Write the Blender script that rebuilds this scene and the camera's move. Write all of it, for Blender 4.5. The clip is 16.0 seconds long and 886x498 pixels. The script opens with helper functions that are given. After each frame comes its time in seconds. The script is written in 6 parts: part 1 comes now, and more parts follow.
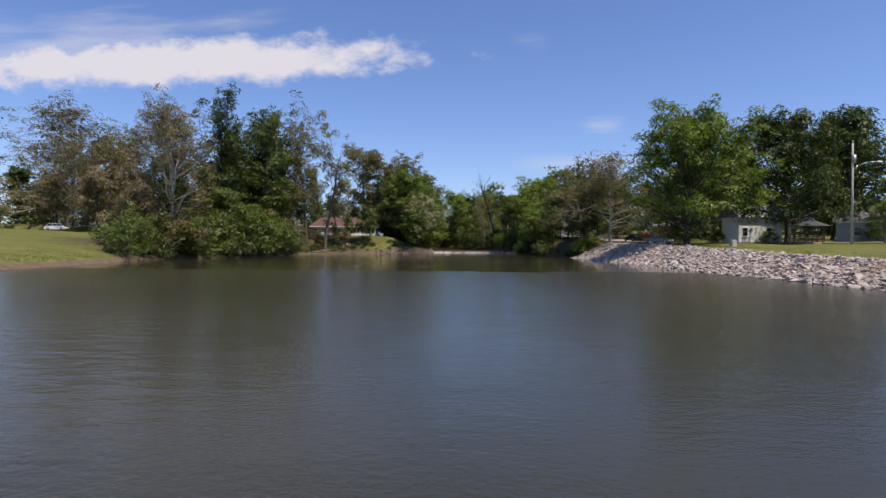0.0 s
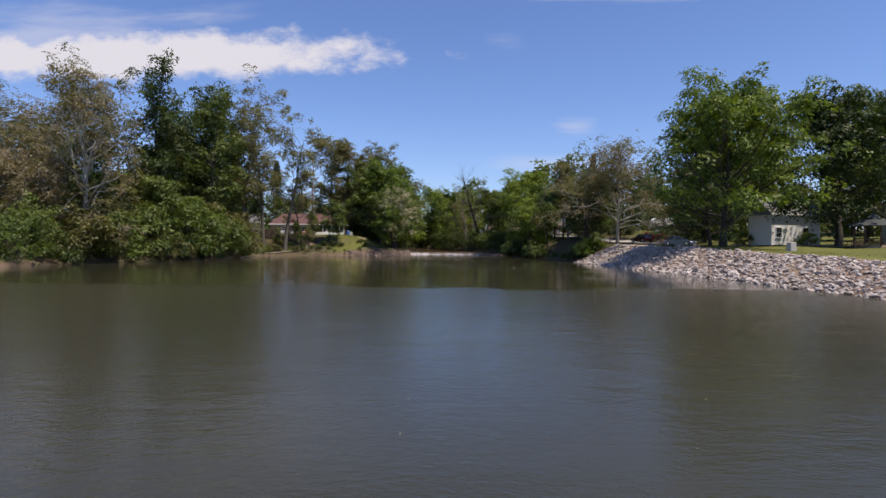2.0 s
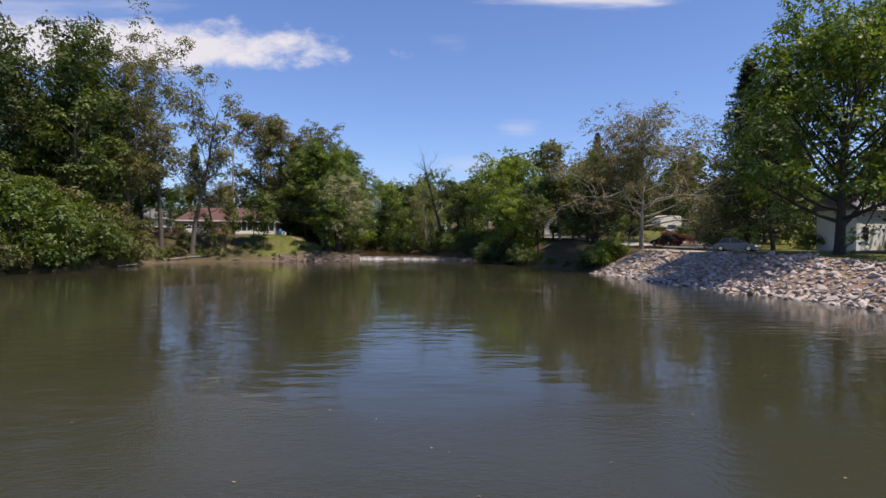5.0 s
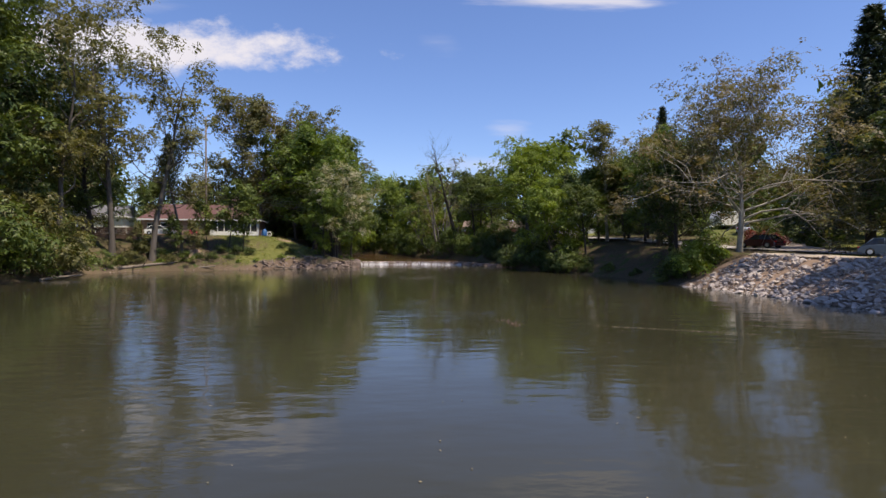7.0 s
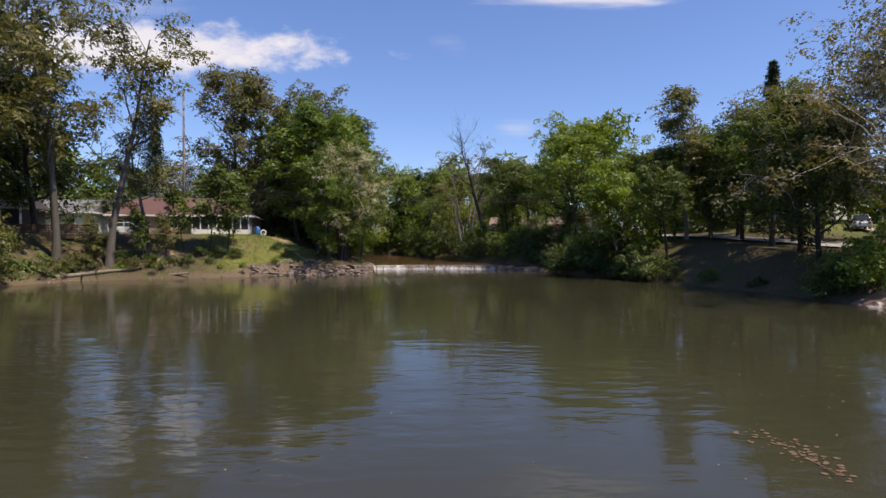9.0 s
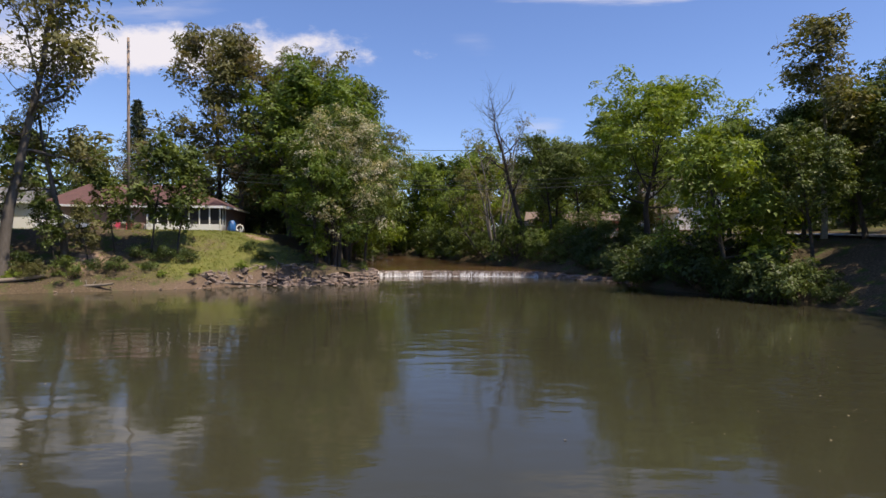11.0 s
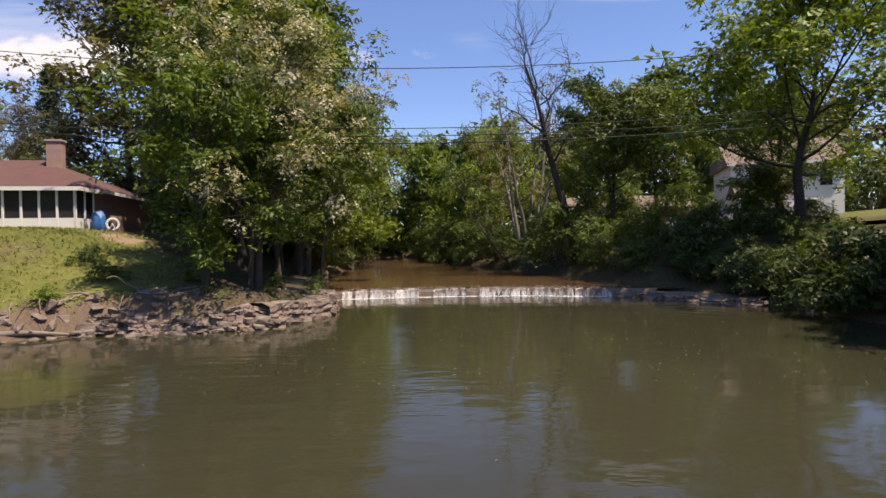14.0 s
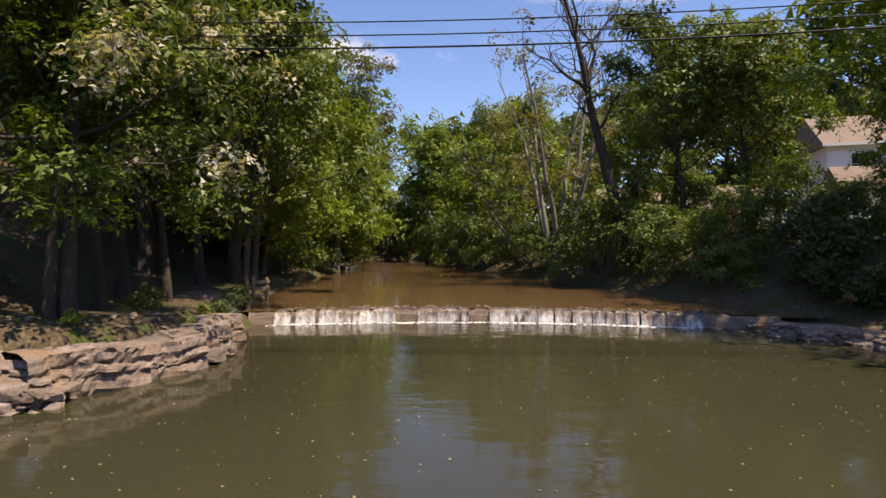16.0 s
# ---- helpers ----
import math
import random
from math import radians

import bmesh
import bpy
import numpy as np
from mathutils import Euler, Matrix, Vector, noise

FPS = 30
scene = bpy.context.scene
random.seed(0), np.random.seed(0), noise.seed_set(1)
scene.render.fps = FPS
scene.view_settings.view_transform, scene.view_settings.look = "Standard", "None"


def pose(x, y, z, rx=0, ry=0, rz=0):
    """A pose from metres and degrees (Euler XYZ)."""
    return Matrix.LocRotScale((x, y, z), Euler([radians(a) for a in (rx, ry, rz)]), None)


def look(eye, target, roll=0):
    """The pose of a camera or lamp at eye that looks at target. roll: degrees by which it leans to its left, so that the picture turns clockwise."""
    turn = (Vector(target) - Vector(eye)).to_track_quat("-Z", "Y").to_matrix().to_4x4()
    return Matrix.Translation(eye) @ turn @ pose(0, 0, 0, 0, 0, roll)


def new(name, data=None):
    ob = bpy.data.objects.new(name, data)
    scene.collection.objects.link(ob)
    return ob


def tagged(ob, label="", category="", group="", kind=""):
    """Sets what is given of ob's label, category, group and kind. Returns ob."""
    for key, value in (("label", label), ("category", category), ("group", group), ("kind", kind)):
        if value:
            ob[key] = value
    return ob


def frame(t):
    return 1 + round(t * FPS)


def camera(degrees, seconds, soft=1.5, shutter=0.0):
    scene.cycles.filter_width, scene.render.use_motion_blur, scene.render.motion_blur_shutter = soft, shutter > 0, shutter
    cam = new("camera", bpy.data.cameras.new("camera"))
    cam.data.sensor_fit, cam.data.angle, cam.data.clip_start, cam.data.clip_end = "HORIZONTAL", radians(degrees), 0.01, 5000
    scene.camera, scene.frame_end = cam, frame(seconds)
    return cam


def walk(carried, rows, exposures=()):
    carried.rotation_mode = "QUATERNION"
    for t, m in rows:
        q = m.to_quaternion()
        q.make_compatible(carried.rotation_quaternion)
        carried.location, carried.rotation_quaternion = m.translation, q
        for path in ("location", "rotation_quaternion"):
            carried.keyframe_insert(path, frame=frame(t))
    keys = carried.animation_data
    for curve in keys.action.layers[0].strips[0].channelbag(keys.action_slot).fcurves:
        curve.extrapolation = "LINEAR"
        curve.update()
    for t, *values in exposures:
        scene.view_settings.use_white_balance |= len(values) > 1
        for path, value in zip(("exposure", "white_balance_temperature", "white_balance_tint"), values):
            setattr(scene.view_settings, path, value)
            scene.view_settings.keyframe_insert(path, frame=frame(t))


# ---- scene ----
cam = camera(75.7, 16.0)
METRES, EYE, TILT, LEAN, TURN = 135.0, 2.8, -0.8, 0.0, 6.5
ROWS = [
    (0.0, 0.0, 0.0, 0.0, -0.0, 0.18, -0.14),
    (0.5, -0.0032, 0.0317, 0.0011, -0.66, 0.17, -0.03),
    (1.0, -0.0052, 0.0638, 0.0022, -0.92, 0.13, -0.19),
    (1.5, -0.0065, 0.0961, 0.0032, -1.51, 0.09, -0.31),
    (2.0, -0.0076, 0.1285, 0.0042, -2.65, 0.09, -0.31),
    (2.5, -0.0088, 0.1613, 0.0055, -3.61, 0.04, -0.34),
    (3.0, -0.0109, 0.1943, 0.0063, -4.69, 0.04, -0.34),
    (3.5, -0.0122, 0.2271, 0.0075, -5.08, 0.03, -0.57),
    (4.0, -0.0136, 0.2601, 0.0085, -6.43, 0.05, -0.59),
    (6.5, -0.0247, 0.4313, 0.012, -8.84, 0.16, -0.23),
    (7.0, -0.0285, 0.4647, 0.013, -9.08, 0.18, -0.1),
    (7.5, -0.0326, 0.4968, 0.0137, -9.27, 0.22, 0.36),
    (8.0, -0.0345, 0.5274, 0.0137, -9.33, 0.27, 0.66),
    (8.5, -0.034, 0.5572, 0.0139, -9.16, 0.25, 0.66),
    (9.0, -0.0301, 0.5875, 0.0143, -8.16, 0.18, 0.09),
    (11.5, -0.0102, 0.753, 0.0172, -5.69, 0.04, -0.12),
    (12.0, -0.0081, 0.7847, 0.0175, -5.81, 0.02, -0.08),
    (12.5, -0.0059, 0.8153, 0.0179, -5.72, 0.06, 0.0),
    (13.0, -0.0045, 0.8443, 0.0182, -5.79, 0.08, 0.46),
    (13.5, -0.0021, 0.872, 0.0183, -5.66, 0.07, 1.17),
    (14.0, 0.0016, 0.8979, 0.0184, -5.49, 0.04, 0.93),
    (14.5, 0.006, 0.9231, 0.0187, -5.32, 0.04, 0.45),
    (15.0, 0.0115, 0.9476, 0.0189, -4.78, -0.03, -0.01),
    (15.5, 0.0165, 0.9714, 0.0183, -4.03, 0.11, 0.08),
    (16.0, 0.0205, 0.9945, 0.0175, -3.34, 0.27, 0.16),
]
walk(cam, [(t, pose(0, 0, EYE, TILT, LEAN, TURN) @ pose(METRES * x, METRES * y, METRES * z, 90 + pitch, roll, yaw)) for t, x, y, z, yaw, pitch, roll in ROWS],
     [(0.0, -0.23, 6650, 14), (4.0, -0.14, 6700, 14), (9.0, -0.01, 6850, 14), (12.5, 0.07, 7000, 14), (16.0, 0.36, 7700, 15)])

# ---- world, sun, exposure ----
scene.view_settings.exposure = 0.0
SUN = Vector((0.37, -0.22, 0.90)).normalized()
world = bpy.data.worlds.new("sky")
scene.world = world
world.use_nodes = True
wt = world.node_tree
wt.nodes.clear()


def wnode(kind, **props):
    n = wt.nodes.new(kind)
    for key, value in props.items():
        if key == "operation":
            n.operation = value
    return n


def wmath(op, a, b=None, c=None):
    n = wnode("ShaderNodeMath", operation=op)
    for i, v in enumerate((a, b, c)):
        if v is None:
            continue
        if isinstance(v, (int, float)):
            n.inputs[i].default_value = v
        else:
            wt.links.new(v, n.inputs[i])
    return n.outputs[0]


def wsmooth(v, lo, hi):
    n = wt.nodes.new("ShaderNodeMapRange")
    n.interpolation_type = "SMOOTHSTEP"
    wt.links.new(v, n.inputs[0])
    n.inputs[1].default_value, n.inputs[2].default_value = lo, hi
    return n.outputs[0]


sky = wt.nodes.new("ShaderNodeTexSky")
sky.sky_type = "NISHITA"
sky.sun_disc = False
sky.sun_elevation = math.asin(SUN.z)
sky.sun_rotation = math.atan2(SUN.x, SUN.y)
sky.air_density, sky.dust_density, sky.ozone_density = 1.0, 0.25, 2.5
where = wt.nodes.new("ShaderNodeTexCoord")
split = wt.nodes.new("ShaderNodeSeparateXYZ")
wt.links.new(where.outputs["Generated"], split.inputs[0])
ahead = wmath("MAXIMUM", split.outputs[1], 0.02)
cu = wmath("DIVIDE", split.outputs[0], ahead)
cv = wmath("DIVIDE", split.outputs[2], ahead)
flat = wt.nodes.new("ShaderNodeCombineXYZ")
wt.links.new(cu, flat.inputs[0])
wt.links.new(cv, flat.inputs[1])


def wnoise(sx, sy, scale, detail, rough=0.55):
    m = wt.nodes.new("ShaderNodeMapping")
    m.inputs["Scale"].default_value = (sx, sy, 1)
    wt.links.new(flat.outputs[0], m.inputs[0])
    n = wt.nodes.new("ShaderNodeTexNoise")
    n.inputs["Scale"].default_value, n.inputs["Detail"].default_value, n.inputs["Roughness"].default_value = scale, detail, rough
    wt.links.new(m.outputs[0], n.inputs["Vector"])
    return n.outputs[0]


puff = wmath("SUBTRACT", wnoise(1.0, 1.6, 13.0, 7.0, 0.62), 0.5)
wisp = wmath("SUBTRACT", wnoise(0.6, 4.0, 6.0, 5.0), 0.5)


def bank_of_cloud(u0, u1, v0, v1, soft, rough, source):
    """1 inside a soft-edged rounded box of directions, with a puffed outline."""
    a = wmath("DIVIDE", wmath("ABSOLUTE", wmath("SUBTRACT", cu, (u0 + u1) / 2)), (u1 - u0) / 2)
    b = wmath("DIVIDE", wmath("ABSOLUTE", wmath("SUBTRACT", cv, (v0 + v1) / 2)), (v1 - v0) / 2)
    far = wmath("POWER", wmath("ADD", wmath("POWER", a, 3.0), wmath("POWER", b, 2.0)), 0.5)
    edge = wmath("ADD", wmath("SUBTRACT", 1.0, far), wmath("MULTIPLY", source, rough))
    return wsmooth(edge, 0.0, soft)


big = bank_of_cloud(-1.25, -0.10, 0.284, 0.386, 0.62, 1.7, puff)
haze = wmath("MULTIPLY", bank_of_cloud(-1.3, -0.42, 0.30, 0.45, 1.2, 2.6, wisp), 0.5)
top_right = wmath("MULTIPLY", bank_of_cloud(0.07, 0.47, 0.41, 0.455, 0.9, 2.6, wisp), 0.8)
small = wmath("MULTIPLY", bank_of_cloud(0.11, 0.21, 0.18, 0.22, 1.6, 3.4, wisp), 0.5)
small2 = wmath("MULTIPLY", bank_of_cloud(-0.02, 0.08, 0.33, 0.37, 1.8, 2.8, wisp), 0.22)
low = wmath("MULTIPLY", bank_of_cloud(-0.02, 0.28, 0.115, 0.16, 1.2, 1.6, wisp), 0.35)
cover = big
for extra in (haze, top_right, small, small2, low):
    cover = wmath("MAXIMUM", cover, extra)
cover = wmath("MULTIPLY", cover, wsmooth(split.outputs[1], 0.02, 0.15))
tint = wt.nodes.new("ShaderNodeMixRGB")
tint.blend_type = "MULTIPLY"
tint.inputs[0].default_value = 1.0
tint.inputs[2].default_value = (0.91, 1.03, 1.35, 1)
wt.links.new(sky.outputs[0], tint.inputs[1])
blend = wt.nodes.new("ShaderNodeMixRGB")
wt.links.new(cover, blend.inputs[0])
wt.links.new(tint.outputs[0], blend.inputs[1])
blend.inputs[2].default_value = (6.5, 6.5, 7.1, 1)
back = wt.nodes.new("ShaderNodeBackground")
back.inputs[1].default_value = 0.130
wt.links.new(blend.outputs[0], back.inputs[0])
wout = wt.nodes.new("ShaderNodeOutputWorld")
wt.links.new(back.outputs[0], wout.inputs[0])

sun_data = bpy.data.lights.new("sun", "SUN")
sun_data.energy, sun_data.angle, sun_data.color = 6.0, radians(0.53), (1.0, 0.905, 0.755)
sun = new("sun", sun_data)
sun.matrix_world = look(SUN * 200, (0, 0, 0))


# ---- materials ----
def material(name):
    m = bpy.data.materials.new(name)
    m.use_nodes = True
    t = m.node_tree
    return m, t, t.nodes["Principled BSDF"]


def noise_node(t, scale, detail=4.0, rough=0.55, stretch=(1, 1, 1), coords="Object"):
    tc = t.nodes.new("ShaderNodeTexCoord")
    mp = t.nodes.new("ShaderNodeMapping")
    mp.inputs["Scale"].default_value = stretch
    if coords == "World":
        g = t.nodes.new("ShaderNodeNewGeometry")
        t.links.new(g.outputs["Position"], mp.inputs[0])
    else:
        t.links.new(tc.outputs[coords], mp.inputs[0])
    n = t.nodes.new("ShaderNodeTexNoise")
    n.inputs["Scale"].default_value, n.inputs["Detail"].default_value, n.inputs["Roughness"].default_value = scale, detail, rough
    t.links.new(mp.outputs[0], n.inputs["Vector"])
    return n.outputs[0]


def ramp(t, value, stops):
    r = t.nodes.new("ShaderNodeValToRGB")
    while len(r.color_ramp.elements) < len(stops):
        r.color_ramp.elements.new(0.5)
    for e, (at, colour) in zip(r.color_ramp.elements, stops):
        e.position, e.color = at, (*colour, 1)
    t.links.new(value, r.inputs[0])
    return r.outputs[0]


def mixed(t, factor, a, b, how="MIX"):
    m = t.nodes.new("ShaderNodeMixRGB")
    m.blend_type = how
    for i, v in enumerate((factor, a, b)):
        if isinstance(v, (int, float)):
            m.inputs[i].default_value = v
        elif isinstance(v, tuple):
            m.inputs[i].default_value = (*v, 1)
        else:
            t.links.new(v, m.inputs[i])
    return m.outputs[0]


def math_node(t, op, a, b=0.0):
    n = t.nodes.new("ShaderNodeMath")
    n.operation = op
    for i, v in enumerate((a, b)):
        if isinstance(v, (int, float)):
            n.inputs[i].default_value = v
        else:
            t.links.new(v, n.inputs[i])
    return n.outputs[0]


def smooth_node(t, v, lo, hi):
    n = t.nodes.new("ShaderNodeMapRange")
    n.interpolation_type = "SMOOTHSTEP"
    t.links.new(v, n.inputs[0])
    n.inputs[1].default_value, n.inputs[2].default_value = lo, hi
    return n.outputs[0]


def bump(t, bsdf, height, strength, distance):
    b = t.nodes.new("ShaderNodeBump")
    b.inputs["Strength"].default_value, b.inputs["Distance"].default_value = strength, distance
    t.links.new(height, b.inputs["Height"])
    t.links.new(b.outputs[0], bsdf.inputs["Normal"])


def plain(name, colour, rough=0.6, metal=0.0, vary=0.18, scale=3.0, fine=40.0, relief=0.15, distance=0.01, stretch=(1, 1, 1), coords="Object", each=0.0):
    """A surface with stains at one scale, grain at another, and fine relief."""
    m, t, b = material(name)
    coarse = noise_node(t, scale, 4, 0.6, stretch, coords)
    grain = noise_node(t, fine, 3, 0.6, stretch, coords)
    dark = tuple(c * (1 - vary) for c in colour)
    light = tuple(min(1, c * (1 + vary)) for c in colour)
    c1 = ramp(t, coarse, [(0.3, dark), (0.7, light)])
    c2 = mixed(t, 0.35, c1, ramp(t, grain, [(0.35, dark), (0.65, light)]))
    if each:
        info = t.nodes.new("ShaderNodeObjectInfo")
        c2 = mixed(t, 1.0, c2, ramp(t, info.outputs["Random"], [(0, (1 - each,) * 3), (1, (1 + each * 0.6,) * 3)]), "MULTIPLY")
    t.links.new(c2, b.inputs["Base Color"])
    b.inputs["Roughness"].default_value, b.inputs["Metallic"].default_value = rough, metal
    if relief:
        bump(t, b, grain, relief, distance)
    return m


def foliage(name, colours, through_light=0.36, rough=0.5):
    """Leaves: each one its own shade, some light passing through the blade."""
    m, t, b = material(name)
    g = t.nodes.new("ShaderNodeNewGeometry")
    info = t.nodes.new("ShaderNodeObjectInfo")
    stops = [(i / (len(colours) - 1), c) for i, c in enumerate(colours)]
    c = ramp(t, g.outputs["Random Per Island"], stops)
    patches = noise_node(t, 0.55, 2, 0.5, coords="World")
    c = mixed(t, 1.0, c, ramp(t, patches, [(0.3, (0.72, 0.76, 0.7)), (0.7, (1.22, 1.2, 1.1))]), "MULTIPLY")
    c = mixed(t, 1.0, c, ramp(t, info.outputs["Random"], [(0, (0.86, 0.88, 0.86)), (1, (1.14, 1.1, 1.1))]), "MULTIPLY")
    t.links.new(c, b.inputs["Base Color"])
    b.inputs["Roughness"].default_value = rough
    b.inputs["Specular IOR Level"].default_value = 0.35
    tr = t.nodes.new("ShaderNodeBsdfTranslucent")
    t.links.new(mixed(t, 1.0, c, (1.4, 1.32, 0.55), "MULTIPLY"), tr.inputs[0])
    mix = t.nodes.new("ShaderNodeMixShader")
    mix.inputs[0].default_value = through_light
    t.links.new(b.outputs[0], mix.inputs[1])
    t.links.new(tr.outputs[0], mix.inputs[2])
    t.links.new(mix.outputs[0], t.nodes["Material Output"].inputs[0])
    return m


LEAF = {
    "maple": foliage("maple_leaves", [(0.081, 0.130, 0.020), (0.118, 0.180, 0.028), (0.169, 0.231, 0.042)]),
    "deep": foliage("deep_green_leaves", [(0.056, 0.086, 0.018), (0.085, 0.125, 0.024), (0.130, 0.172, 0.039)]),
    "dark": foliage("dark_leaves", [(0.039, 0.061, 0.018), (0.059, 0.090, 0.024), (0.092, 0.128, 0.038)]),
    "mid": foliage("green_leaves", [(0.066, 0.096, 0.020), (0.100, 0.139, 0.028), (0.147, 0.186, 0.047)], 0.28),
    "lime": foliage("fresh_leaves", [(0.111, 0.161, 0.020), (0.156, 0.224, 0.028), (0.212, 0.279, 0.050)], 0.36),
    "olive": foliage("olive_leaves", [(0.095, 0.098, 0.033), (0.139, 0.138, 0.051), (0.201, 0.191, 0.087)]),
    "tan": foliage("young_tan_leaves", [(0.123, 0.103, 0.061), (0.182, 0.152, 0.098), (0.247, 0.206, 0.139)]),
    "blossom": foliage("cream_blossom", [(0.30, 0.28, 0.20), (0.46, 0.43, 0.345), (0.65, 0.62, 0.56)]),
    "needle": foliage("needles", [(0.020, 0.031, 0.014), (0.034, 0.048, 0.018), (0.048, 0.067, 0.028)], 0.1),
    "bush": foliage("bush_leaves", [(0.058, 0.092, 0.018), (0.091, 0.136, 0.025), (0.138, 0.187, 0.039)]),
    "red": foliage("dark_red_leaves", [(0.089, 0.020, 0.020), (0.149, 0.034, 0.031), (0.197, 0.059, 0.041)]),
}
BARK = {
    "brown": plain("brown_bark", (0.10, 0.075, 0.055), 0.9, vary=0.4, scale=2.0, fine=14.0, relief=0.7, distance=0.05, stretch=(1, 1, 0.25)),
    "grey": plain("grey_bark", (0.105, 0.09, 0.075), 0.9, vary=0.35, scale=2.0, fine=14.0, relief=0.6, distance=0.04, stretch=(1, 1, 0.3)),
    "pale": plain("pale_mottled_bark", (0.34, 0.315, 0.265), 0.8, vary=0.38, scale=1.3, fine=7.0, relief=0.3, distance=0.02),
    "ashen": plain("ashen_bark", (0.19, 0.17, 0.145), 0.85, vary=0.35, scale=1.6, fine=10.0, relief=0.4, distance=0.03, stretch=(1, 1, 0.4)),
    "dark": plain("dark_bark", (0.05, 0.04, 0.032), 0.9, vary=0.4, scale=2.0, fine=14.0, relief=0.6, distance=0.04, stretch=(1, 1, 0.3)),
}


def make_ground():
    m, t, b = material("turf_and_soil")
    g = t.nodes.new("ShaderNodeNewGeometry")
    n = t.nodes.new("ShaderNodeSeparateXYZ")
    t.links.new(g.outputs["Normal"], n.inputs[0])
    p = t.nodes.new("ShaderNodeSeparateXYZ")
    t.links.new(g.outputs["Position"], p.inputs[0])
    broad = noise_node(t, 0.12, 4, 0.6, coords="World")
    mid = noise_node(t, 0.9, 5, 0.65, coords="World")
    fine = noise_node(t, 9.0, 4, 0.7, coords="World")
    grass = ramp(t, mid, [(0.25, (0.095, 0.118, 0.028)), (0.52, (0.165, 0.178, 0.048)), (0.75, (0.30, 0.245, 0.115))])
    grass = mixed(t, 0.5, grass, ramp(t, fine, [(0.3, (0.07, 0.088, 0.022)), (0.7, (0.27, 0.27, 0.09))]))
    grass = mixed(t, 1.0, grass, ramp(t, broad, [(0.3, (0.60, 0.64, 0.60)), (0.7, (0.90, 0.86, 0.84))]), "MULTIPLY")
    soil = ramp(t, mid, [(0.25, (0.075, 0.052, 0.036)), (0.6, (0.155, 0.108, 0.078)), (0.85, (0.30, 0.215, 0.16))])
    soil = mixed(t, 0.4, soil, ramp(t, fine, [(0.3, (0.05, 0.037, 0.027)), (0.7, (0.25, 0.185, 0.135))]))
    litter = ramp(t, fine, [(0.3, (0.04, 0.032, 0.02)), (0.55, (0.095, 0.073, 0.045)), (0.75, (0.20, 0.16, 0.10))])
    litter = mixed(t, smooth_node(t, mid, 0.52, 0.62), litter, (0.055, 0.075, 0.02))
    steep = smooth_node(t, math_node(t, "ADD", n.outputs[2], math_node(t, "MULTIPLY", math_node(t, "SUBTRACT", mid, 0.5), 0.42)), 0.90, 0.78)
    low = smooth_node(t, math_node(t, "ADD", p.outputs[2], math_node(t, "MULTIPLY", math_node(t, "SUBTRACT", mid, 0.5), 1.2)), 0.75, 0.35)
    attr = t.nodes.new("ShaderNodeAttribute")
    attr.attribute_name = "wooded"
    # dark litter covers bare soil on wooded banks, partly painting in their shade
    bare = math_node(t, "MULTIPLY", math_node(t, "MAXIMUM", steep, low), smooth_node(t, attr.outputs["Fac"], 1.0, 0.35))
    worn = t.nodes.new("ShaderNodeAttribute")
    worn.attribute_name = "worn"
    c = mixed(t, smooth_node(t, math_node(t, "ADD", attr.outputs["Fac"], math_node(t, "SUBTRACT", mid, 0.5)), 0.35, 0.65), grass, litter)
    c = mixed(t, smooth_node(t, math_node(t, "ADD", worn.outputs["Fac"], math_node(t, "MULTIPLY", math_node(t, "SUBTRACT", mid, 0.5), 0.8)), 0.4, 0.6), c, mixed(t, 0.4, soil, (0.42, 0.30, 0.22)))
    c = mixed(t, bare, c, soil)
    t.links.new(c, b.inputs["Base Color"])
    b.inputs["Roughness"].default_value = 0.95
    b.inputs["Specular IOR Level"].default_value = 0.15
    bump(t, b, mixed(t, 0.5, fine, mid), 0.7, 0.12)
    return m


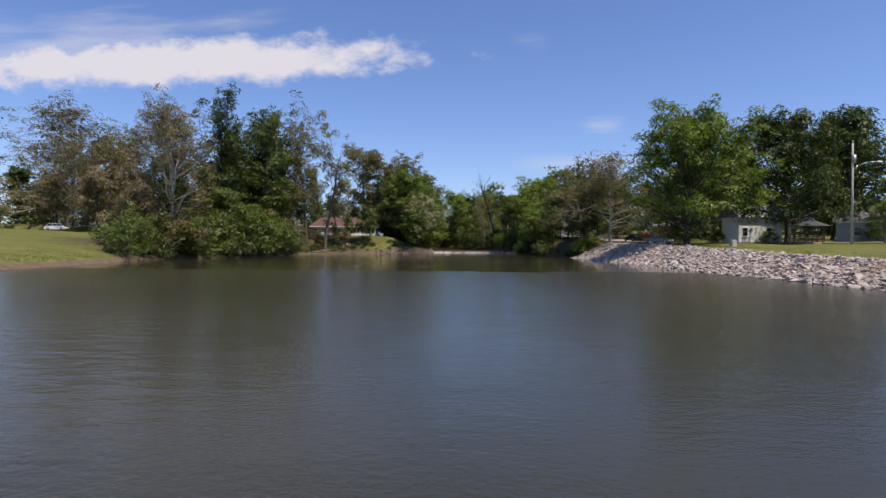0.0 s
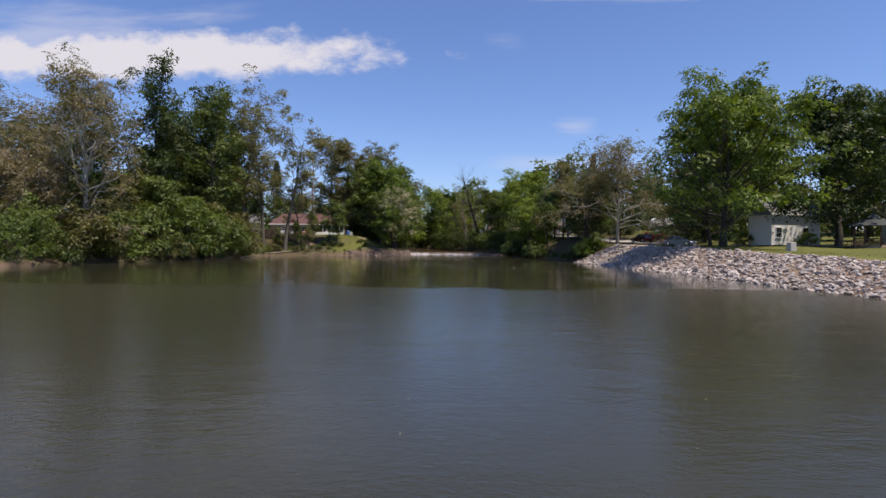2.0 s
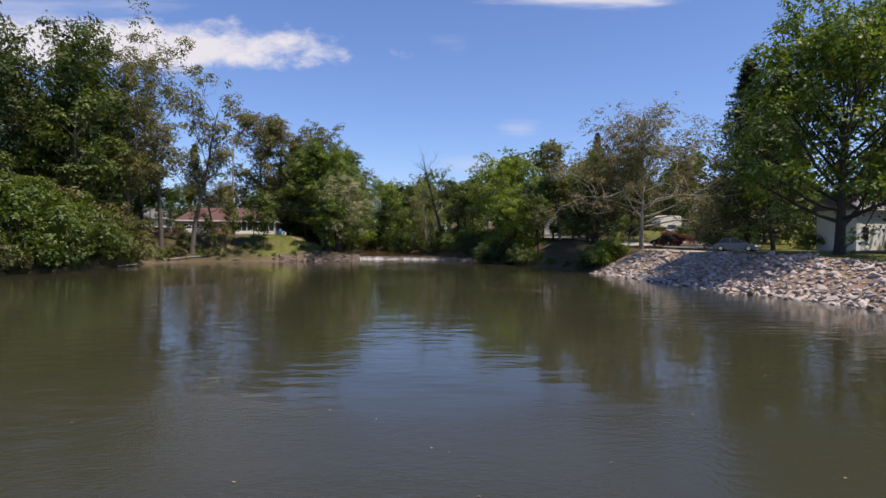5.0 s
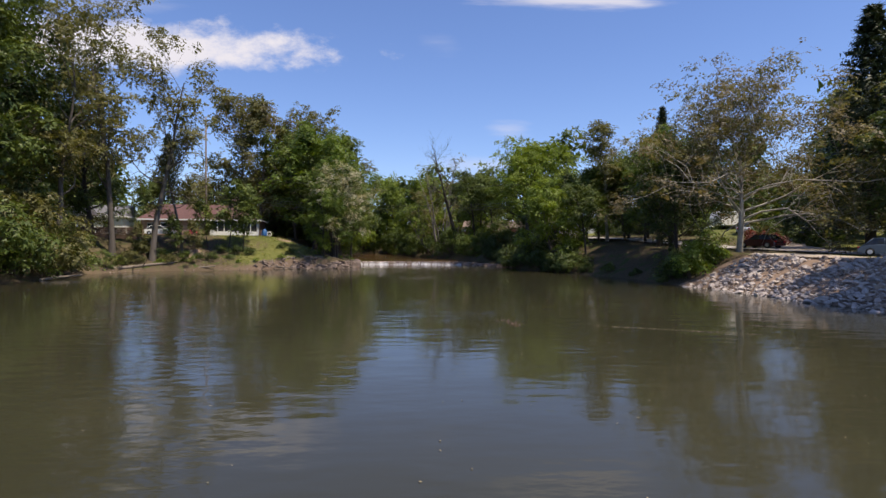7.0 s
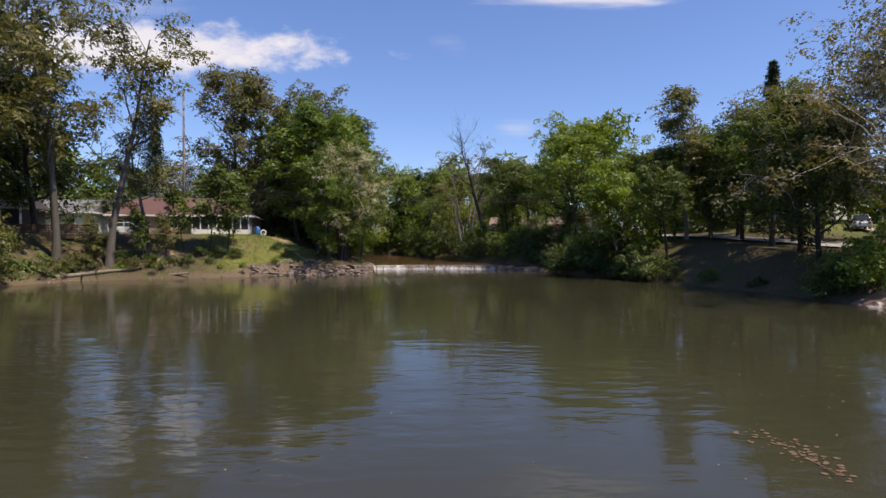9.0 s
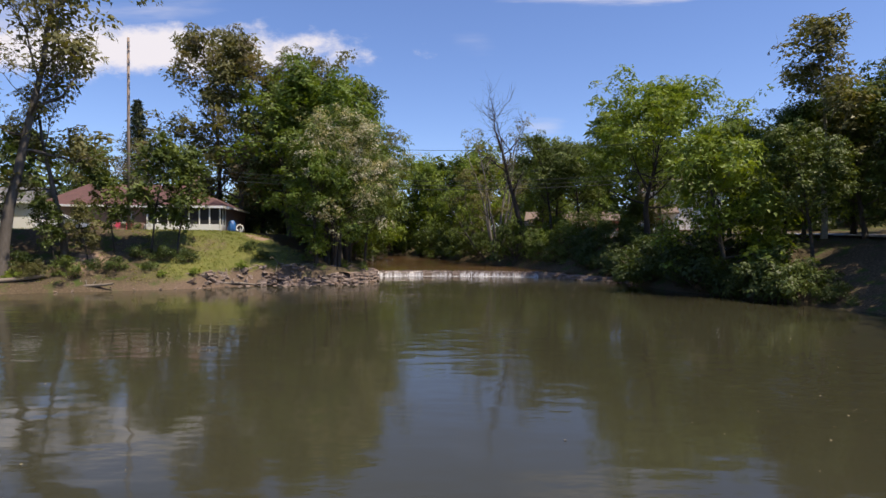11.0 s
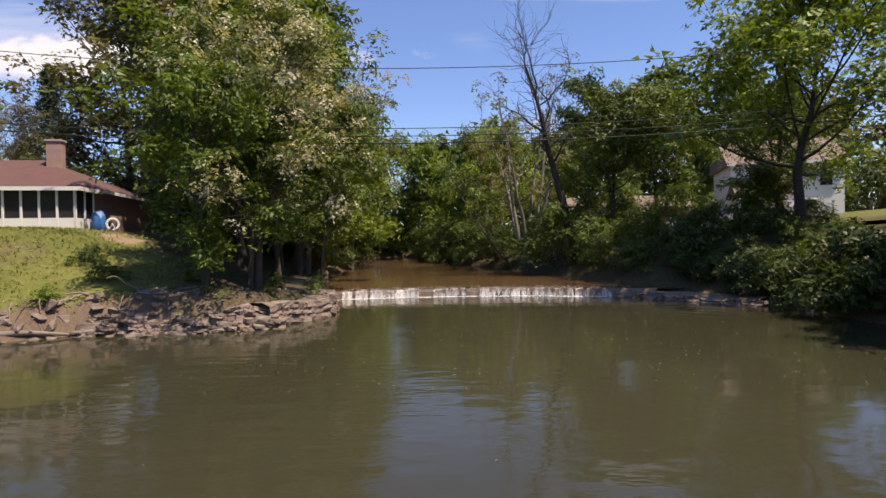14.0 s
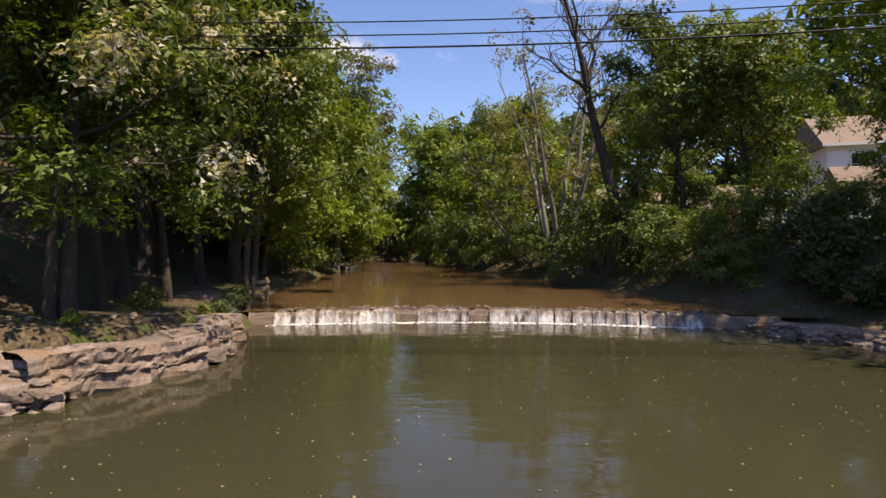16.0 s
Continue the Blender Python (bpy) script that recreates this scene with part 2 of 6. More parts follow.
def make_water(name, deep, ruffled):
    """Murky water. Past a wavering line the wind leaves it: small steep ripples before it, slow glassy ones behind."""
    m, t, b = material(name)
    g = t.nodes.new("ShaderNodeNewGeometry")
    p = t.nodes.new("ShaderNodeSeparateXYZ")
    t.links.new(g.outputs["Position"], p.inputs[0])
    murk = noise_node(t, 0.05, 3, 0.5, coords="World")
    t.links.new(ramp(t, murk, [(0.3, tuple(c * 0.85 for c in deep)), (0.7, tuple(c * 1.15 for c in deep))]), b.inputs["Base Color"])
    b.inputs["IOR"].default_value = 1.33
    wobble = noise_node(t, 0.035, 3, 0.6, coords="World")
    tiny = noise_node(t, 11.0, 2, 0.5, (0.75, 1.0, 1.0), "World")
    slow = noise_node(t, 0.55, 2, 0.5, (0.45, 1.0, 1.0), "World")
    swell = noise_node(t, 1.7, 3, 0.5, (0.5, 1.0, 1.0), "World")
    chop = noise_node(t, 5.0, 3, 0.6, (0.7, 1.0, 1.0), "World")
    patch = noise_node(t, 0.07, 3, 0.6, (1.0, 0.6, 1.0), "World")
    stirred = smooth_node(t, patch, 0.46, 0.64)
    if ruffled:
        line = math_node(t, "ADD", p.outputs[1], math_node(t, "MULTIPLY", math_node(t, "SUBTRACT", wobble, 0.5), 16.0))
        windy = smooth_node(t, line, 57.5, 55.0)
    else:
        windy = math_node(t, "MULTIPLY", patch, 0.2)
    calm = math_node(t, "ADD", math_node(t, "MULTIPLY", slow, 0.022), math_node(t, "MULTIPLY", math_node(t, "MULTIPLY", swell, math_node(t, "ADD", stirred, 0.25)), 0.034))
    rough_part = math_node(t, "ADD", math_node(t, "MULTIPLY", chop, 0.012), math_node(t, "MULTIPLY", tiny, 0.006))
    height = math_node(t, "ADD", calm, math_node(t, "MULTIPLY", windy, rough_part))
    bn = t.nodes.new("ShaderNodeBump")
    bn.inputs["Strength"].default_value, bn.inputs["Distance"].default_value = 1.0, 1.0
    t.links.new(height, bn.inputs["Height"])
    t.links.new(bn.outputs[0], b.inputs["Normal"])
    t.links.new(math_node(t, "ADD", math_node(t, "MULTIPLY", windy, 0.11), 0.07), b.inputs["Roughness"])
    return m


def make_fall():
    m, t, b = material("falling_water")
    streak = noise_node(t, 4.6, 8, 0.80, (1.0, 1.0, 0.20), "World")
    broad = noise_node(t, 0.55, 2, 0.5, (1, 1, 0.1), "World")
    g = t.nodes.new("ShaderNodeNewGeometry")
    p = t.nodes.new("ShaderNodeSeparateXYZ")
    t.links.new(g.outputs["Position"], p.inputs[0])
    thin = math_node(t, "MULTIPLY", smooth_node(t, p.outputs[2], 0.1, 0.56), 0.16)
    mix = math_node(t, "SUBTRACT", math_node(t, "ADD", math_node(t, "MULTIPLY", streak, 0.75), math_node(t, "MULTIPLY", broad, 0.30)), thin)
    t.links.new(ramp(t, mix, [(0.38, (0.085, 0.06, 0.045)), (0.47, (0.25, 0.215, 0.195)), (0.62, (0.72, 0.72, 0.74))]), b.inputs["Base Color"])
    b.inputs["Roughness"].default_value = 0.25
    bump(t, b, streak, 0.6, 0.06)
    return m


def make_ledge():
    """Bedded pinkish rock, stained orange and dark in places."""
    m, t, b = material("ledge_stone")
    beds = noise_node(t, 2.2, 5, 0.65, (0.5, 0.5, 5.0), "World")
    stain = noise_node(t, 0.9, 4, 0.6, (1, 1, 0.6), "World")
    grain = noise_node(t, 14, 4, 0.65, coords="World")
    c = ramp(t, beds, [(0.3, (0.06, 0.042, 0.032)), (0.48, (0.17, 0.12, 0.095)), (0.7, (0.34, 0.27, 0.24))])
    c = mixed(t, smooth_node(t, stain, 0.55, 0.68), c, (0.23, 0.14, 0.08))
    c = mixed(t, smooth_node(t, stain, 0.46, 0.34), c, (0.075, 0.065, 0.048))
    c = mixed(t, 0.3, c, ramp(t, grain, [(0.3, (0.06, 0.047, 0.036)), (0.7, (0.34, 0.28, 0.24))]))
    t.links.new(c, b.inputs["Base Color"])
    b.inputs["Roughness"].default_value = 0.9
    bump(t, b, mixed(t, 0.5, grain, beds), 0.8, 0.07)
    return m


MAT = {
    "ground": make_ground(),
    "water": make_water("pond_water", (0.038, 0.037, 0.021), True),
    "creek": make_water("creek_water", (0.105, 0.064, 0.032), False),
    "fall": make_fall(),
    "foam": plain("foam", (0.62, 0.62, 0.61), 0.5, vary=0.2, scale=4, fine=30, relief=0.4, distance=0.03),
    "stone": plain("limestone_block", (0.43, 0.355, 0.31), 0.85, vary=0.30, scale=1.6, fine=12, relief=0.5, distance=0.05, each=0.28),
    "ledge": make_ledge(),
    "asphalt": plain("road_asphalt", (0.34, 0.32, 0.30), 0.9, vary=0.15, scale=0.5, fine=30, relief=0.3, distance=0.01, coords="World"),
    "gravel": plain("sandy_gravel", (0.42, 0.35, 0.28), 0.95, vary=0.22, scale=0.8, fine=18, relief=0.5, distance=0.03, coords="World"),
    "white": plain("white_siding", (0.80, 0.80, 0.80), 0.5, vary=0.04, scale=1.0, fine=12, relief=0.05),
    "trim": plain("white_trim", (0.82, 0.82, 0.81), 0.45, vary=0.04, relief=0.05),
    "grey_wall": plain("grey_siding", (0.42, 0.43, 0.45), 0.6, vary=0.08, relief=0.05),
    "brick": plain("red_brick", (0.36, 0.155, 0.115), 0.85, vary=0.25, scale=2.0, fine=22, relief=0.4, distance=0.02),
    "pinkbrick": plain("faded_pink_brick", (0.37, 0.245, 0.21), 0.85, vary=0.2, scale=2.0, fine=22, relief=0.4, distance=0.02),
    "roof_maroon": plain("maroon_shingle", (0.115, 0.058, 0.054), 0.9, vary=0.22, scale=1.5, fine=16, relief=0.5, distance=0.03),
    "roof_grey": plain("grey_shingle", (0.15, 0.15, 0.155), 0.9, vary=0.22, scale=1.5, fine=16, relief=0.5, distance=0.03),
    "roof_brown": plain("brown_shingle", (0.20, 0.15, 0.12), 0.9, vary=0.22, scale=1.5, fine=16, relief=0.5, distance=0.03),
    "glass": plain("window_glass", (0.025, 0.03, 0.035), 0.06, vary=0.1, relief=0.0),
    "screen": plain("dark_screen", (0.02, 0.02, 0.022), 0.6, vary=0.1, relief=0.0),
    "roof_dark": plain("dark_shingle", (0.055, 0.06, 0.058), 0.9, vary=0.25, scale=1.5, fine=16, relief=0.5, distance=0.03),
    "pale_pole": plain("pale_weathered_pole", (0.40, 0.40, 0.36), 0.8, vary=0.15, scale=1.5, fine=16, relief=0.2, distance=0.01),
    "concrete": plain("concrete", (0.42, 0.40, 0.37), 0.85, vary=0.2, scale=1.2, fine=14, relief=0.3, distance=0.02),
    "wood": plain("weathered_wood", (0.24, 0.17, 0.11), 0.8, vary=0.3, scale=2, fine=18, relief=0.4, distance=0.01, stretch=(1, 1, 0.3)),
    "pole": plain("grey_pole_wood", (0.27, 0.21, 0.17), 0.85, vary=0.25, scale=1.5, fine=16, relief=0.4, distance=0.02, stretch=(1, 1, 0.15)),
    "retain": plain("brown_retaining_timber", (0.12, 0.075, 0.05), 0.9, vary=0.3, scale=1.5, fine=12, relief=0.5, distance=0.03),
    "metal": plain("galvanised_metal", (0.45, 0.46, 0.46), 0.4, 0.8, vary=0.12, relief=0.05),
    "wire": plain("cable_rubber", (0.02, 0.02, 0.02), 0.6, vary=0.1, relief=0.0),
    "rubber": plain("tyre_rubber", (0.025, 0.025, 0.025), 0.8, vary=0.2, relief=0.2),
    "rim": plain("wheel_alloy", (0.5, 0.5, 0.52), 0.35, 0.8, vary=0.1, relief=0.0),
    "car_silver": plain("slate_blue_paint", (0.09, 0.12, 0.165), 0.25, 0.1, vary=0.05, relief=0.0),
    "car_white": plain("white_paint", (0.78, 0.79, 0.80), 0.25, vary=0.04, relief=0.0),
    "car_red": plain("dark_red_paint", (0.05, 0.012, 0.014), 0.25, vary=0.06, relief=0.0),
    "car_grey": plain("light_grey_paint", (0.52, 0.54, 0.55), 0.25, 0.3, vary=0.05, relief=0.0),
    "lamp_glass": plain("headlight_glass", (0.75, 0.76, 0.78), 0.15, vary=0.05, relief=0.0),
    "tail": plain("tail_light_red", (0.4, 0.02, 0.02), 0.2, vary=0.05, relief=0.0),
    "tarp": plain("blue_tarp", (0.02, 0.11, 0.32), 0.45, vary=0.2, scale=3, relief=0.3, distance=0.03),
    "pink": plain("pink_fabric", (0.62, 0.10, 0.16), 0.8, vary=0.15, relief=0.1),
    "plastic": plain("white_plastic", (0.72, 0.72, 0.70), 0.4, vary=0.06, relief=0.05),
    "deadleaf": plain("floating_leaf", (0.21, 0.175, 0.095), 0.7, vary=0.4, scale=0.8, fine=4, relief=0.0, coords="World"),
    "driftwood": plain("driftwood", (0.20, 0.165, 0.13), 0.85, vary=0.3, scale=2, fine=14, relief=0.5, distance=0.02),
}


# ---- building helpers ----
def thing(name, at, rz=0.0, label="", category="", group="", kind="", scale=1.0):
    ob = new(name)
    ob.matrix_basis = pose(*at, 0, 0, rz) @ Matrix.Scale(scale, 4)
    return tagged(ob, label, category, group, kind)


def as_mesh(name, bm, mat, smooth=False):
    me = bpy.data.meshes.new(name)
    bm.to_mesh(me)
    bm.free()
    me.materials.append(mat)
    if smooth:
        me.polygons.foreach_set("use_smooth", [True] * len(me.polygons))
    return me


def part(name, bm, mat, parent, label="", smooth=False):
    ob = new(name, as_mesh(name, bm, mat, smooth))
    ob.parent = parent
    return tagged(ob, label)


def mesh_from(name, verts, faces, mat, smooth=False):
    """A mesh from an array of places and one of triangles or quads."""
    me = bpy.data.meshes.new(name)
    verts, faces = np.asarray(verts, np.float32), np.asarray(faces, np.int32)
    k = faces.shape[1]
    me.vertices.add(len(verts))
    me.vertices.foreach_set("co", verts.ravel())
    me.loops.add(faces.size)
    me.loops.foreach_set("vertex_index", faces.ravel())
    me.polygons.add(len(faces))
    me.polygons.foreach_set("loop_start", np.arange(0, faces.size, k, dtype=np.int32))
    me.polygons.foreach_set("loop_total", np.full(len(faces), k, np.int32))
    me.polygons.foreach_set("use_smooth", np.full(len(faces), smooth))
    me.materials.append(mat)
    me.update(calc_edges=True)
    return me


def box(bm, c, s, rz=0.0, bevel=0.0, taper=1.0):
    """A box of size s round c, its top narrowed by taper."""
    made = bmesh.ops.create_cube(bm, size=1.0)["verts"]
    for v in made:
        k = taper if v.co.z > 0 else 1.0
        v.co.x, v.co.y, v.co.z = v.co.x * s[0] * k, v.co.y * s[1] * k, v.co.z * s[2]
    if bevel:
        edges = {e for v in made for e in v.link_edges}
        done = bmesh.ops.bevel(bm, geom=list(edges), offset=bevel, segments=1, affect="EDGES")
        made = list({v for f in done["faces"] for v in f.verts} | {v for v in made if v.is_valid})
    bmesh.ops.transform(bm, matrix=pose(*c, 0, 0, rz), verts=made)
    return made


def tube(bm, a, b, r0, r1=None, n=8):
    a, b = Vector(a), Vector(b)
    r1 = r0 if r1 is None else r1
    turn = (b - a).to_track_quat("Z", "Y").to_matrix().to_4x4()
    bmesh.ops.create_cone(bm, cap_ends=True, segments=n, radius1=r0, radius2=r1, depth=(b - a).length,
                          matrix=Matrix.Translation((a + b) / 2) @ turn)


def one_box(name, c, s, mat, parent, label="", bevel=0.0, rz=0.0, taper=1.0):
    bm = bmesh.new()
    box(bm, c, s, rz, bevel, taper)
    return part(name, bm, mat, parent, label)


def one_tube(name, a, b, r0, r1, mat, parent, label="", n=8):
    bm = bmesh.new()
    tube(bm, a, b, r0, r1, n)
    return part(name, bm, mat, parent, label, True)


# ---- the lie of the land ----
# round the water's edge: x, y, height of the lip, width of the slope, height of the bank, how wooded
EDGE = [
    (-70, -110, 0.3, 12, 1.5, 0), (-52, -60, 0.4, 12, 1.6, 0), (-48.5, 20, 0.6, 14, 1.7, 0), (-49.2, 50, 0.75, 14, 1.8, 0), (-51, 60, 0.75, 14, 1.9, 0),
    (-53.5, 72, 0.7, 13, 2.2, 0), (-56.5, 79, 0.5, 8, 2.6, 0.5), (-55, 88, 0.4, 7, 3.0, 1), (-51, 96, 0.4, 7, 3.4, 1), (-47.6, 104, 0.4, 7, 3.8, 1), (-46.6, 112, 0.5, 8, 4.2, 1),
    (-47, 120, 0.5, 9, 4.4, 0.8), (-48, 127, 0.5, 9, 4.5, 0.6), (-46.5, 132.5, 0.5, 9, 4.6, 0.6), (-42, 135.3, 0.6, 9, 4.6, 0.8), (-37.5, 137, 0.6, 9, 4.6, 0.72), (-34, 138.8, 0.7, 9, 4.6, 0.5),
    (-31, 141.8, 0.95, 9, 4.5, 0.05), (-27.5, 143.6, 1.4, 9, 3.7, 0.35), (-23, 144.4, 1.45, 11, 3.0, 0.85), (-21.3, 145.6, 1.3, 14, 2.7, 1), (-20.4, 148.5, 1.2, 14, 2.5, 1),
    (-20.4, 150.8, 1.1, 14, 2.5, 1), (-21.3, 152.6, 1.0, 14, 2.5, 1), (-21.4, 156.5, 0.9, 12, 2.6, 1), (-22.2, 160, 0.9, 10, 2.6, 1), (-23.2, 167, 0.9, 8, 2.7, 1), (-24, 175, 0.9, 8, 2.8, 1), (-24.5, 186, 0.9, 8, 3, 1),
    (-27, 198, 0.9, 8, 3, 1), (-31, 212, 0.9, 8, 3, 1), (-33, 222, 0.9, 8, 3, 1), (-22, 222, 0.9, 8, 3, 1), (-17.5, 205, 0.9, 6, 3.2, 1), (-13, 190, 0.9, 6, 3.4, 1), (-10, 180, 0.8, 6, 3.6, 1), (-7.2, 171, 0.8, 6, 3.7, 1),
    (-4, 162.5, 0.8, 6, 3.7, 1), (-1.8, 157, 0.7, 6, 3.7, 1), (0.5, 153.4, 0.4, 6, 3.6, 1), (2.8, 150.6, 0.4, 6, 3.5, 1), (3.4, 146, 0.4, 6, 3.4, 1), (4.4, 140, 0.4, 6, 3.4, 1), (7.2, 133.5, 0.4, 6, 3.4, 1),
    (9.8, 126.5, 0.4, 6, 3.3, 1), (11.7, 118, 0.4, 6, 3.1, 1), (12.4, 110, 0.3, 6.5, 2.8, 0.7), (13.4, 104, 0.1, 7, 2.7, 0), (14, 96, 0.1, 7, 2.7, 0), (15.2, 87, 0.1, 7, 2.65, 0), (16.8, 78, 0.1, 7, 2.4, 0),
    (18.3, 66, 0.1, 7, 2.1, 0), (19.9, 52, 0.1, 7, 1.75, 0), (22.2, 40, 0.1, 7, 1.6, 0), (25, 26, 0.1, 7, 1.5, 0), (29, 0, 0.2, 9, 1.5, 0), (36, -60, 0.2, 10, 1.5, 0), (50, -110, 0.3, 12, 1.5, 0),
]
EDGE_XY = np.array([e[:2] for e in EDGE])
EDGE_V = np.array([e[2:] for e in EDGE])


def shore(x, y):
    """Signed distance to the water's edge, outwards, and the bank's values there."""
    x, y = np.atleast_1d(np.asarray(x, float)), np.atleast_1d(np.asarray(y, float))
    best, val, inside = np.full(x.shape, 1e9), np.zeros(x.shape + (4,)), np.zeros(x.shape, bool)
    n = len(EDGE_XY)
    for i in range(n):
        a, b = EDGE_XY[i], EDGE_XY[(i + 1) % n]
        d = b - a
        u = np.clip(((x - a[0]) * d[0] + (y - a[1]) * d[1]) / (d @ d), 0, 1)
        dist = np.hypot(x - a[0] - u * d[0], y - a[1] - u * d[1])
        near = dist < best
        best = np.where(near, dist, best)
        v = EDGE_V[i] * (1 - u[..., None]) + EDGE_V[(i + 1) % n] * u[..., None]
        val = np.where(near[..., None], v, val)
        if a[1] != b[1]:
            cross = ((a[1] > y) != (b[1] > y)) & (x < d[0] * (y - a[1]) / d[1] + a[0])
            inside ^= cross
    return np.where(inside, -best, best), val


def waves(x, y, scale, seed):
    r = np.random.default_rng(seed)
    out = 0
    for k in range(5):
        a, f, ph = r.uniform(0, 6.28), r.uniform(0.6, 1.6) / scale, r.uniform(0, 6.28)
        out = out + np.sin((x * math.cos(a) + y * math.sin(a)) * f + ph)
    return out / 5


def height(x, y):
    d, v = shore(x, y)
    x, y = np.atleast_1d(np.asarray(x, float)), np.atleast_1d(np.asarray(y, float))
    d = d + 0.35 * waves(x, y, 1.1, 3) * np.clip(1 - np.abs(d) / 6, 0, 1)
    lip, wide, top = v[..., 0], v[..., 1], v[..., 2]
    s = np.clip((d - 0.3) / wide, 0, 1)
    rise = s * s * (3 - 2 * s) * 0.55 + s * 0.45
    land = lip * np.clip(d / 0.9, 0, 1) + (top - lip) * rise + np.clip(d - wide, 0, 60) * 0.012
    land = land + 0.10 * waves(x, y, 2.3, 5) * np.clip(d / 3, 0, 1) + 0.14 * waves(x, y, 9, 6) * np.clip(d / 8, 0, 1)
    far_left = np.clip((-62 - x) / 50, 0, 1) * np.clip((150 - y) / 40, 0, 1) * np.clip((d - 6) / 30, 0, 1)
    land = land + far_left * 2.4
    land = land + np.clip((x - 5) / 25, 0, 1) * np.clip((y - 125) / 25, 0, 1) * 2.2
    knoll = np.clip((-27.0 - x) / 9.5, 0, 1) * np.clip((x + 64) / 8, 0, 1) * np.clip((d - 4) / 6, 0, 1) * np.clip((y - 141) / 7, 0, 1) * np.clip((200 - y) / 20, 0, 1)
    knoll = knoll * knoll * (3 - 2 * knoll)
    land = np.where(knoll > 0, np.maximum(land, land * (1 - knoll) + 4.62 * knoll), land)
    bed = np.clip(d * 0.45, -2.2, 0)
    return np.where(d > 0, land, bed)


def gz(x, y):
    return float(height(x, y)[0])


def axis(fine0, fine1, step, out0, out1):
    fine = np.arange(fine0, fine1 + 0.01, step)
    grow = np.cumsum(step * 1.22 ** np.arange(1, 60))
    lo = fine0 - grow[grow < fine0 - out0]
    hi = fine1 + grow[grow < out1 - fine1]
    return np.concatenate([[out0], lo[::-1], fine, hi, [out1]])


def build_ground():
    xs, ys = axis(-75, 62, 0.8, -1800, 1800), axis(20, 200, 0.8, -900, 2400)
    X, Y = np.meshgrid(xs, ys)
    Z = height(X.ravel(), Y.ravel())
    far = np.clip((np.hypot(X.ravel(), Y.ravel() - 100) - 230) / 200, 0, 1)
    Z = Z * (1 - far) + 3.0 * far
    V = np.stack([X.ravel(), Y.ravel(), Z], 1)
    nx, ny = len(xs), len(ys)
    i = (np.arange(ny - 1)[:, None] * nx + np.arange(nx - 1)[None]).ravel()
    me = mesh_from("ground", V, np.stack([i, i + 1, i + nx + 1, i + nx], 1), MAT["ground"], True)
    d, v = shore(V[:, 0], V[:, 1])
    wood = v[:, 3] * np.clip(1.25 - d / 30, 0, 1)
    a = me.attributes.new("wooded", "FLOAT", "POINT")
    a.data.foreach_set("value", wood.astype(np.float32))
    x, y = V[:, 0], V[:, 1]
    worn = 0.3 * np.exp(-(((x + 27.8) / 1.6) ** 2 + ((y - 149) / 3.2) ** 2)) + np.exp(-(((x - 21) / 3.5) ** 2 + ((y - 103) / 9.0) ** 2)) * 1.1
    worn = worn + np.exp(-(((x + 31.6) / 1.5) ** 2 + ((y - 152.0) / 1.7) ** 2)) + 0.75 * np.exp(-(((x + 23.6) / 1.6) ** 2 + ((y - 158) / 3.5) ** 2)) + np.exp(-(((x + 40.5) / 2.2) ** 2 + ((y - 139.5) / 2.5) ** 2)) * 0.7
    worn = np.maximum(worn, ((x > 12) & (y < 112) & (y > 15) & (d > -2) & (d < 8.4)) * 1.0)
    b = me.attributes.new("worn", "FLOAT", "POINT")
    b.data.foreach_set("value", worn.astype(np.float32))
    return tagged(new("ground", me), "grassy banks with bare soil at the water's edge", "ground", kind="structure")


build_ground()


def build_water():
    bm = bmesh.new()
    vs = [bm.verts.new(c) for c in ((-900, -700, 0), (900, -700, 0), (900, 157.6, 0), (-900, 157.6, 0))]
    bm.faces.new(vs)
    tagged(new("water", as_mesh("water", bm, MAT["water"])), "dark green pond water, rippled by the wind in places", "water", kind="structure")


build_water()


def crest_y(x):
    """The line of the weir's crest."""
    return 157.9 - 0.018 * (x + 12.5) ** 2


def build_creek():
    xs = np.arange(-30, 2.01, 0.5)
    rows = []
    for x in xs:
        rows.append([(x, crest_y(x) + 0.02, 0.54), (x, crest_y(x) + 1.2, 0.59), (x, 175, 0.64), (x - 8, 226, 0.80)])
    V = np.array(rows).reshape(-1, 3)
    i = (np.arange(len(xs) - 1)[:, None] * 4 + np.arange(3)[None]).ravel()
    me = mesh_from("creek_water", V, np.stack([i, i + 4, i + 5, i + 1], 1), MAT["creek"], True)
    tagged(new("creek_water", me), "shallow brown creek water above the weir", "water", kind="structure")


build_creek()


# ---- rocks ----
def rock_mesh(name, rng, mat, squat=0.7, slab=False):
    bm = bmesh.new()
    if slab:
        box(bm, (0, 0, 0), (1, 1, 1), 0, 0.035)
        bmesh.ops.subdivide_edges(bm, edges=[e for e in bm.edges if e.calc_length() > 0.5], cuts=1)
        for v in bm.verts:
            v.co += Vector(rng.normal(0, 0.05, 3)) * (1.0 if abs(v.co.z) < 0.3 else 0.7)
    else:
        for k in range(13):
            p = Vector(rng.normal(0, 1, 3)).normalized() * rng.uniform(0.40, 0.56)
            p.z *= squat
            bm.verts.new(p)
        hull = bmesh.ops.convex_hull(bm, input=bm.verts)
        bmesh.ops.delete(bm, geom=list({g for g in hull["geom_interior"] + hull["geom_unused"] if isinstance(g, bmesh.types.BMVert)}), context="VERTS")
    return as_mesh(name, bm, mat)


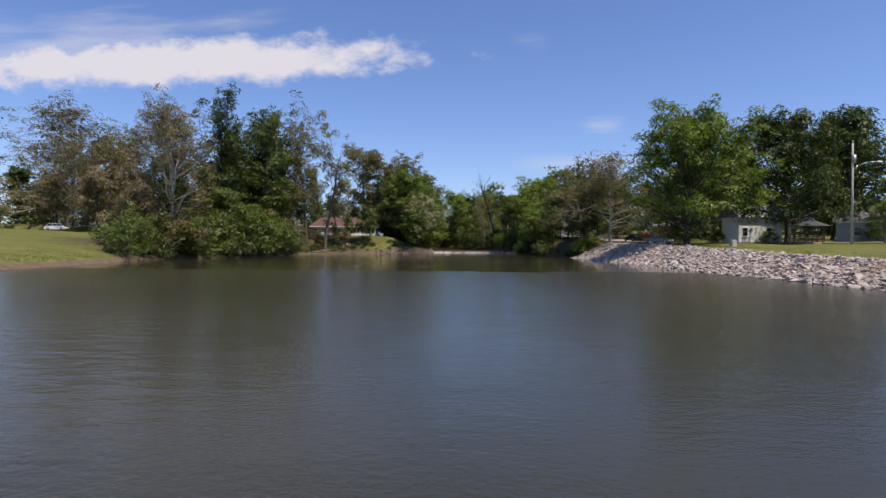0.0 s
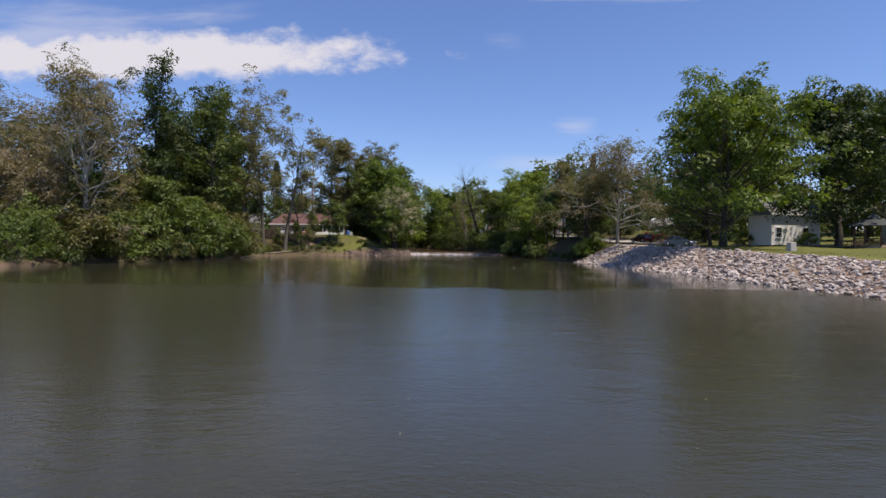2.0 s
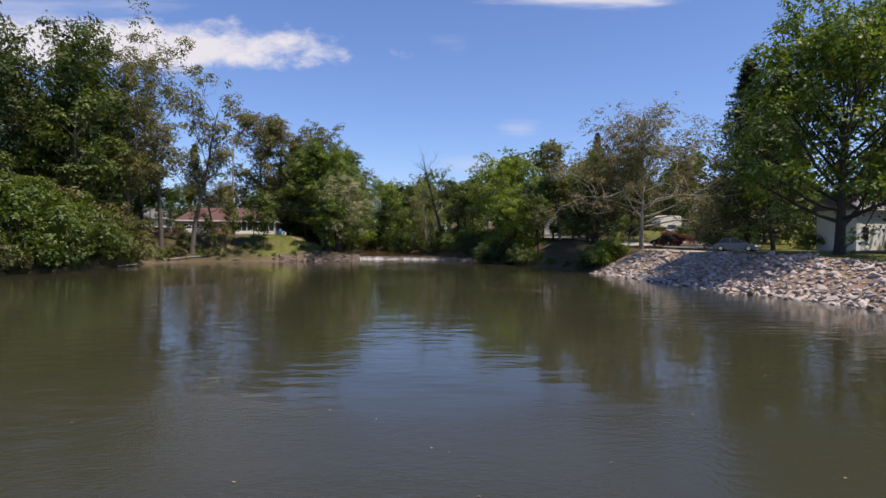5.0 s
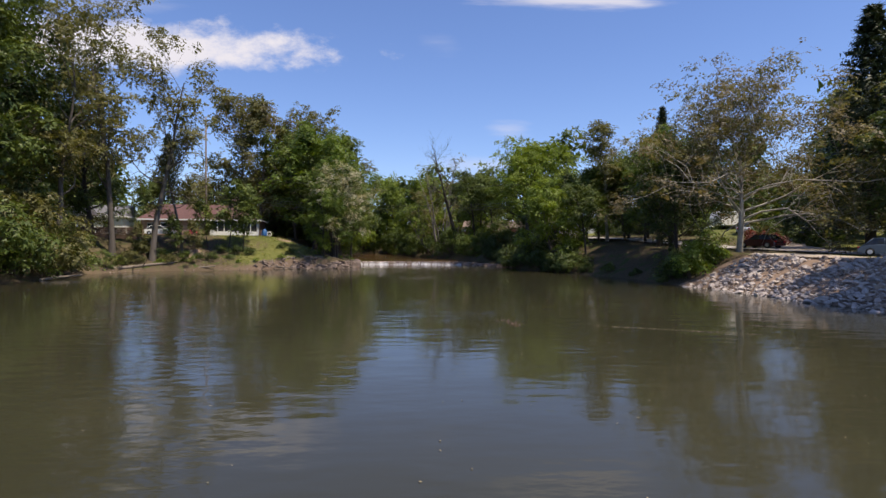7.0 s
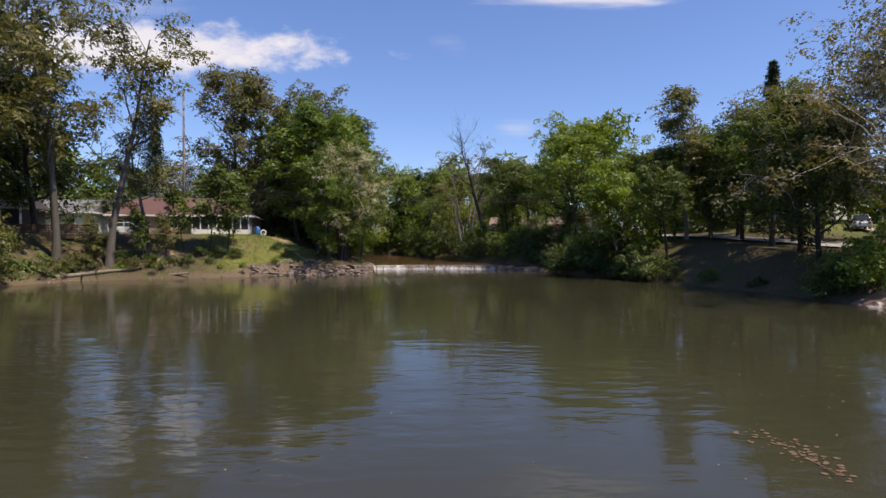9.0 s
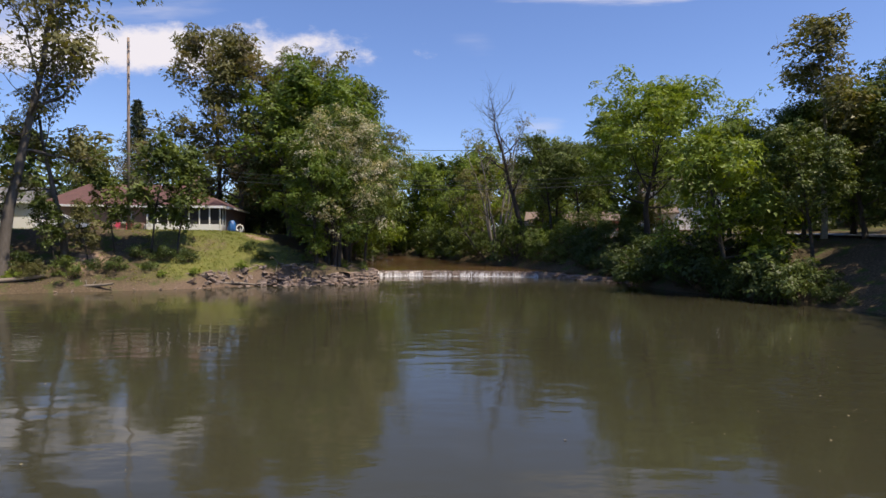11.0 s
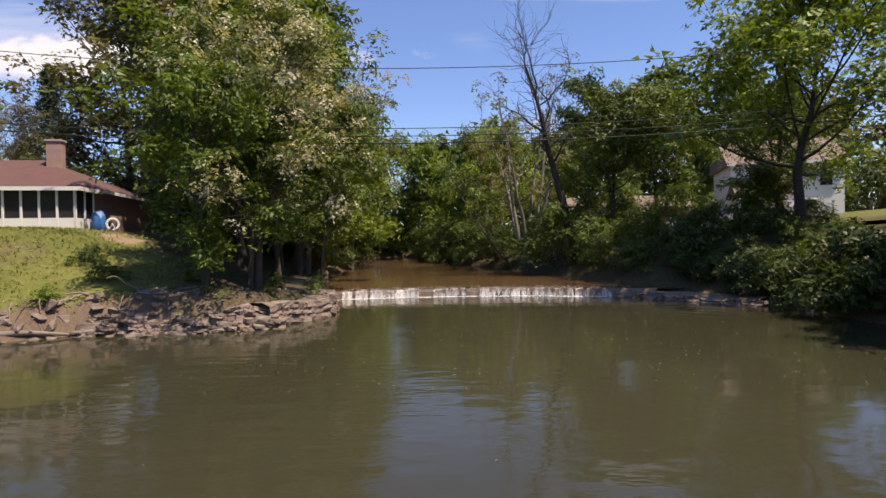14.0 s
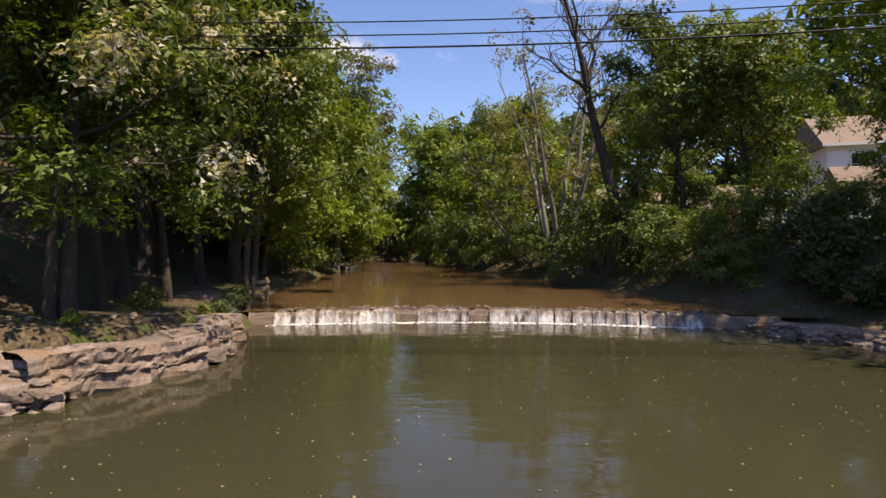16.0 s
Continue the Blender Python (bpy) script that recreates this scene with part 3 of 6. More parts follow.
rng = np.random.default_rng(11)
ROCKS = [rock_mesh("stone", rng, MAT["stone"]) for k in range(10)]
SLABS = [rock_mesh("slab", rng, MAT["ledge"], slab=True) for k in range(8)]


def put_piece(name, mesh, m, parent):
    ob = new(name, mesh)
    ob.matrix_basis = m
    ob.parent = parent
    return ob


def build_riprap():
    r = np.random.default_rng(21)
    root = thing("riprap", (0, 0, 0), label="bank of broken pale limestone blocks above the water", category="rock bank", kind="structure")
    pts, sides = [], [(e[0], e[1]) for e in EDGE if e[0] > 12 and 20 <= e[1] <= 111]
    lines = [(Vector((*sides[i], 0)), Vector((*sides[i + 1], 0))) for i in range(len(sides) - 1)]
    for a, b in lines:
        n = int((b - a).length * 7.2 * 12.5)
        out = (b - a).cross(Vector((0, 0, 1))).normalized()
        if out.x < 0:
            out = -out
        for k in range(n):
            p = a.lerp(b, r.uniform()) + out * (r.uniform(-0.5, 6.9) if r.uniform() < 0.97 else r.uniform(6.5, 7.4))
            size = min(0.9, r.gamma(2.2, 0.085) + 0.13)
            pts.append((p.x, p.y, size))
    pts = np.array(pts)
    z = height(pts[:, 0], pts[:, 1])
    single = 0
    rest_v, rest_f, base = [], [], 0
    data = []
    for me in ROCKS:
        v = np.empty(len(me.vertices) * 3, np.float32)
        me.vertices.foreach_get("co", v)
        data.append((v.reshape(-1, 3), np.array([list(p.vertices) for p in me.polygons if len(p.vertices) == 3])))
    for i, (x, y, s) in enumerate(pts):
        k = r.integers(len(ROCKS))
        m = pose(x, y, max(z[i], -0.15) + s * r.uniform(0.05, 0.22), r.uniform(-35, 35), r.uniform(-35, 35), r.uniform(0, 360)) @ Matrix.Diagonal((s * r.uniform(0.9, 1.5), s * r.uniform(0.75, 1.1), s * r.uniform(0.6, 0.95), 1))
        if single < 300 and 64 < y < 95 and s > 0.38:
            put_piece("stone", ROCKS[k], m, root)
            single += 1
        else:
            v, f = data[k]
            mm = np.array(m)
            rest_v.append(v @ mm[:3, :3].T + mm[:3, 3])
            rest_f.append(f + base)
            base += len(v)
    me = mesh_from("rubble", np.concatenate(rest_v), np.concatenate(rest_f), MAT_RUBBLE)
    ob = new("rubble", me)
    ob.parent = root
    tagged(ob, kind="stuff")


def make_rubble():
    m, t, b = material("limestone_rubble")
    g = t.nodes.new("ShaderNodeNewGeometry")
    grain = noise_node(t, 10, 4, 0.6, coords="World")
    c = ramp(t, g.outputs["Random Per Island"], [(0, (0.23, 0.185, 0.155)), (0.4, (0.375, 0.305, 0.26)), (0.75, (0.475, 0.40, 0.35)), (1, (0.58, 0.515, 0.465))])
    c = mixed(t, 0.4, c, ramp(t, grain, [(0.3, (0.20, 0.17, 0.15)), (0.7, (0.52, 0.49, 0.47))]))
    t.links.new(c, b.inputs["Base Color"])
    b.inputs["Roughness"].default_value = 0.88
    bump(t, b, grain, 0.5, 0.05)
    return m


MAT_RUBBLE = make_rubble()
build_riprap()


def rock_face(label, line, top, layers, back, seed, joint=(0.3, 1.4), rough=0.12, keep=0.35):
    """A face of bedded rock: each bed broken by joints into blocks that stand out or back."""
    r = np.random.default_rng(seed)
    pts = []
    for a, b in zip(line[:-1], line[1:]):
        n = max(2, int(math.hypot(b[0] - a[0], b[1] - a[1]) / 0.09))
        pts += [(a[0] + (b[0] - a[0]) * k / n, a[1] + (b[1] - a[1]) * k / n) for k in range(n)]
    P = np.array(pts + [line[-1]])
    for k in range(12):
        P[1:-1] = (P[:-2] + 2 * P[1:-1] + P[2:]) / 4
    T = np.gradient(P, axis=0)
    T /= np.linalg.norm(T, axis=1, keepdims=True)
    N = np.stack([-T[:, 1], T[:, 0]], 1)
    n = len(P)
    s = np.arange(n) * 0.09
    crest = top * (1 + 0.16 * waves(s, s * 0, 0.9, seed) + 0.1 * waves(s, s * 0, 0.25, seed + 1))
    thick = r.uniform(0.5, 1.6, layers)
    cut = np.concatenate([[0], np.cumsum(thick) / np.sum(thick)])
    rows, block = [], None
    for k in range(layers):
        if block is None or r.uniform() > keep:
            block, at = np.zeros(n), 0.0
            while at < s[-1]:
                w = r.uniform(*joint)
                block[(s >= at) & (s < at + w)] = r.normal(0, rough)
                block[(s >= at) & (s < at + 0.09)] += 0.07
                at += w
        tilt = np.interp(s, np.arange(0, s[-1] + 1, 0.7), r.normal(0, 0.055, len(np.arange(0, s[-1] + 1, 0.7)))) + 0.35 * np.roll(block, 3) * rough
        for e, f in ((0.03, 0.08), (0.3, 0.0), (0.7, 0.01), (0.96, 0.05)):
            zz = -0.3 + (crest + 0.3) * (cut[k] * (1 - e) + cut[k + 1] * e) + tilt * (0.0 if k == 0 else 1.0)
            off = -0.5 + back * (k + e * 0.3) + block + f + 0.09 * waves(s + k, zz * 3, 0.16, seed + 5) + r.normal(0, 0.025, n)
            rows.append(np.stack([P[:, 0] + N[:, 0] * off, P[:, 1] + N[:, 1] * off, zz + r.normal(0, 0.012, n)], 1))
    for deep, lift in ((0.45, 0.03), (1.0, 0.02), (1.7, -0.12), (2.2, -0.5)):
        off = -0.5 + back * layers + deep + 0.15 * waves(s, s * 0 + deep, 0.3, seed + 3)
        rows.append(np.stack([P[:, 0] + N[:, 0] * off, P[:, 1] + N[:, 1] * off, crest + lift + 0.05 * waves(s, s * 0 + deep * 5, 0.3, seed + 4)], 1))
    V = np.stack(rows)
    m = len(rows)
    i = (np.arange(m - 1)[:, None] * n + np.arange(n - 1)[None]).ravel()
    ob = new("rock_ledge", mesh_from("rock_ledge", V.reshape(-1, 3), np.stack([i, i + 1, i + n + 1, i + n], 1), MAT["ledge"]))
    return tagged(ob, label, "rock ledge", kind="structure")


BANK_ROCKS = [rock_mesh("stone", rng, MAT["ledge"], 0.95) for k in range(8)]


def strewn(name, label, line, n, spread, size, seed, sink=0.25, category="rocks"):
    """Loose stones half sunk along a line."""
    r = np.random.default_rng(seed)
    root = thing(name, (0, 0, 0), label=label, category=category, kind="structure")
    for k in range(n):
        i = r.integers(len(line) - 1)
        u = r.uniform()
        x = line[i][0] * (1 - u) + line[i + 1][0] * u + r.normal(0, spread)
        y = line[i][1] * (1 - u) + line[i + 1][1] * u + r.normal(0, spread)
        s = r.uniform(*size) * r.uniform(0.6, 1.0)
        m = pose(x, y, max(gz(x, y), -0.1) + s * (0.3 - sink), r.uniform(-25, 25), r.uniform(-25, 25), r.uniform(0, 360)) @ Matrix.Diagonal((s * r.uniform(1.0, 1.8), s, s * r.uniform(0.5, 0.9), 1))
        put_piece("stone", BANK_ROCKS[r.integers(8)], m, root)


def block_mesh():
    bm = bmesh.new()
    for sx in (-1, 1):
        for sy in (-1, 1):
            for sz in (-1, 1):
                bm.verts.new((sx * rng.uniform(0.32, 0.54), sy * rng.uniform(0.32, 0.54), sz * rng.uniform(0.3, 0.54)))
    for k in range(7):
        bm.verts.new(Vector(rng.normal(0, 1, 3)).normalized() * rng.uniform(0.52, 0.64))
    hull = bmesh.ops.convex_hull(bm, input=bm.verts)
    bmesh.ops.delete(bm, geom=list({g for g in hull["geom_interior"] + hull["geom_unused"] if isinstance(g, bmesh.types.BMVert)}), context="VERTS")
    return as_mesh("block", bm, MAT["ledge"])


BLOCKS = [block_mesh() for k in range(12)]


def blocks_along(label, line, n, seed, size, out, zs):
    """Broken blocks bedded into a rock shelf, some jutting, some tilted."""
    r = np.random.default_rng(seed)
    root = thing("rock_blocks", (0, 0, 0), label=label, category="rocks", kind="structure")
    L = [math.hypot(b[0] - a[0], b[1] - a[1]) for a, b in zip(line[:-1], line[1:])]
    for k in range(n):
        i = r.choice(len(L), p=np.array(L) / sum(L))
        a, b, u = line[i], line[i + 1], r.uniform()
        tx, ty = (b[0] - a[0]) / L[i], (b[1] - a[1]) / L[i]
        lev = r.uniform()
        q = out[0] * (1 - lev) + out[1] * lev + r.normal(0, 0.14)
        w = r.uniform(*size) * r.uniform(0.6, 1.0)
        m = pose(a[0] * (1 - u) + b[0] * u - ty * q, a[1] * (1 - u) + b[1] * u + tx * q, zs[0] * (1 - lev) + zs[1] * lev, r.normal(0, 7), r.normal(0, 7), math.degrees(math.atan2(ty, tx)) + r.normal(0, 14))
        put_piece("block", BLOCKS[r.integers(12)], m @ Matrix.Diagonal((w, r.uniform(0.5, 0.9), w * r.uniform(0.22, 0.5), 1)), root)


LEFT_LINE = [(-28.6, 143.3), (-25.5, 143.9), (-22.8, 144.1), (-20.9, 145.1)]
FACE_LINE = [(-21.7, 144.8), (-20.7, 146.6), (-20.2, 148.4), (-20.1, 150.3), (-21.0, 152.4)]
rock_face("layered pinkish rock shelf stepping down to the water", LEFT_LINE, 0.72, 7, 0.15, 5, (0.2, 0.8), 0.20, 0.2)
rock_face("upright face of split pinkish rock beside the water", FACE_LINE, 0.95, 4, 0.03, 8, (0.35, 1.1), 0.17, 0.7)
rock_face("low broken rock outcrop at the end of the weir", [(-1.8, 155.0), (0.3, 152.8), (2.5, 150.4)], 0.36, 3, 0.25, 7, (0.2, 0.7), 0.22, 0.2)
blocks_along("broken blocks bedded in a pinkish rock shelf", LEFT_LINE, 120, 81, (0.2, 0.8), (-0.35, 1.0), (0.0, 0.85))
blocks_along("upright broken blocks of a pinkish rock face", FACE_LINE, 40, 82, (0.35, 1.0), (-0.18, 0.45), (0.1, 0.95))
blocks_along("broken blocks at the corner of a rock shelf", [(-22.4, 144.2), (-20.8, 145.3)], 22, 84, (0.4, 0.9), (-0.1, 1.0), (0.25, 0.85))
blocks_along("broken blocks beside the end of the weir", [(-2.4, 155.5), (0.3, 152.8), (2.6, 150.2)], 46, 83, (0.15, 0.5), (-0.3, 0.9), (0.0, 0.32))
strewn("rocks", "broken tan rocks at the foot of a rock shelf", [(-28.2, 142.9), (-25.5, 143.4), (-22.8, 143.7), (-20.8, 144.6)], 34, 0.28, (0.25, 0.8), 61)
strewn("rocks", "tan rocks and soil exposed along a grassy bank", [(-33.2, 139.8), (-31.0, 142.2), (-29.0, 143.6), (-26.8, 144.3), (-24.4, 144.9)], 75, 0.5, (0.3, 1.0), 62, 0.30)
strewn("rocks", "small stones along a muddy water's edge", [(-47.5, 130.6), (-45.6, 133.4), (-41.5, 135.8), (-37.2, 137.4), (-33.5, 139.4)], 50, 0.3, (0.1, 0.4), 63, 0.35)
strewn("rocks", "broken tan rubble beside the end of the weir", [(-2.6, 155.4), (-0.2, 153.0), (2.2, 150.6), (3.0, 147.4)], 60, 0.4, (0.15, 0.6), 64, 0.2)
strewn("rocks", "scattered rocks on top of a rock shelf", [(-26, 145.6), (-23, 146.0), (-21.2, 148.4), (-21.4, 152.0), (-21.8, 156.0)], 34, 0.5, (0.15, 0.55), 65, 0.3)


# ---- the weir ----
def build_weir():
    root = thing("weir", (0, 0, 0), label="low curved stone weir with a thin sheet of falling water", category="weir", kind="structure")
    xs = np.arange(-21.6, -0.9, 0.25)
    r = np.random.default_rng(31)
    rows = []
    for x in xs:
        y = crest_y(x)
        j = r.normal(0, 0.03)
        rows.append([(x, y - 0.22 + j, -0.5), (x, y - 0.10 + j, 0.30), (x, y - 0.02, 0.505 + r.normal(0, 0.03)), (x, y + 0.5, 0.49), (x, y + 0.6, -0.5)])
    V = np.array(rows).reshape(-1, 3)
    i = (np.arange(len(xs) - 1)[:, None] * 5 + np.arange(4)[None]).ravel()
    ob = new("wall", mesh_from("wall", V, np.stack([i, i + 5, i + 6, i + 1], 1), MAT["ledge"]))
    ob.parent = root
    x = -20.6
    while x < -4.2:
        w = r.uniform(0.14, 0.8)
        if r.uniform() < 0.90:
            n = max(3, int(w / 0.07))
            rows = []
            for k in range(n + 1):
                px = x + w * k / n
                y, edge = crest_y(px), min(k, n - k) / n
                j = 0.10 * noise.noise((px * 1.3, 0.5, 0.5)) + 0.05 * noise.noise((px * 6.1, 3.5, 0.5))
                rows.append([(px, y + 0.30, 0.57), (px, y - 0.02, 0.55 + j * 0.35), (px, y - 0.13 + j * 0.6, 0.44), (px, y - 0.20 + j * 1.2, 0.22), (px, y - 0.26 + j * 2.0, -0.04)])
            V = np.array(rows).reshape(-1, 3)
            i = (np.arange(n)[:, None] * 5 + np.arange(4)[None]).ravel()
            ob = new("water_sheet", mesh_from("water_sheet", V, np.stack([i, i + 5, i + 6, i + 1], 1), MAT["fall"], True))
            ob.parent = root
        x += w + max(0.0, r.normal(0.02, 0.09))
    bm = bmesh.new()
    for k in range(420):
        px = r.uniform(-20.8, -4.0)
        s = r.uniform(0.03, 0.09)
        bmesh.ops.create_icosphere(bm, subdivisions=1, radius=s, matrix=pose(px, crest_y(px) - 0.26 - abs(r.normal(0, 0.20)), 0.0) @ Matrix.Diagonal((1.5, 1.0, 0.35, 1)))
    tagged(part("foam", bm, MAT["foam"], root, "white foam under the fall", True), kind="stuff")
    for k in range(90):
        px = r.uniform(-20.4, -2.0)
        s = r.uniform(0.06, 0.17)
        put_piece("stone", SLABS[r.integers(len(SLABS))], pose(px, crest_y(px) + r.uniform(-0.02, 0.9), 0.545 + s * 0.12, 0, 0, r.uniform(0, 360)) @ Matrix.Diagonal((s * 1.6, s, s * 0.5, 1)), root)


build_weir()


# ---- trees ----
def tubes_mesh(name, paths, mat, sides=6):
    V, F, base = [], [], 0
    ang = np.arange(sides) * 2 * np.pi / sides
    for pts, rad in paths:
        pts = np.asarray(pts, float)
        d = np.gradient(pts, axis=0)
        d /= np.linalg.norm(d, axis=1, keepdims=True) + 1e-9
        ref = np.where(np.abs(d[:, 2:3]) > 0.9, [[1.0, 0, 0]], [[0, 0, 1.0]])
        u = np.cross(d, ref)
        u /= np.linalg.norm(u, axis=1, keepdims=True) + 1e-9
        w = np.cross(d, u)
        n = sides if rad[0] > 0.12 else 4 if rad[0] > 0.05 else 3
        a = np.arange(n) * 2 * np.pi / n
        ring = pts[:, None] + np.asarray(rad)[:, None, None] * (np.cos(a)[None, :, None] * u[:, None] + np.sin(a)[None, :, None] * w[:, None])
        V.append(ring.reshape(-1, 3))
        for k in range(len(pts) - 1):
            j = np.arange(n)
            F.append(np.stack([base + k * n + j, base + k * n + (j + 1) % n, base + (k + 1) * n + (j + 1) % n, base + (k + 1) * n + j], 1))
        base += len(pts) * n
    return mesh_from(name, np.concatenate(V), np.concatenate(F), mat, True)


def leaves_mesh(name, places, size, r, mat, droop=0.0, slim=0.62, up=None, along=None):
    """Leaves, each a pointed blade of its own, set at these places, their faces turned to up."""
    n = len(places)
    if up is None:
        up = r.normal(0, 0.75, (n, 3))
        up[:, 2] = np.abs(up[:, 2]) + 0.35
    up = up / (np.linalg.norm(up, axis=1, keepdims=True) + 1e-9)
    t = r.normal(0, 1, (n, 3))
    if along is not None:
        t = t * 0.55 + along
    t[:, 2] -= droop
    t -= up * np.sum(t * up, 1, keepdims=True)
    t /= np.linalg.norm(t, axis=1, keepdims=True) + 1e-9
    b = np.cross(up, t)
    s = (size * r.uniform(0.6, 1.35, n))[:, None]
    V = np.stack([places + b * s * slim * 0.5, places - b * s * slim * 0.5 + up * s * 0.1, places + t * s], 1).reshape(-1, 3)
    F = np.arange(n)[:, None] * 3 + np.array([[0, 1, 2]])
    return mesh_from(name, V, F, mat)


def sprays(tips, rc, leaves, size, r, droop=0.0, per=12, flat=0.6, low=0.35):
    """Leaves in flat sprays: each spray a drooping fan on the upper side of a clump round a twig's end.
    Gives places, facings, growing directions, and the clump that each leaf belongs to."""
    ns = max(1, leaves // per)
    which = r.choice(len(tips), ns, p=rc ** 2 / np.sum(rc ** 2))
    o = r.normal(0, 1, (ns, 3))
    o[:, 2] = o[:, 2] * 0.8 + low
    o /= np.linalg.norm(o, axis=1, keepdims=True)
    c = tips[which] + o * (rc[which] * r.uniform(0.1, 1.0, ns) ** 0.5)[:, None] * np.array([1, 1, flat])
    face = o * 0.75 + np.array([0, 0, 0.7]) + r.normal(0, 0.28, (ns, 3))
    face /= np.linalg.norm(face, axis=1, keepdims=True)
    u = np.cross(face, r.normal(0, 1, (ns, 3)))
    u /= np.linalg.norm(u, axis=1, keepdims=True) + 1e-9
    v = np.cross(face, u)
    a = r.uniform(0, 6.283, (ns, per))
    far = np.sqrt(r.uniform(0.02, 1, (ns, per))) * (size * 1.9 * r.uniform(0.6, 1.35, ns))[:, None]
    ray = np.cos(a)[..., None] * u[:, None] + np.sin(a)[..., None] * v[:, None]
    P = c[:, None] + ray * far[..., None]
    P[..., 2] -= far ** 2 / (size * 4.0) * (0.6 + droop * 2) + droop * r.uniform(0, 1, (ns, per)) * (rc[which] * 1.6)[:, None]
    up = face[:, None] + ray * 0.25 + r.normal(0, 0.22, (ns, per, 3))
    return P.reshape(-1, 3), up.reshape(-1, 3), ray.reshape(-1, 3), np.repeat(which, per)


def bend(a, d, length, n, r, kink, up):
    """A crooked path from a along d, that turns up or down on its way."""
    pts, d = [np.array(a, float)], np.array(d, float)
    for k in range(n):
        d = d + r.normal(0, kink, 3) + np.array([0, 0, up / n])
        d /= np.linalg.norm(d)
        pts.append(pts[-1] + d * length / n)
    return np.array(pts)


def tree_meshes(name, seed, H, R, crown=0.3, limbs=15, shape="round", bark="brown", leaf="mid", leaves=9000, size=0.42, clump=0.16, girth=0.03,
                kink=0.10, up=0.5, lean=(0, 0), subs=5, droop=0.0, stems=1, second=None, share=0.3, bare=0.0, leader=0.72):
    leaves, size = int(leaves * 1.55), size * 0.80
    r = np.random.default_rng(seed)
    paths, tips = [], []
    for st in range(stems):
        az = st * 6.28 / max(stems, 1) + r.uniform(0, 1)
        off = np.array([math.cos(az), math.sin(az), 0]) * (0.25 if stems > 1 else 0)
        d0 = np.array([lean[0] / H, lean[1] / H, 1.0]) + off * (0.8 if stems > 1 else 0)
        d0 /= np.linalg.norm(d0)
        Ht = H * (leader if stems == 1 else r.uniform(0.6, 0.85))
        trunk = bend((0, 0, -0.5), d0, Ht, 9, r, min(0.065, 0.035 + kink * 0.25), 0.12)
        trunk[:, :2] += off[:2]
        rad0 = H * girth / math.sqrt(stems)
        rad = rad0 * (1 - np.linspace(0, 1, 10) * 0.86)
        rad[0] *= 1.25
        paths.append((trunk, rad))
        nl = max(3, limbs // stems)
        for i in range(nl):
            f = (i + r.uniform(0.1, 0.9)) / nl
            q = crown * 0.85 + (1 - crown * 0.85) * f * 0.97
            at = q * 9
            k = min(8, int(at))
            base = trunk[k] + (trunk[k + 1] - trunk[k]) * (at - k)
            prof = {"round": math.sqrt(max(0.12, 1 - (1.5 * f - 0.6) ** 2)), "oval": 0.55 + 0.5 * math.sin(3.14 * (f * 0.85 + 0.1)), "cone": 1.02 - 0.85 * f, "vase": 0.55 + 0.5 * f}[shape]
            el = radians(8 + 62 * f ** 0.9 + r.uniform(-10, 12))
            a = i * 2.4 + st * 1.3 + r.uniform(-0.5, 0.5)
            d = np.array([math.cos(a) * math.cos(el), math.sin(a) * math.cos(el), math.sin(el)])
            length = R * prof * r.uniform(0.75, 1.12) / math.sqrt(stems) ** 0.6
            length = min(length, max(1.0, (H * 1.03 - base[2]) / max(0.3, math.sin(el) + 0.15)))
            limb = bend(base, d, length, 6, r, kink, up)
            lr = max(0.035, rad[k] * r.uniform(0.38, 0.55))
            paths.append((limb, lr * (1 - np.linspace(0, 1, 7) * 0.82)))
            tips.append(limb[-1])
            tips.append(limb[-2])
            for j in range(subs):
                g = 0.28 + 0.68 * (j + r.uniform(0, 1)) / subs
                kk = min(5, int(g * 6))
                b0 = limb[kk] + (limb[kk + 1] - limb[kk]) * (g * 6 - kk)
                dd = limb[kk + 1] - limb[kk]
                dd = dd / np.linalg.norm(dd) * 0.6 + r.normal(0, 0.55, 3) + np.array([0, 0, 0.25 - droop * 0.5])
                dd /= np.linalg.norm(dd)
                sub = bend(b0, dd, length * (0.62 - 0.3 * g) * r.uniform(0.7, 1.3), 4, r, kink * 1.3, up * 0.6 - droop)
                paths.append((sub, max(0.018, lr * 0.34) * (1 - np.linspace(0, 1, 5) * 0.75)))
                tips += [sub[-1], sub[2]]
    tips = np.array(tips)
    me_t = tubes_mesh("trunk", paths, BARK[bark])
    if leaves == 0:
        return me_t, None, None
    keep = r.uniform(0, 1, len(tips)) > bare
    tips = tips[keep]
    rc = clump * R * r.uniform(0.65, 1.3, len(tips))
    places, up, ray, which = sprays(tips, rc, leaves, size, r, droop)
    if second:
        pick = (r.uniform(0, 1, len(tips)) < share)[which]
        return (me_t, leaves_mesh("crown", places[~pick], size, r, LEAF[leaf], droop, up=up[~pick], along=ray[~pick]),
                leaves_mesh("blossom", places[pick], size * 0.8, r, LEAF[second], droop, 0.8, up=up[pick], along=ray[pick]))
    return me_t, leaves_mesh("crown", places, size, r, LEAF[leaf], droop, up=up, along=ray), None


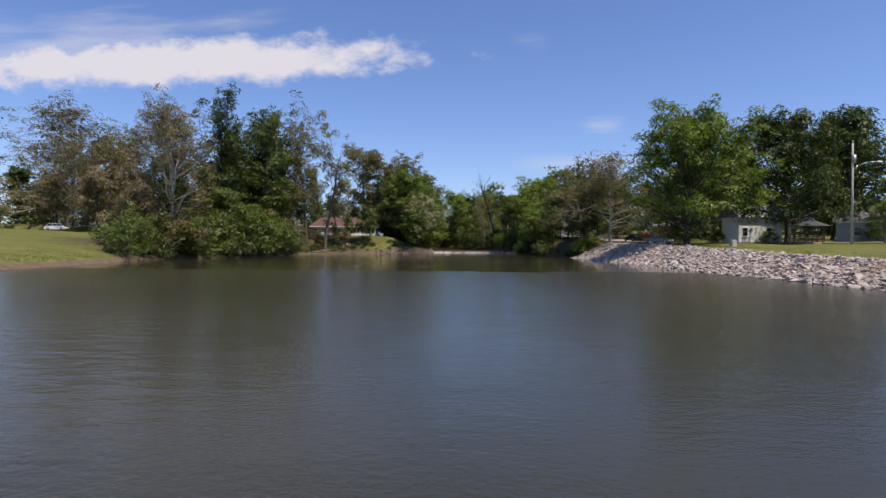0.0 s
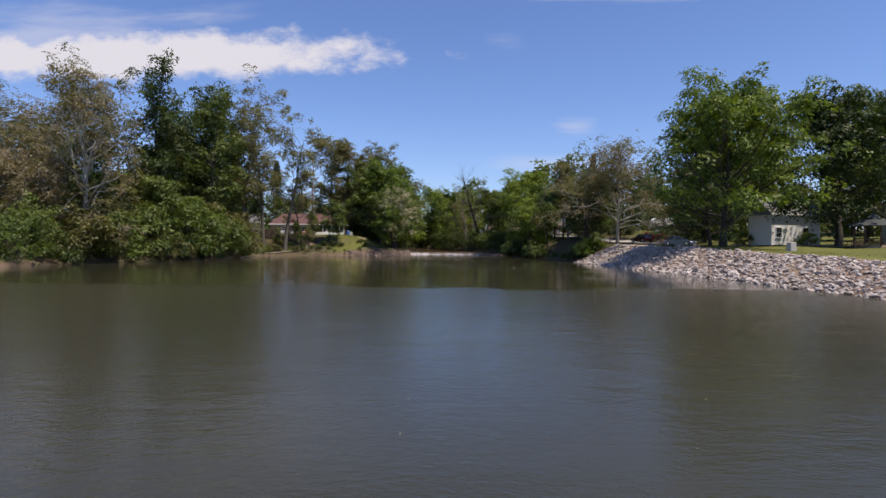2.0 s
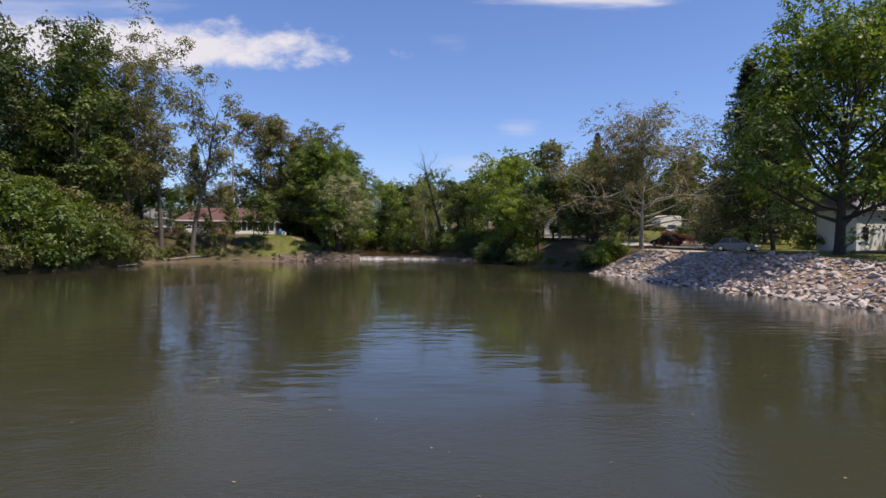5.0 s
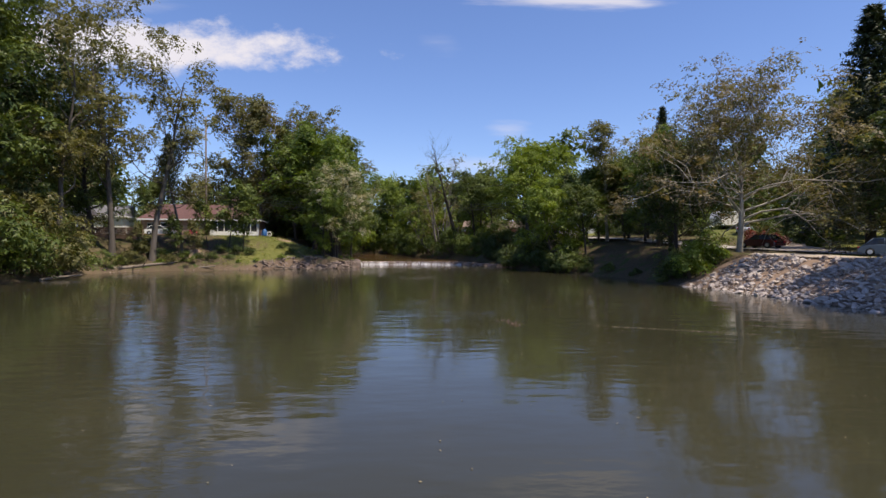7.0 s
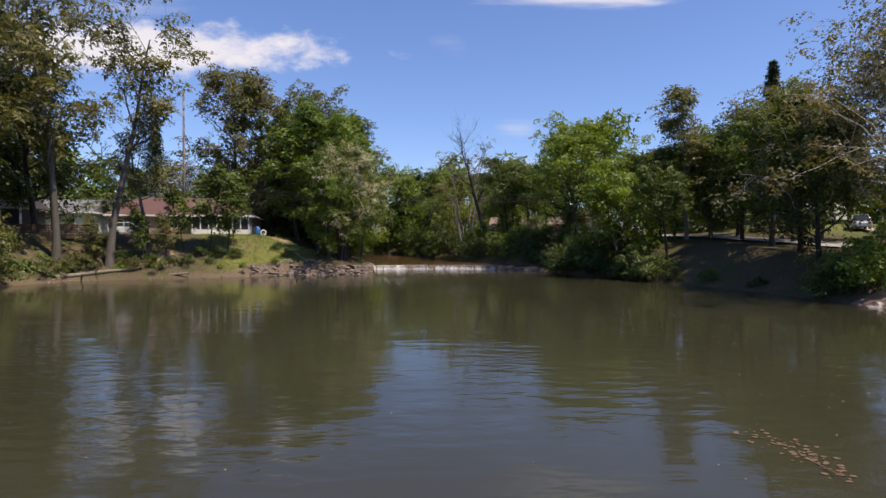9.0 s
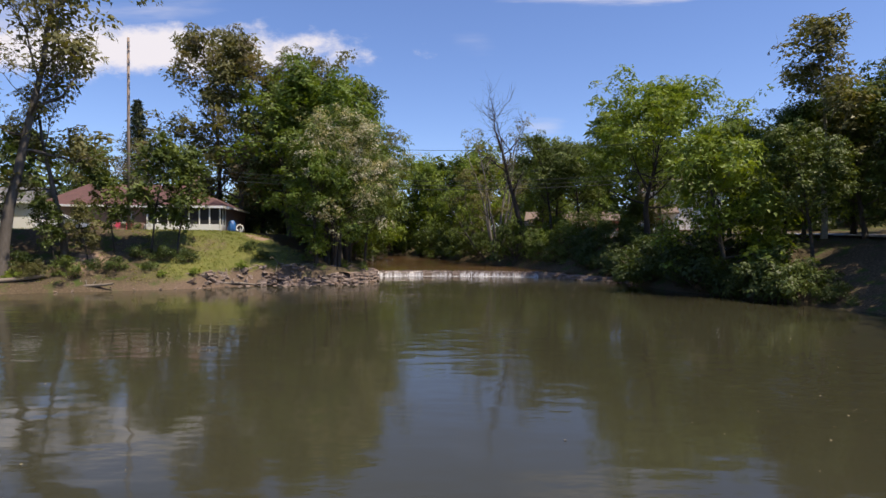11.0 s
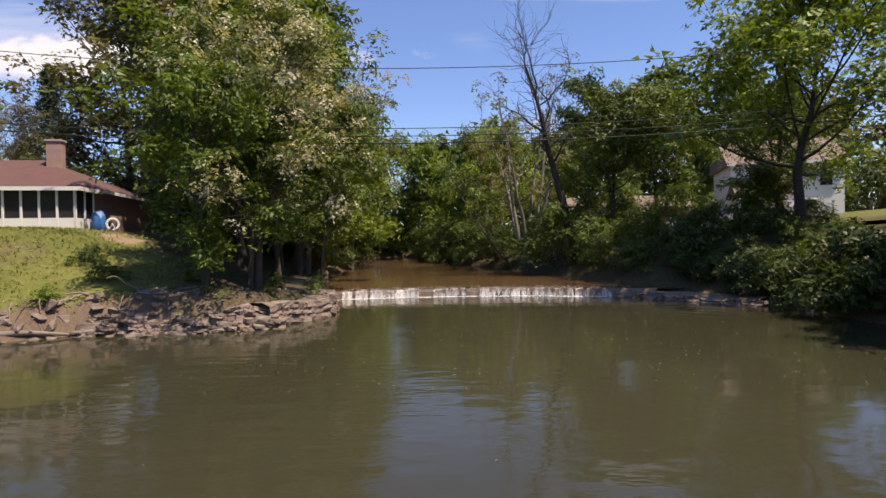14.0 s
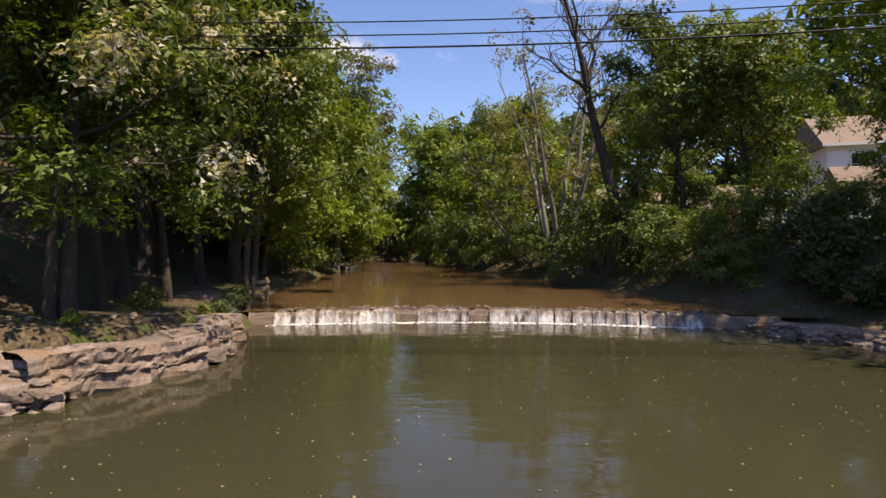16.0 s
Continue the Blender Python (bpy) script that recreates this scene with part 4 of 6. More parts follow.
def bush_meshes(seed, H, R, leaf="bush", leaves=4500, size=0.34, clumps=34):
    leaves, size = int(leaves * 1.55), size * 0.80
    r = np.random.default_rng(seed)
    paths, tips = [], []
    for k in range(clumps):
        a, e = r.uniform(0, 6.28), math.acos(r.uniform(0.0, 1.0)) if k else 0
        q = r.uniform(0.5, 1.18)
        c = np.array([math.cos(a) * math.sin(e) * R * q, math.sin(a) * math.sin(e) * R * q, 0.25 + (H - 0.5) * math.cos(e) * q + 0.3])
        tips.append(c)
        if k % 3 == 0:
            s = np.array([r.normal(0, 0.25), r.normal(0, 0.25), -0.4])
            paths.append((np.array([s, s * 0.6 + c * 0.4 + (0, 0, 0.3), c]), np.array([0.06, 0.045, 0.015])))
    tips = np.array(tips)
    rc = 0.28 * R * r.uniform(0.45, 1.45, len(tips))
    places, up, ray, which = sprays(tips, rc, leaves, size, r, 0.0, flat=0.8, low=0.2)
    places[:, 2] = np.maximum(places[:, 2], 0.03)
    return tubes_mesh("trunk", paths, BARK["brown"]), leaves_mesh("crown", places, size, r, LEAF[leaf], 0.3, up=up, along=ray), None


def spruce_meshes(seed, H, R, leaves=9000, size=0.5):
    r = np.random.default_rng(seed)
    trunk = bend((0, 0, -0.5), (0, 0, 1), H, 9, r, 0.01, 0)
    paths, tips, outs = [(trunk, H * 0.016 * (1 - np.linspace(0, 1, 10) * 0.95))], [], []
    levels = int(H * 1.5)
    for k in range(levels):
        f = (k + 0.5) / levels
        z = H * (0.09 + 0.9 * f)
        for j in range(7):
            a = j * 6.28 / 7 + k * 0.7 + r.uniform(-0.3, 0.3)
            L = R * (1.02 - f) * r.uniform(0.45, 1.25) + 0.25
            d = (math.cos(a), math.sin(a), 0.25 - 0.45 * (1 - f))
            p = bend((0, 0, z), d, L, 5, r, 0.05, 0.35)
            paths.append((p, max(0.02, 0.06 * (1 - f)) * (1 - np.linspace(0, 1, 6) * 0.8)))
            for g in range(2, 6):
                tips.append(p[g])
                outs.append((math.cos(a), math.sin(a), 0.2))
    tips = np.array(tips)
    which = r.integers(0, len(tips), leaves)
    spread = 0.13 * R * (1.15 - tips[which, 2:3] / H)
    places = tips[which] + r.normal(0, 1, (leaves, 3)) * spread * np.array([1, 1, 0.55])
    return tubes_mesh("trunk", paths, BARK["dark"]), leaves_mesh("crown", places, size, r, LEAF["needle"], 0.7, 0.28), None


def plant(name, meshes, at, rz, scale, label, category="tree", group="", squash=1.0, sink=0.15):
    """One tree or bush: an empty at its foot, trunk and crown below it."""
    x, y = at
    root = new(name)
    root.matrix_basis = pose(x, y, gz(x, y) - sink, 0, 0, rz) @ Matrix.Diagonal((scale * squash, scale * squash, scale, 1))
    tagged(root, label, category, group)
    for me, who in zip(meshes, (meshes[0].name.split(".")[0], "crown", "blossom")):
        if me:
            ob = new(who, me)
            ob.parent = root
    return root


CROWNED = tree_meshes("crowned", 41, 22, 5.6, 0.28, 22, "oval", "dark", "mid", 9600, 0.42, 0.19, 0.014, bare=0.06)
MAPLE = tree_meshes("maple", 1, 22.6, 11.8, 0.24, 34, "round", "dark", "maple", 26000, 0.46, 0.115, 0.022, up=0.35, droop=0.05, subs=7, bare=0.05, leader=0.62)
DARKBIG = tree_meshes("big", 2, 23.5, 10.5, 0.22, 30, "round", "dark", "dark", 18000, 0.55, 0.14, 0.022, droop=0.2)
HARD_A = tree_meshes("hard", 3, 20, 6.3, 0.22, 22, "oval", "grey", "mid", 7500, 0.46, 0.17, 0.016, kink=0.14, bare=0.08)
HARD_B = tree_meshes("hard", 4, 20, 6.4, 0.20, 22, "round", "dark", "dark", 7500, 0.48, 0.18, 0.016, kink=0.14, bare=0.06)
HARD_C = tree_meshes("hard", 5, 16, 5.6, 0.18, 20, "round", "grey", "lime", 7800, 0.40, 0.18, 0.016, kink=0.14, bare=0.06)
SYC_R = tree_meshes("syc", 63, 21.0, 12.8, 0.36, 28, "round", "pale", "olive", 30000, 0.28, 0.115, 0.0145, kink=0.34, up=0.05, lean=(-5.0, -2.0), subs=11, second="tan", share=0.62, leader=0.50)
SYC_L = tree_meshes("syc", 7, 27, 9.5, 0.18, 28, "round", "pale", "tan", 12500, 0.32, 0.12, 0.014, kink=0.22, up=0.5, subs=6, second="olive", share=0.35)
SPARSE = tree_meshes("sparse", 8, 27, 5.6, 0.34, 18, "oval", "pale", "olive", 6000, 0.40, 0.17, 0.010, kink=0.2, up=0.6, bare=0.25)
SPARSE_B = tree_meshes("sparse", 18, 25, 6.2, 0.36, 16, "vase", "grey", "olive", 3600, 0.38, 0.14, 0.014, kink=0.24, up=0.5, bare=0.35)
TALL = tree_meshes("tall", 9, 27, 8.2, 0.20, 24, "vase", "dark", "dark", 10000, 0.48, 0.135, 0.013, kink=0.16, bare=0.1)
TALL_B = tree_meshes("tall", 19, 27, 7.6, 0.22, 24, "vase", "grey", "mid", 9500, 0.46, 0.135, 0.013, kink=0.16, bare=0.1)
DEAD = tree_meshes("dead", 10, 21, 6.5, 0.60, 14, "vase", "dark", "mid", 0, girth=0.023, kink=0.28, up=0.8, lean=(-5.0, 0.5), subs=14, leader=0.8)
LEANER = tree_meshes("leaner", 30, 15, 4.2, 0.30, 14, "vase", "grey", "lime", 1100, 0.34, 0.15, 0.012, kink=0.2, up=0.7, lean=(-13.5, 1.0), bare=0.3)
MULTI = tree_meshes("multi", 12, 23, 6.0, 0.40, 36, "vase", "ashen", "olive", 1600, 0.34, 0.12, 0.026, kink=0.12, up=0.8, stems=6, subs=8, bare=0.4)
LOCUST = tree_meshes("locust", 13, 16.5, 6.2, 0.44, 24, "round", "dark", "mid", 15000, 0.24, 0.15, 0.014, kink=0.2, droop=0.12, lean=(2.6, -1.2), second="blossom", share=0.58)
AIRY = tree_meshes("airy", 14, 18.3, 8.8, 0.40, 24, "round", "dark", "lime", 15500, 0.38, 0.13, 0.018, up=0.45, subs=6)
WILLOW = tree_meshes("willow", 15, 16, 4.8, 0.25, 20, "oval", "grey", "lime", 8500, 0.36, 0.18, 0.014, droop=0.45)
SAPLING = tree_meshes("sapling", 16, 9, 1.6, 0.46, 13, "oval", "dark", "mid", 2200, 0.28, 0.24, 0.0085, kink=0.16)
SAPLING_B = tree_meshes("sapling", 17, 9, 1.6, 0.38, 12, "oval", "dark", "olive", 1900, 0.28, 0.24, 0.0085, kink=0.16)
TANTREE = tree_meshes("tantree", 20, 11, 5.0, 0.15, 14, "round", "grey", "tan", 7000, 0.36, 0.20, 0.02)
FORK = tree_meshes("fork", 27, 27, 8.0, 0.42, 11, "vase", "grey", "olive", 4600, 0.34, 0.10, 0.0125, kink=0.30, up=0.6, subs=9, bare=0.25, leader=0.66)
FORK_B = tree_meshes("fork", 28, 28, 8.0, 0.36, 13, "vase", "grey", "olive", 5600, 0.34, 0.10, 0.0115, kink=0.26, up=0.7, subs=9, bare=0.25, leader=0.7)
WOOD = tree_meshes("wood", 43, 21, 6.2, 0.46, 22, "round", "dark", "maple", 10500, 0.36, 0.18, 0.016, kink=0.14, subs=5, bare=0.06)
WOOD_B = tree_meshes("wood", 44, 20, 6.0, 0.50, 20, "round", "dark", "mid", 9500, 0.36, 0.18, 0.014, kink=0.18, subs=5, bare=0.08)
BACK = tree_meshes("back", 45, 27, 7.6, 0.22, 26, "oval", "grey", "olive", 9000, 0.48, 0.13, 0.013, kink=0.18, up=0.5, subs=5, second="tan", share=0.25, bare=0.08)
LIMB_OUT = tree_meshes("limb_out", 46, 12.5, 5.6, 0.16, 22, "round", "grey", "lime", 9500, 0.36, 0.17, 0.016, kink=0.18, up=0.3, lean=(-3.0, 0.4), droop=0.12)
FAR_A = tree_meshes("far", 21, 22, 7.0, 0.12, 15, "round", "dark", "mid", 1750, 1.3, 0.2, 0.016, subs=3)
FAR_B = tree_meshes("far", 22, 23, 7.0, 0.12, 15, "vase", "dark", "deep", 1750, 1.3, 0.2, 0.016, subs=3)
FAR_C = tree_meshes("far", 23, 21, 6.2, 0.12, 14, "round", "grey", "olive", 1750, 1.3, 0.2, 0.016, subs=3)
SPRUCE = spruce_meshes(24, 25, 5.5, 12000, 0.55)
BUSH_A = bush_meshes(31, 5.0, 3.6, "bush", 5200, 0.28, 44)
BUSH_B = bush_meshes(32, 4.0, 3.4, "mid", 4200, 0.27, 40)
BUSH_C = bush_meshes(33, 3.2, 2.6, "dark", 2500, 0.32)
BUSH_D = bush_meshes(34, 2.2, 1.7, "lime", 2200, 0.24, 20)
BUSH_E = bush_meshes(36, 4.4, 3.2, "olive", 5000, 0.28, 40)
BUSH_S = bush_meshes(39, 3.2, 2.6, "dark", 900, 0.42, 20)
BUSH_T = bush_meshes(40, 4.0, 3.2, "mid", 1100, 0.46, 22)
SHOOTS = tree_meshes("shoots", 53, 5.4, 1.05, 0.52, 14, "oval", "grey", "lime", 1500, 0.24, 0.34, 0.012, kink=0.2, up=0.2)
UNDER_A = tree_meshes("under", 51, 10, 4.2, 0.08, 15, "oval", "grey", "mid", 5200, 0.40, 0.24, 0.014)
UNDER_B = tree_meshes("under", 52, 9, 4.4, 0.08, 15, "round", "brown", "olive", 5200, 0.38, 0.23, 0.014, droop=0.2)
BUSH_R = bush_meshes(35, 1.5, 1.5, "red", 1500, 0.18, 18)

# trees of the right bank, with the road behind them
plant("maple_tree", MAPLE, (26.8, 89.8), 20, 1.0, "broad bright green maple at the top of the stone bank")
plant("shade_tree", DARKBIG, (43.4, 94.6), 70, 0.95, "tall dark green shade tree before a white house")
plant("shade_tree", HARD_B, (32.2, 107.4), 10, 0.85, "dark leafy tree beside a road")
plant("shade_tree", DARKBIG, (58, 104), 190, 1.0, "tall dark green shade tree beside a street")
plant("sycamore", SYC_R, (20.0, 115.4), 0, 1.0, "crooked pale-barked sycamore with sparse young leaves above the bank", squash=1.05)
plant("spruce", SPRUCE, (35.2, 118.0), 0, 1.0, "tall dark spruce beside a road", squash=1.3)
plant("spruce", SPRUCE, (18.5, 129.5), 50, 0.68, "narrow dark conifer above the bank", squash=0.8)
plant("locust_tree", SPARSE, (15.4, 140.0), 30, 0.76, "slender light-leaved tree beside a road", squash=1.25)
plant("tree", HARD_B, (21.5, 140.5), 130, 0.82, "dark leafy tree beside a road")
plant("tree", HARD_B, (24, 131), 220, 0.75, "dark leafy tree beside a road")
plant("tree", WOOD_B, (10.4, 133.2), 80, 0.56, "leafy green tree with a bare lower trunk on the bank")
plant("tree", WOOD_B, (12.6, 140.2), 200, 0.60, "thin-stemmed tree on the bank above the pond")
plant("tree", LIMB_OUT, (7.6, 138.6), 0, 1.0, "fresh green tree leaning out from the shore", sink=0.4)
plant("tree", AIRY, (7.3, 155.0), 10, 0.93, "round bright green tree with a bare dark trunk", squash=1.15)
plant("tree", HARD_B, (10.6, 144.6), 120, 0.6, "dark leafy tree on the bank above the pond")
plant("tree", HARD_C, (14.5, 141.0), 80, 0.78, "tall green tree beside a road")
plant("tree", HARD_A, (17.2, 138.0), 280, 0.66, "leafy green tree beside a road")
plant("tree", WOOD, (1.6, 174.5), 60, 0.72, "leafy green tree beside the creek")
plant("dead_tree", DEAD, (-2.9, 168.6), 0, 1.0, "dead grey tree with bare forked limbs")
plant("tree", WOOD, (16.6, 122.8), 20, 0.74, "shade tree with a slim trunk above the bank")
plant("tree", HARD_B, (15.8, 119.2), 60, 0.66, "dark leafy tree on the bank above the pond")
plant("tree", WOOD, (19.4, 142.5), 300, 0.7, "dark leafy tree beside a road")
plant("tree", CROWNED, (18.6, 134.6), 100, 0.72, "shade tree with a slim trunk above the bank")
plant("tree", WOOD, (17.4, 127.6), 190, 0.72, "shade tree with a slim trunk above the bank")
plant("tree", WOOD, (10.6, 163.4), 140, 0.62, "leafy green tree before a white house")
plant("tree", WOOD_B, (13.6, 168.4), 40, 0.72, "leafy green tree before a white house")
plant("tree", WOOD, (6.4, 170.2), 250, 0.66, "leafy green tree with a bare lower trunk")
plant("tree", WOOD_B, (2.9, 166.4), 40, 0.74, "leafy green tree with a bare lower trunk")
plant("tree", MULTI, (-6.4, 175.6), 0, 1.0, "pale many-stemmed tree with few leaves beside the creek")
plant("leaning_tree", LEANER, (-7.4, 176.6), 0, 1.0, "slender tree leaning far out over the creek")
plant("tree", WOOD_B, (-0.2, 167.6), 90, 0.80, "leafy green tree with a dark trunk beside the creek")
plant("tree", SPARSE_B, (-8.8, 183), 100, 0.6, "half-bare leaning tree beside the creek")
for x, y, rz, s, who in ((0.8, 180, 0, 0.85, HARD_C), (-27.4, 190, 30, 1.35, HARD_C), (-26.0, 181, 200, 1.3, WILLOW), (-30.0, 207, 80, 1.55, HARD_C), (-25.8, 174, 300, 1.0, HARD_C), (4, 184, 60, 0.8, HARD_A), (-8, 191, 90, 1.15, WILLOW), (-11, 200, 10, 1.2, WILLOW), (-2, 200, 200, 0.95, HARD_A), (-12, 215, 30, 0.95, FAR_A), (-8, 222, 120, 0.95, FAR_C), (6, 214, 10, 0.95, FAR_B), (-30.5, 196, 50, 0.9, HARD_C), (-29, 187, 150, 0.95, HARD_A), (-16.5, 213, 250, 1.35, WILLOW), (-23, 229, 20, 1.55, WILLOW), (-30, 230, 120, 1.3, WILLOW), (-37, 216, 80, 1.0, HARD_A), (-28.5, 177, 10, 0.8, WILLOW), (1, 224, 170, 1.05, FAR_C)):
    plant("tree", who, (x, y), rz, s, "leafy tree beside the creek", group="trees along the creek")

# trees of the left bank, from the weir outwards
plant("big_tree", WOOD, (-28.6, 160.9), 40, 1.20, "tall dense dark green tree near a lawn", squash=1.2)
plant("big_tree", WOOD_B, (-25.6, 160.4), 140, 0.98, "tall dense green tree near the weir")
plant("tree", SPARSE_B, (-27.5, 174), 40, 1.22, "tall half-bare tree behind the wood")
plant("tree", SPARSE_B, (-27.8, 183), 160, 1.0, "tall half-bare tree behind the wood")
plant("tree", HARD_A, (-33.5, 170), 60, 1.15, "leafy tree behind a house")
plant("tree", HARD_B, (-38.5, 174), 200, 1.0, "dark leafy tree behind a house")
plant("tree", BACK, (-40.5, 172), 60, 1.12, "tall grey-green tree behind a house")
plant("tree", BACK, (-35.5, 177), 190, 1.0, "tall grey-green tree behind a house")
plant("tree", BACK, (-45.0, 176), 10, 1.2, "tall grey-green tree behind a house")
plant("tree", SPARSE_B, (-36, 180), 250, 1.2, "tall half-bare tree behind a house")
plant("tree", BACK, (-62, 147), 10, 0.85, "leafy tree beside an enclosure")
plant("tree", SYC_L, (-51.5, 168), 140, 0.52, "pale tan-leaved tree behind a house", squash=1.2)
plant("tree", HARD_A, (-58, 166), 100, 0.62, "leafy tree behind a house")
plant("tree", HARD_B, (-62, 152), 20, 0.95, "dark leafy tree behind an enclosure")
plant("tree", HARD_A, (-68, 146), 260, 1.1, "leafy tree behind an enclosure")
plant("tree", WOOD, (-24.5, 145.5), 20, 0.60, "dark-trunked green tree above the rock ledge")
plant("locust_tree", LOCUST, (-22.9, 147.9), 0, 0.95, "locust tree with creamy blossom above the rock ledge")
plant("willow", WILLOW, (-25.2, 166.0), 20, 1.05, "fresh green tree with hanging leaves beside the weir")
plant("big_tree", CROWNED, (-25.2, 163.4), 250, 1.20, "tall dense green tree near the weir")
plant("tree", HARD_C, (-27.0, 195.5), 140, 1.45, "tall fresh green tree beside the creek")
plant("tree", SPARSE_B, (-25.4, 186.5), 300, 0.95, "half-bare tree beside the creek")
plant("tree", WILLOW, (-26.2, 170), 120, 0.95, "fresh green tree beside the creek")
for x, y, rz, s, who in ((-23.2, 147.6, 200, 0.54, WOOD), (-24.1, 150.8, 30, 0.62, WOOD), (-25.4, 153.9, 70, 0.84, WOOD), (-24.0, 154.6, 150, 0.72, WOOD_B), (-22.0, 157.0, 260, 0.70, WOOD_B), (-26.3, 168.6, 10, 0.95, WOOD)):
    plant("tree", who, (x, y), rz, s, "dark-trunked shade tree in a small wood", group="wood beside the weir")
plant("shrub", SHOOTS, (-24.4, 145.3), 0, 0.95, "fresh green shoots round the trunk of a tree", "shrub")
plant("sapling", SAPLING, (-37.1, 142.0), 0, 1.46, "slim young tree on a grassy bank", "tree", "saplings before the porch")
plant("sapling", SAPLING, (-35.3, 143.1), 90, 1.36, "slim young tree on a grassy bank", "tree", "saplings before the porch")
plant("sapling", SAPLING, (-39.6, 141.6), 200, 1.0, "slim young tree on a grassy bank", "tree", "saplings before the porch")
plant("sapling", SAPLING_B, (-40.6, 139.6), 70, 0.72, "slim young tree on a grassy bank", "tree", "saplings before the porch")
plant("sapling", SAPLING, (-42.4, 138.6), 250, 0.8, "slim young tree on a grassy bank", "tree", "saplings before the porch")
plant("tall_tree", FORK, (-44.9, 136.6), 30, 1.36, "tall half-bare tree with dark forked limbs on the bank")
plant("birch", FORK_B, (-49.1, 135.0), 140, 1.32, "tall pale-barked tree with thin leaves on the bank")
plant("sapling", SAPLING_B, (-45.6, 135.6), 30, 0.75, "slim young tree on a grassy bank", "tree", "saplings before the porch")
plant("tree", FORK, (-42.4, 139.8), 200, 0.80, "half-bare tree on the bank")
plant("tree", FORK_B, (-49.0, 124.4), 230, 1.15, "tall pale-stemmed tree with thin leaves")
plant("tree", TALL, (-54.0, 139.6), 300, 0.98, "tall dense dark green tree beside an enclosure")
plant("tree", TALL_B, (-68.5, 141.0), 200, 1.0, "tall dense green tree beside an enclosure")
plant("tree", TALL, (-54.5, 120.5), 60, 1.08, "tall dense dark green tree in a wood")
plant("tree", TALL_B, (-50.5, 116.0), 160, 1.06, "tall dense green tree in a wood")
plant("tree", TALL_B, (-55.0, 126.5), 260, 1.1, "tall dense green tree in a wood")
plant("tree", TALL, (-57.0, 106.5), 100, 1.14, "tall dense dark green tree in a wood", squash=0.9)
plant("tree", SPARSE, (-58.5, 111.7), 220, 0.95, "tall pale-stemmed tree in a wood")
plant("tree", TALL_B, (-61, 117), 20, 0.9, "tall dense green tree in a wood")
plant("sycamore", SYC_L, (-57.5, 92.5), 0, 1.1, "tall pale sycamore with sparse tan leaves")
plant("sycamore", SYC_L, (-62.5, 99), 130, 1.0, "tall pale sycamore with sparse tan leaves")
plant("tree", HARD_B, (-64, 104), 20, 1.0, "dark leafy tree in a wood")
plant("sycamore", SYC_L, (-107, 128), 60, 1.30, "large spreading sycamore with bare white limbs on a lawn", squash=1.5)
plant("sycamore", SYC_L, (-82, 120), 250, 1.05, "pale sycamore with sparse tan leaves", squash=1.1)
plant("tree", TANTREE, (-61, 88.5), 0, 0.95, "small tree with pale tan young leaves beside a lawn")
plant("tree", BACK, (-97, 131), 40, 0.95, "grey-green tree behind a lawn")
plant("sycamore", SYC_L, (-122, 142), 200, 1.2, "large pale sycamore with tan leaves beyond a lawn", squash=1.3)
plant("sycamore", SYC_L, (-94, 118), 300, 0.85, "pale sycamore with sparse tan leaves beside a lawn", squash=1.25)
plant("tree", BACK, (-112, 136), 140, 0.8, "grey-green tree behind a lawn", squash=1.3)
plant("tree", TANTREE, (-104, 121), 20, 1.2, "small tree with pale tan young leaves behind a lawn")
plant("tree", TANTREE, (-87, 113), 200, 1.35, "small tree with pale tan young leaves behind a lawn")
plant("tree", TANTREE, (-70, 100), 100, 1.25, "small tree with pale tan young leaves")
for k, (x, y, s, who) in enumerate(((-57.6, 81.5, 1.1, BUSH_A), (-60.5, 86, 1.5, BUSH_B), (-56.2, 86.6, 1.0, BUSH_C), (-56.8, 90.0, 1.6, BUSH_E), (-53.2, 93.4, 1.2, BUSH_A), (-53.0, 97.5, 1.7, BUSH_B), (-49.8, 100.6, 1.0, BUSH_E),
                                     (-49.6, 104.6, 1.6, BUSH_A), (-47.9, 107.5, 0.9, BUSH_C), (-48.6, 111.5, 1.7, BUSH_B), (-47.6, 115.5, 0.85, BUSH_A), (-48.4, 119.5, 1.3, BUSH_E), (-48.8, 124.0, 1.1, BUSH_B), (-55.5, 131.0, 0.5, BUSH_C))):
    plant("bush", who, (x, y), k * 67, s, "dense green bush overhanging the water" if s < 1.3 else "tall dense green bush on the shore", "bush", "bushes along the shore", squash=0.9 + 0.05 * (k % 4))
for k, (x, y, s, who) in enumerate(((7.6, 160.0, 0.5, UNDER_A), (9.4, 162.0, 0.62, UNDER_B), (-51.0, 124.5, 0.95, UNDER_A), (-49.8, 127.0, 0.55, UNDER_B), (-51.0, 113.5, 1.1, UNDER_B), (-53.0, 101.5, 1.15, UNDER_A), (-58.2, 94.0, 1.1, UNDER_A), (-50.2, 107.5, 0.95, UNDER_A), (-55.2, 93.5, 0.9, UNDER_B), (-49.6, 118.2, 1.05, UNDER_B), (-62.5, 91.5, 1.0, UNDER_B), (-56.5, 104, 1.2, UNDER_B), (-55.5, 117.5, 1.2, UNDER_A))):
    plant("tree", who, (x, y), k * 80, s, "leafy understorey tree on a bank", group="understorey trees")
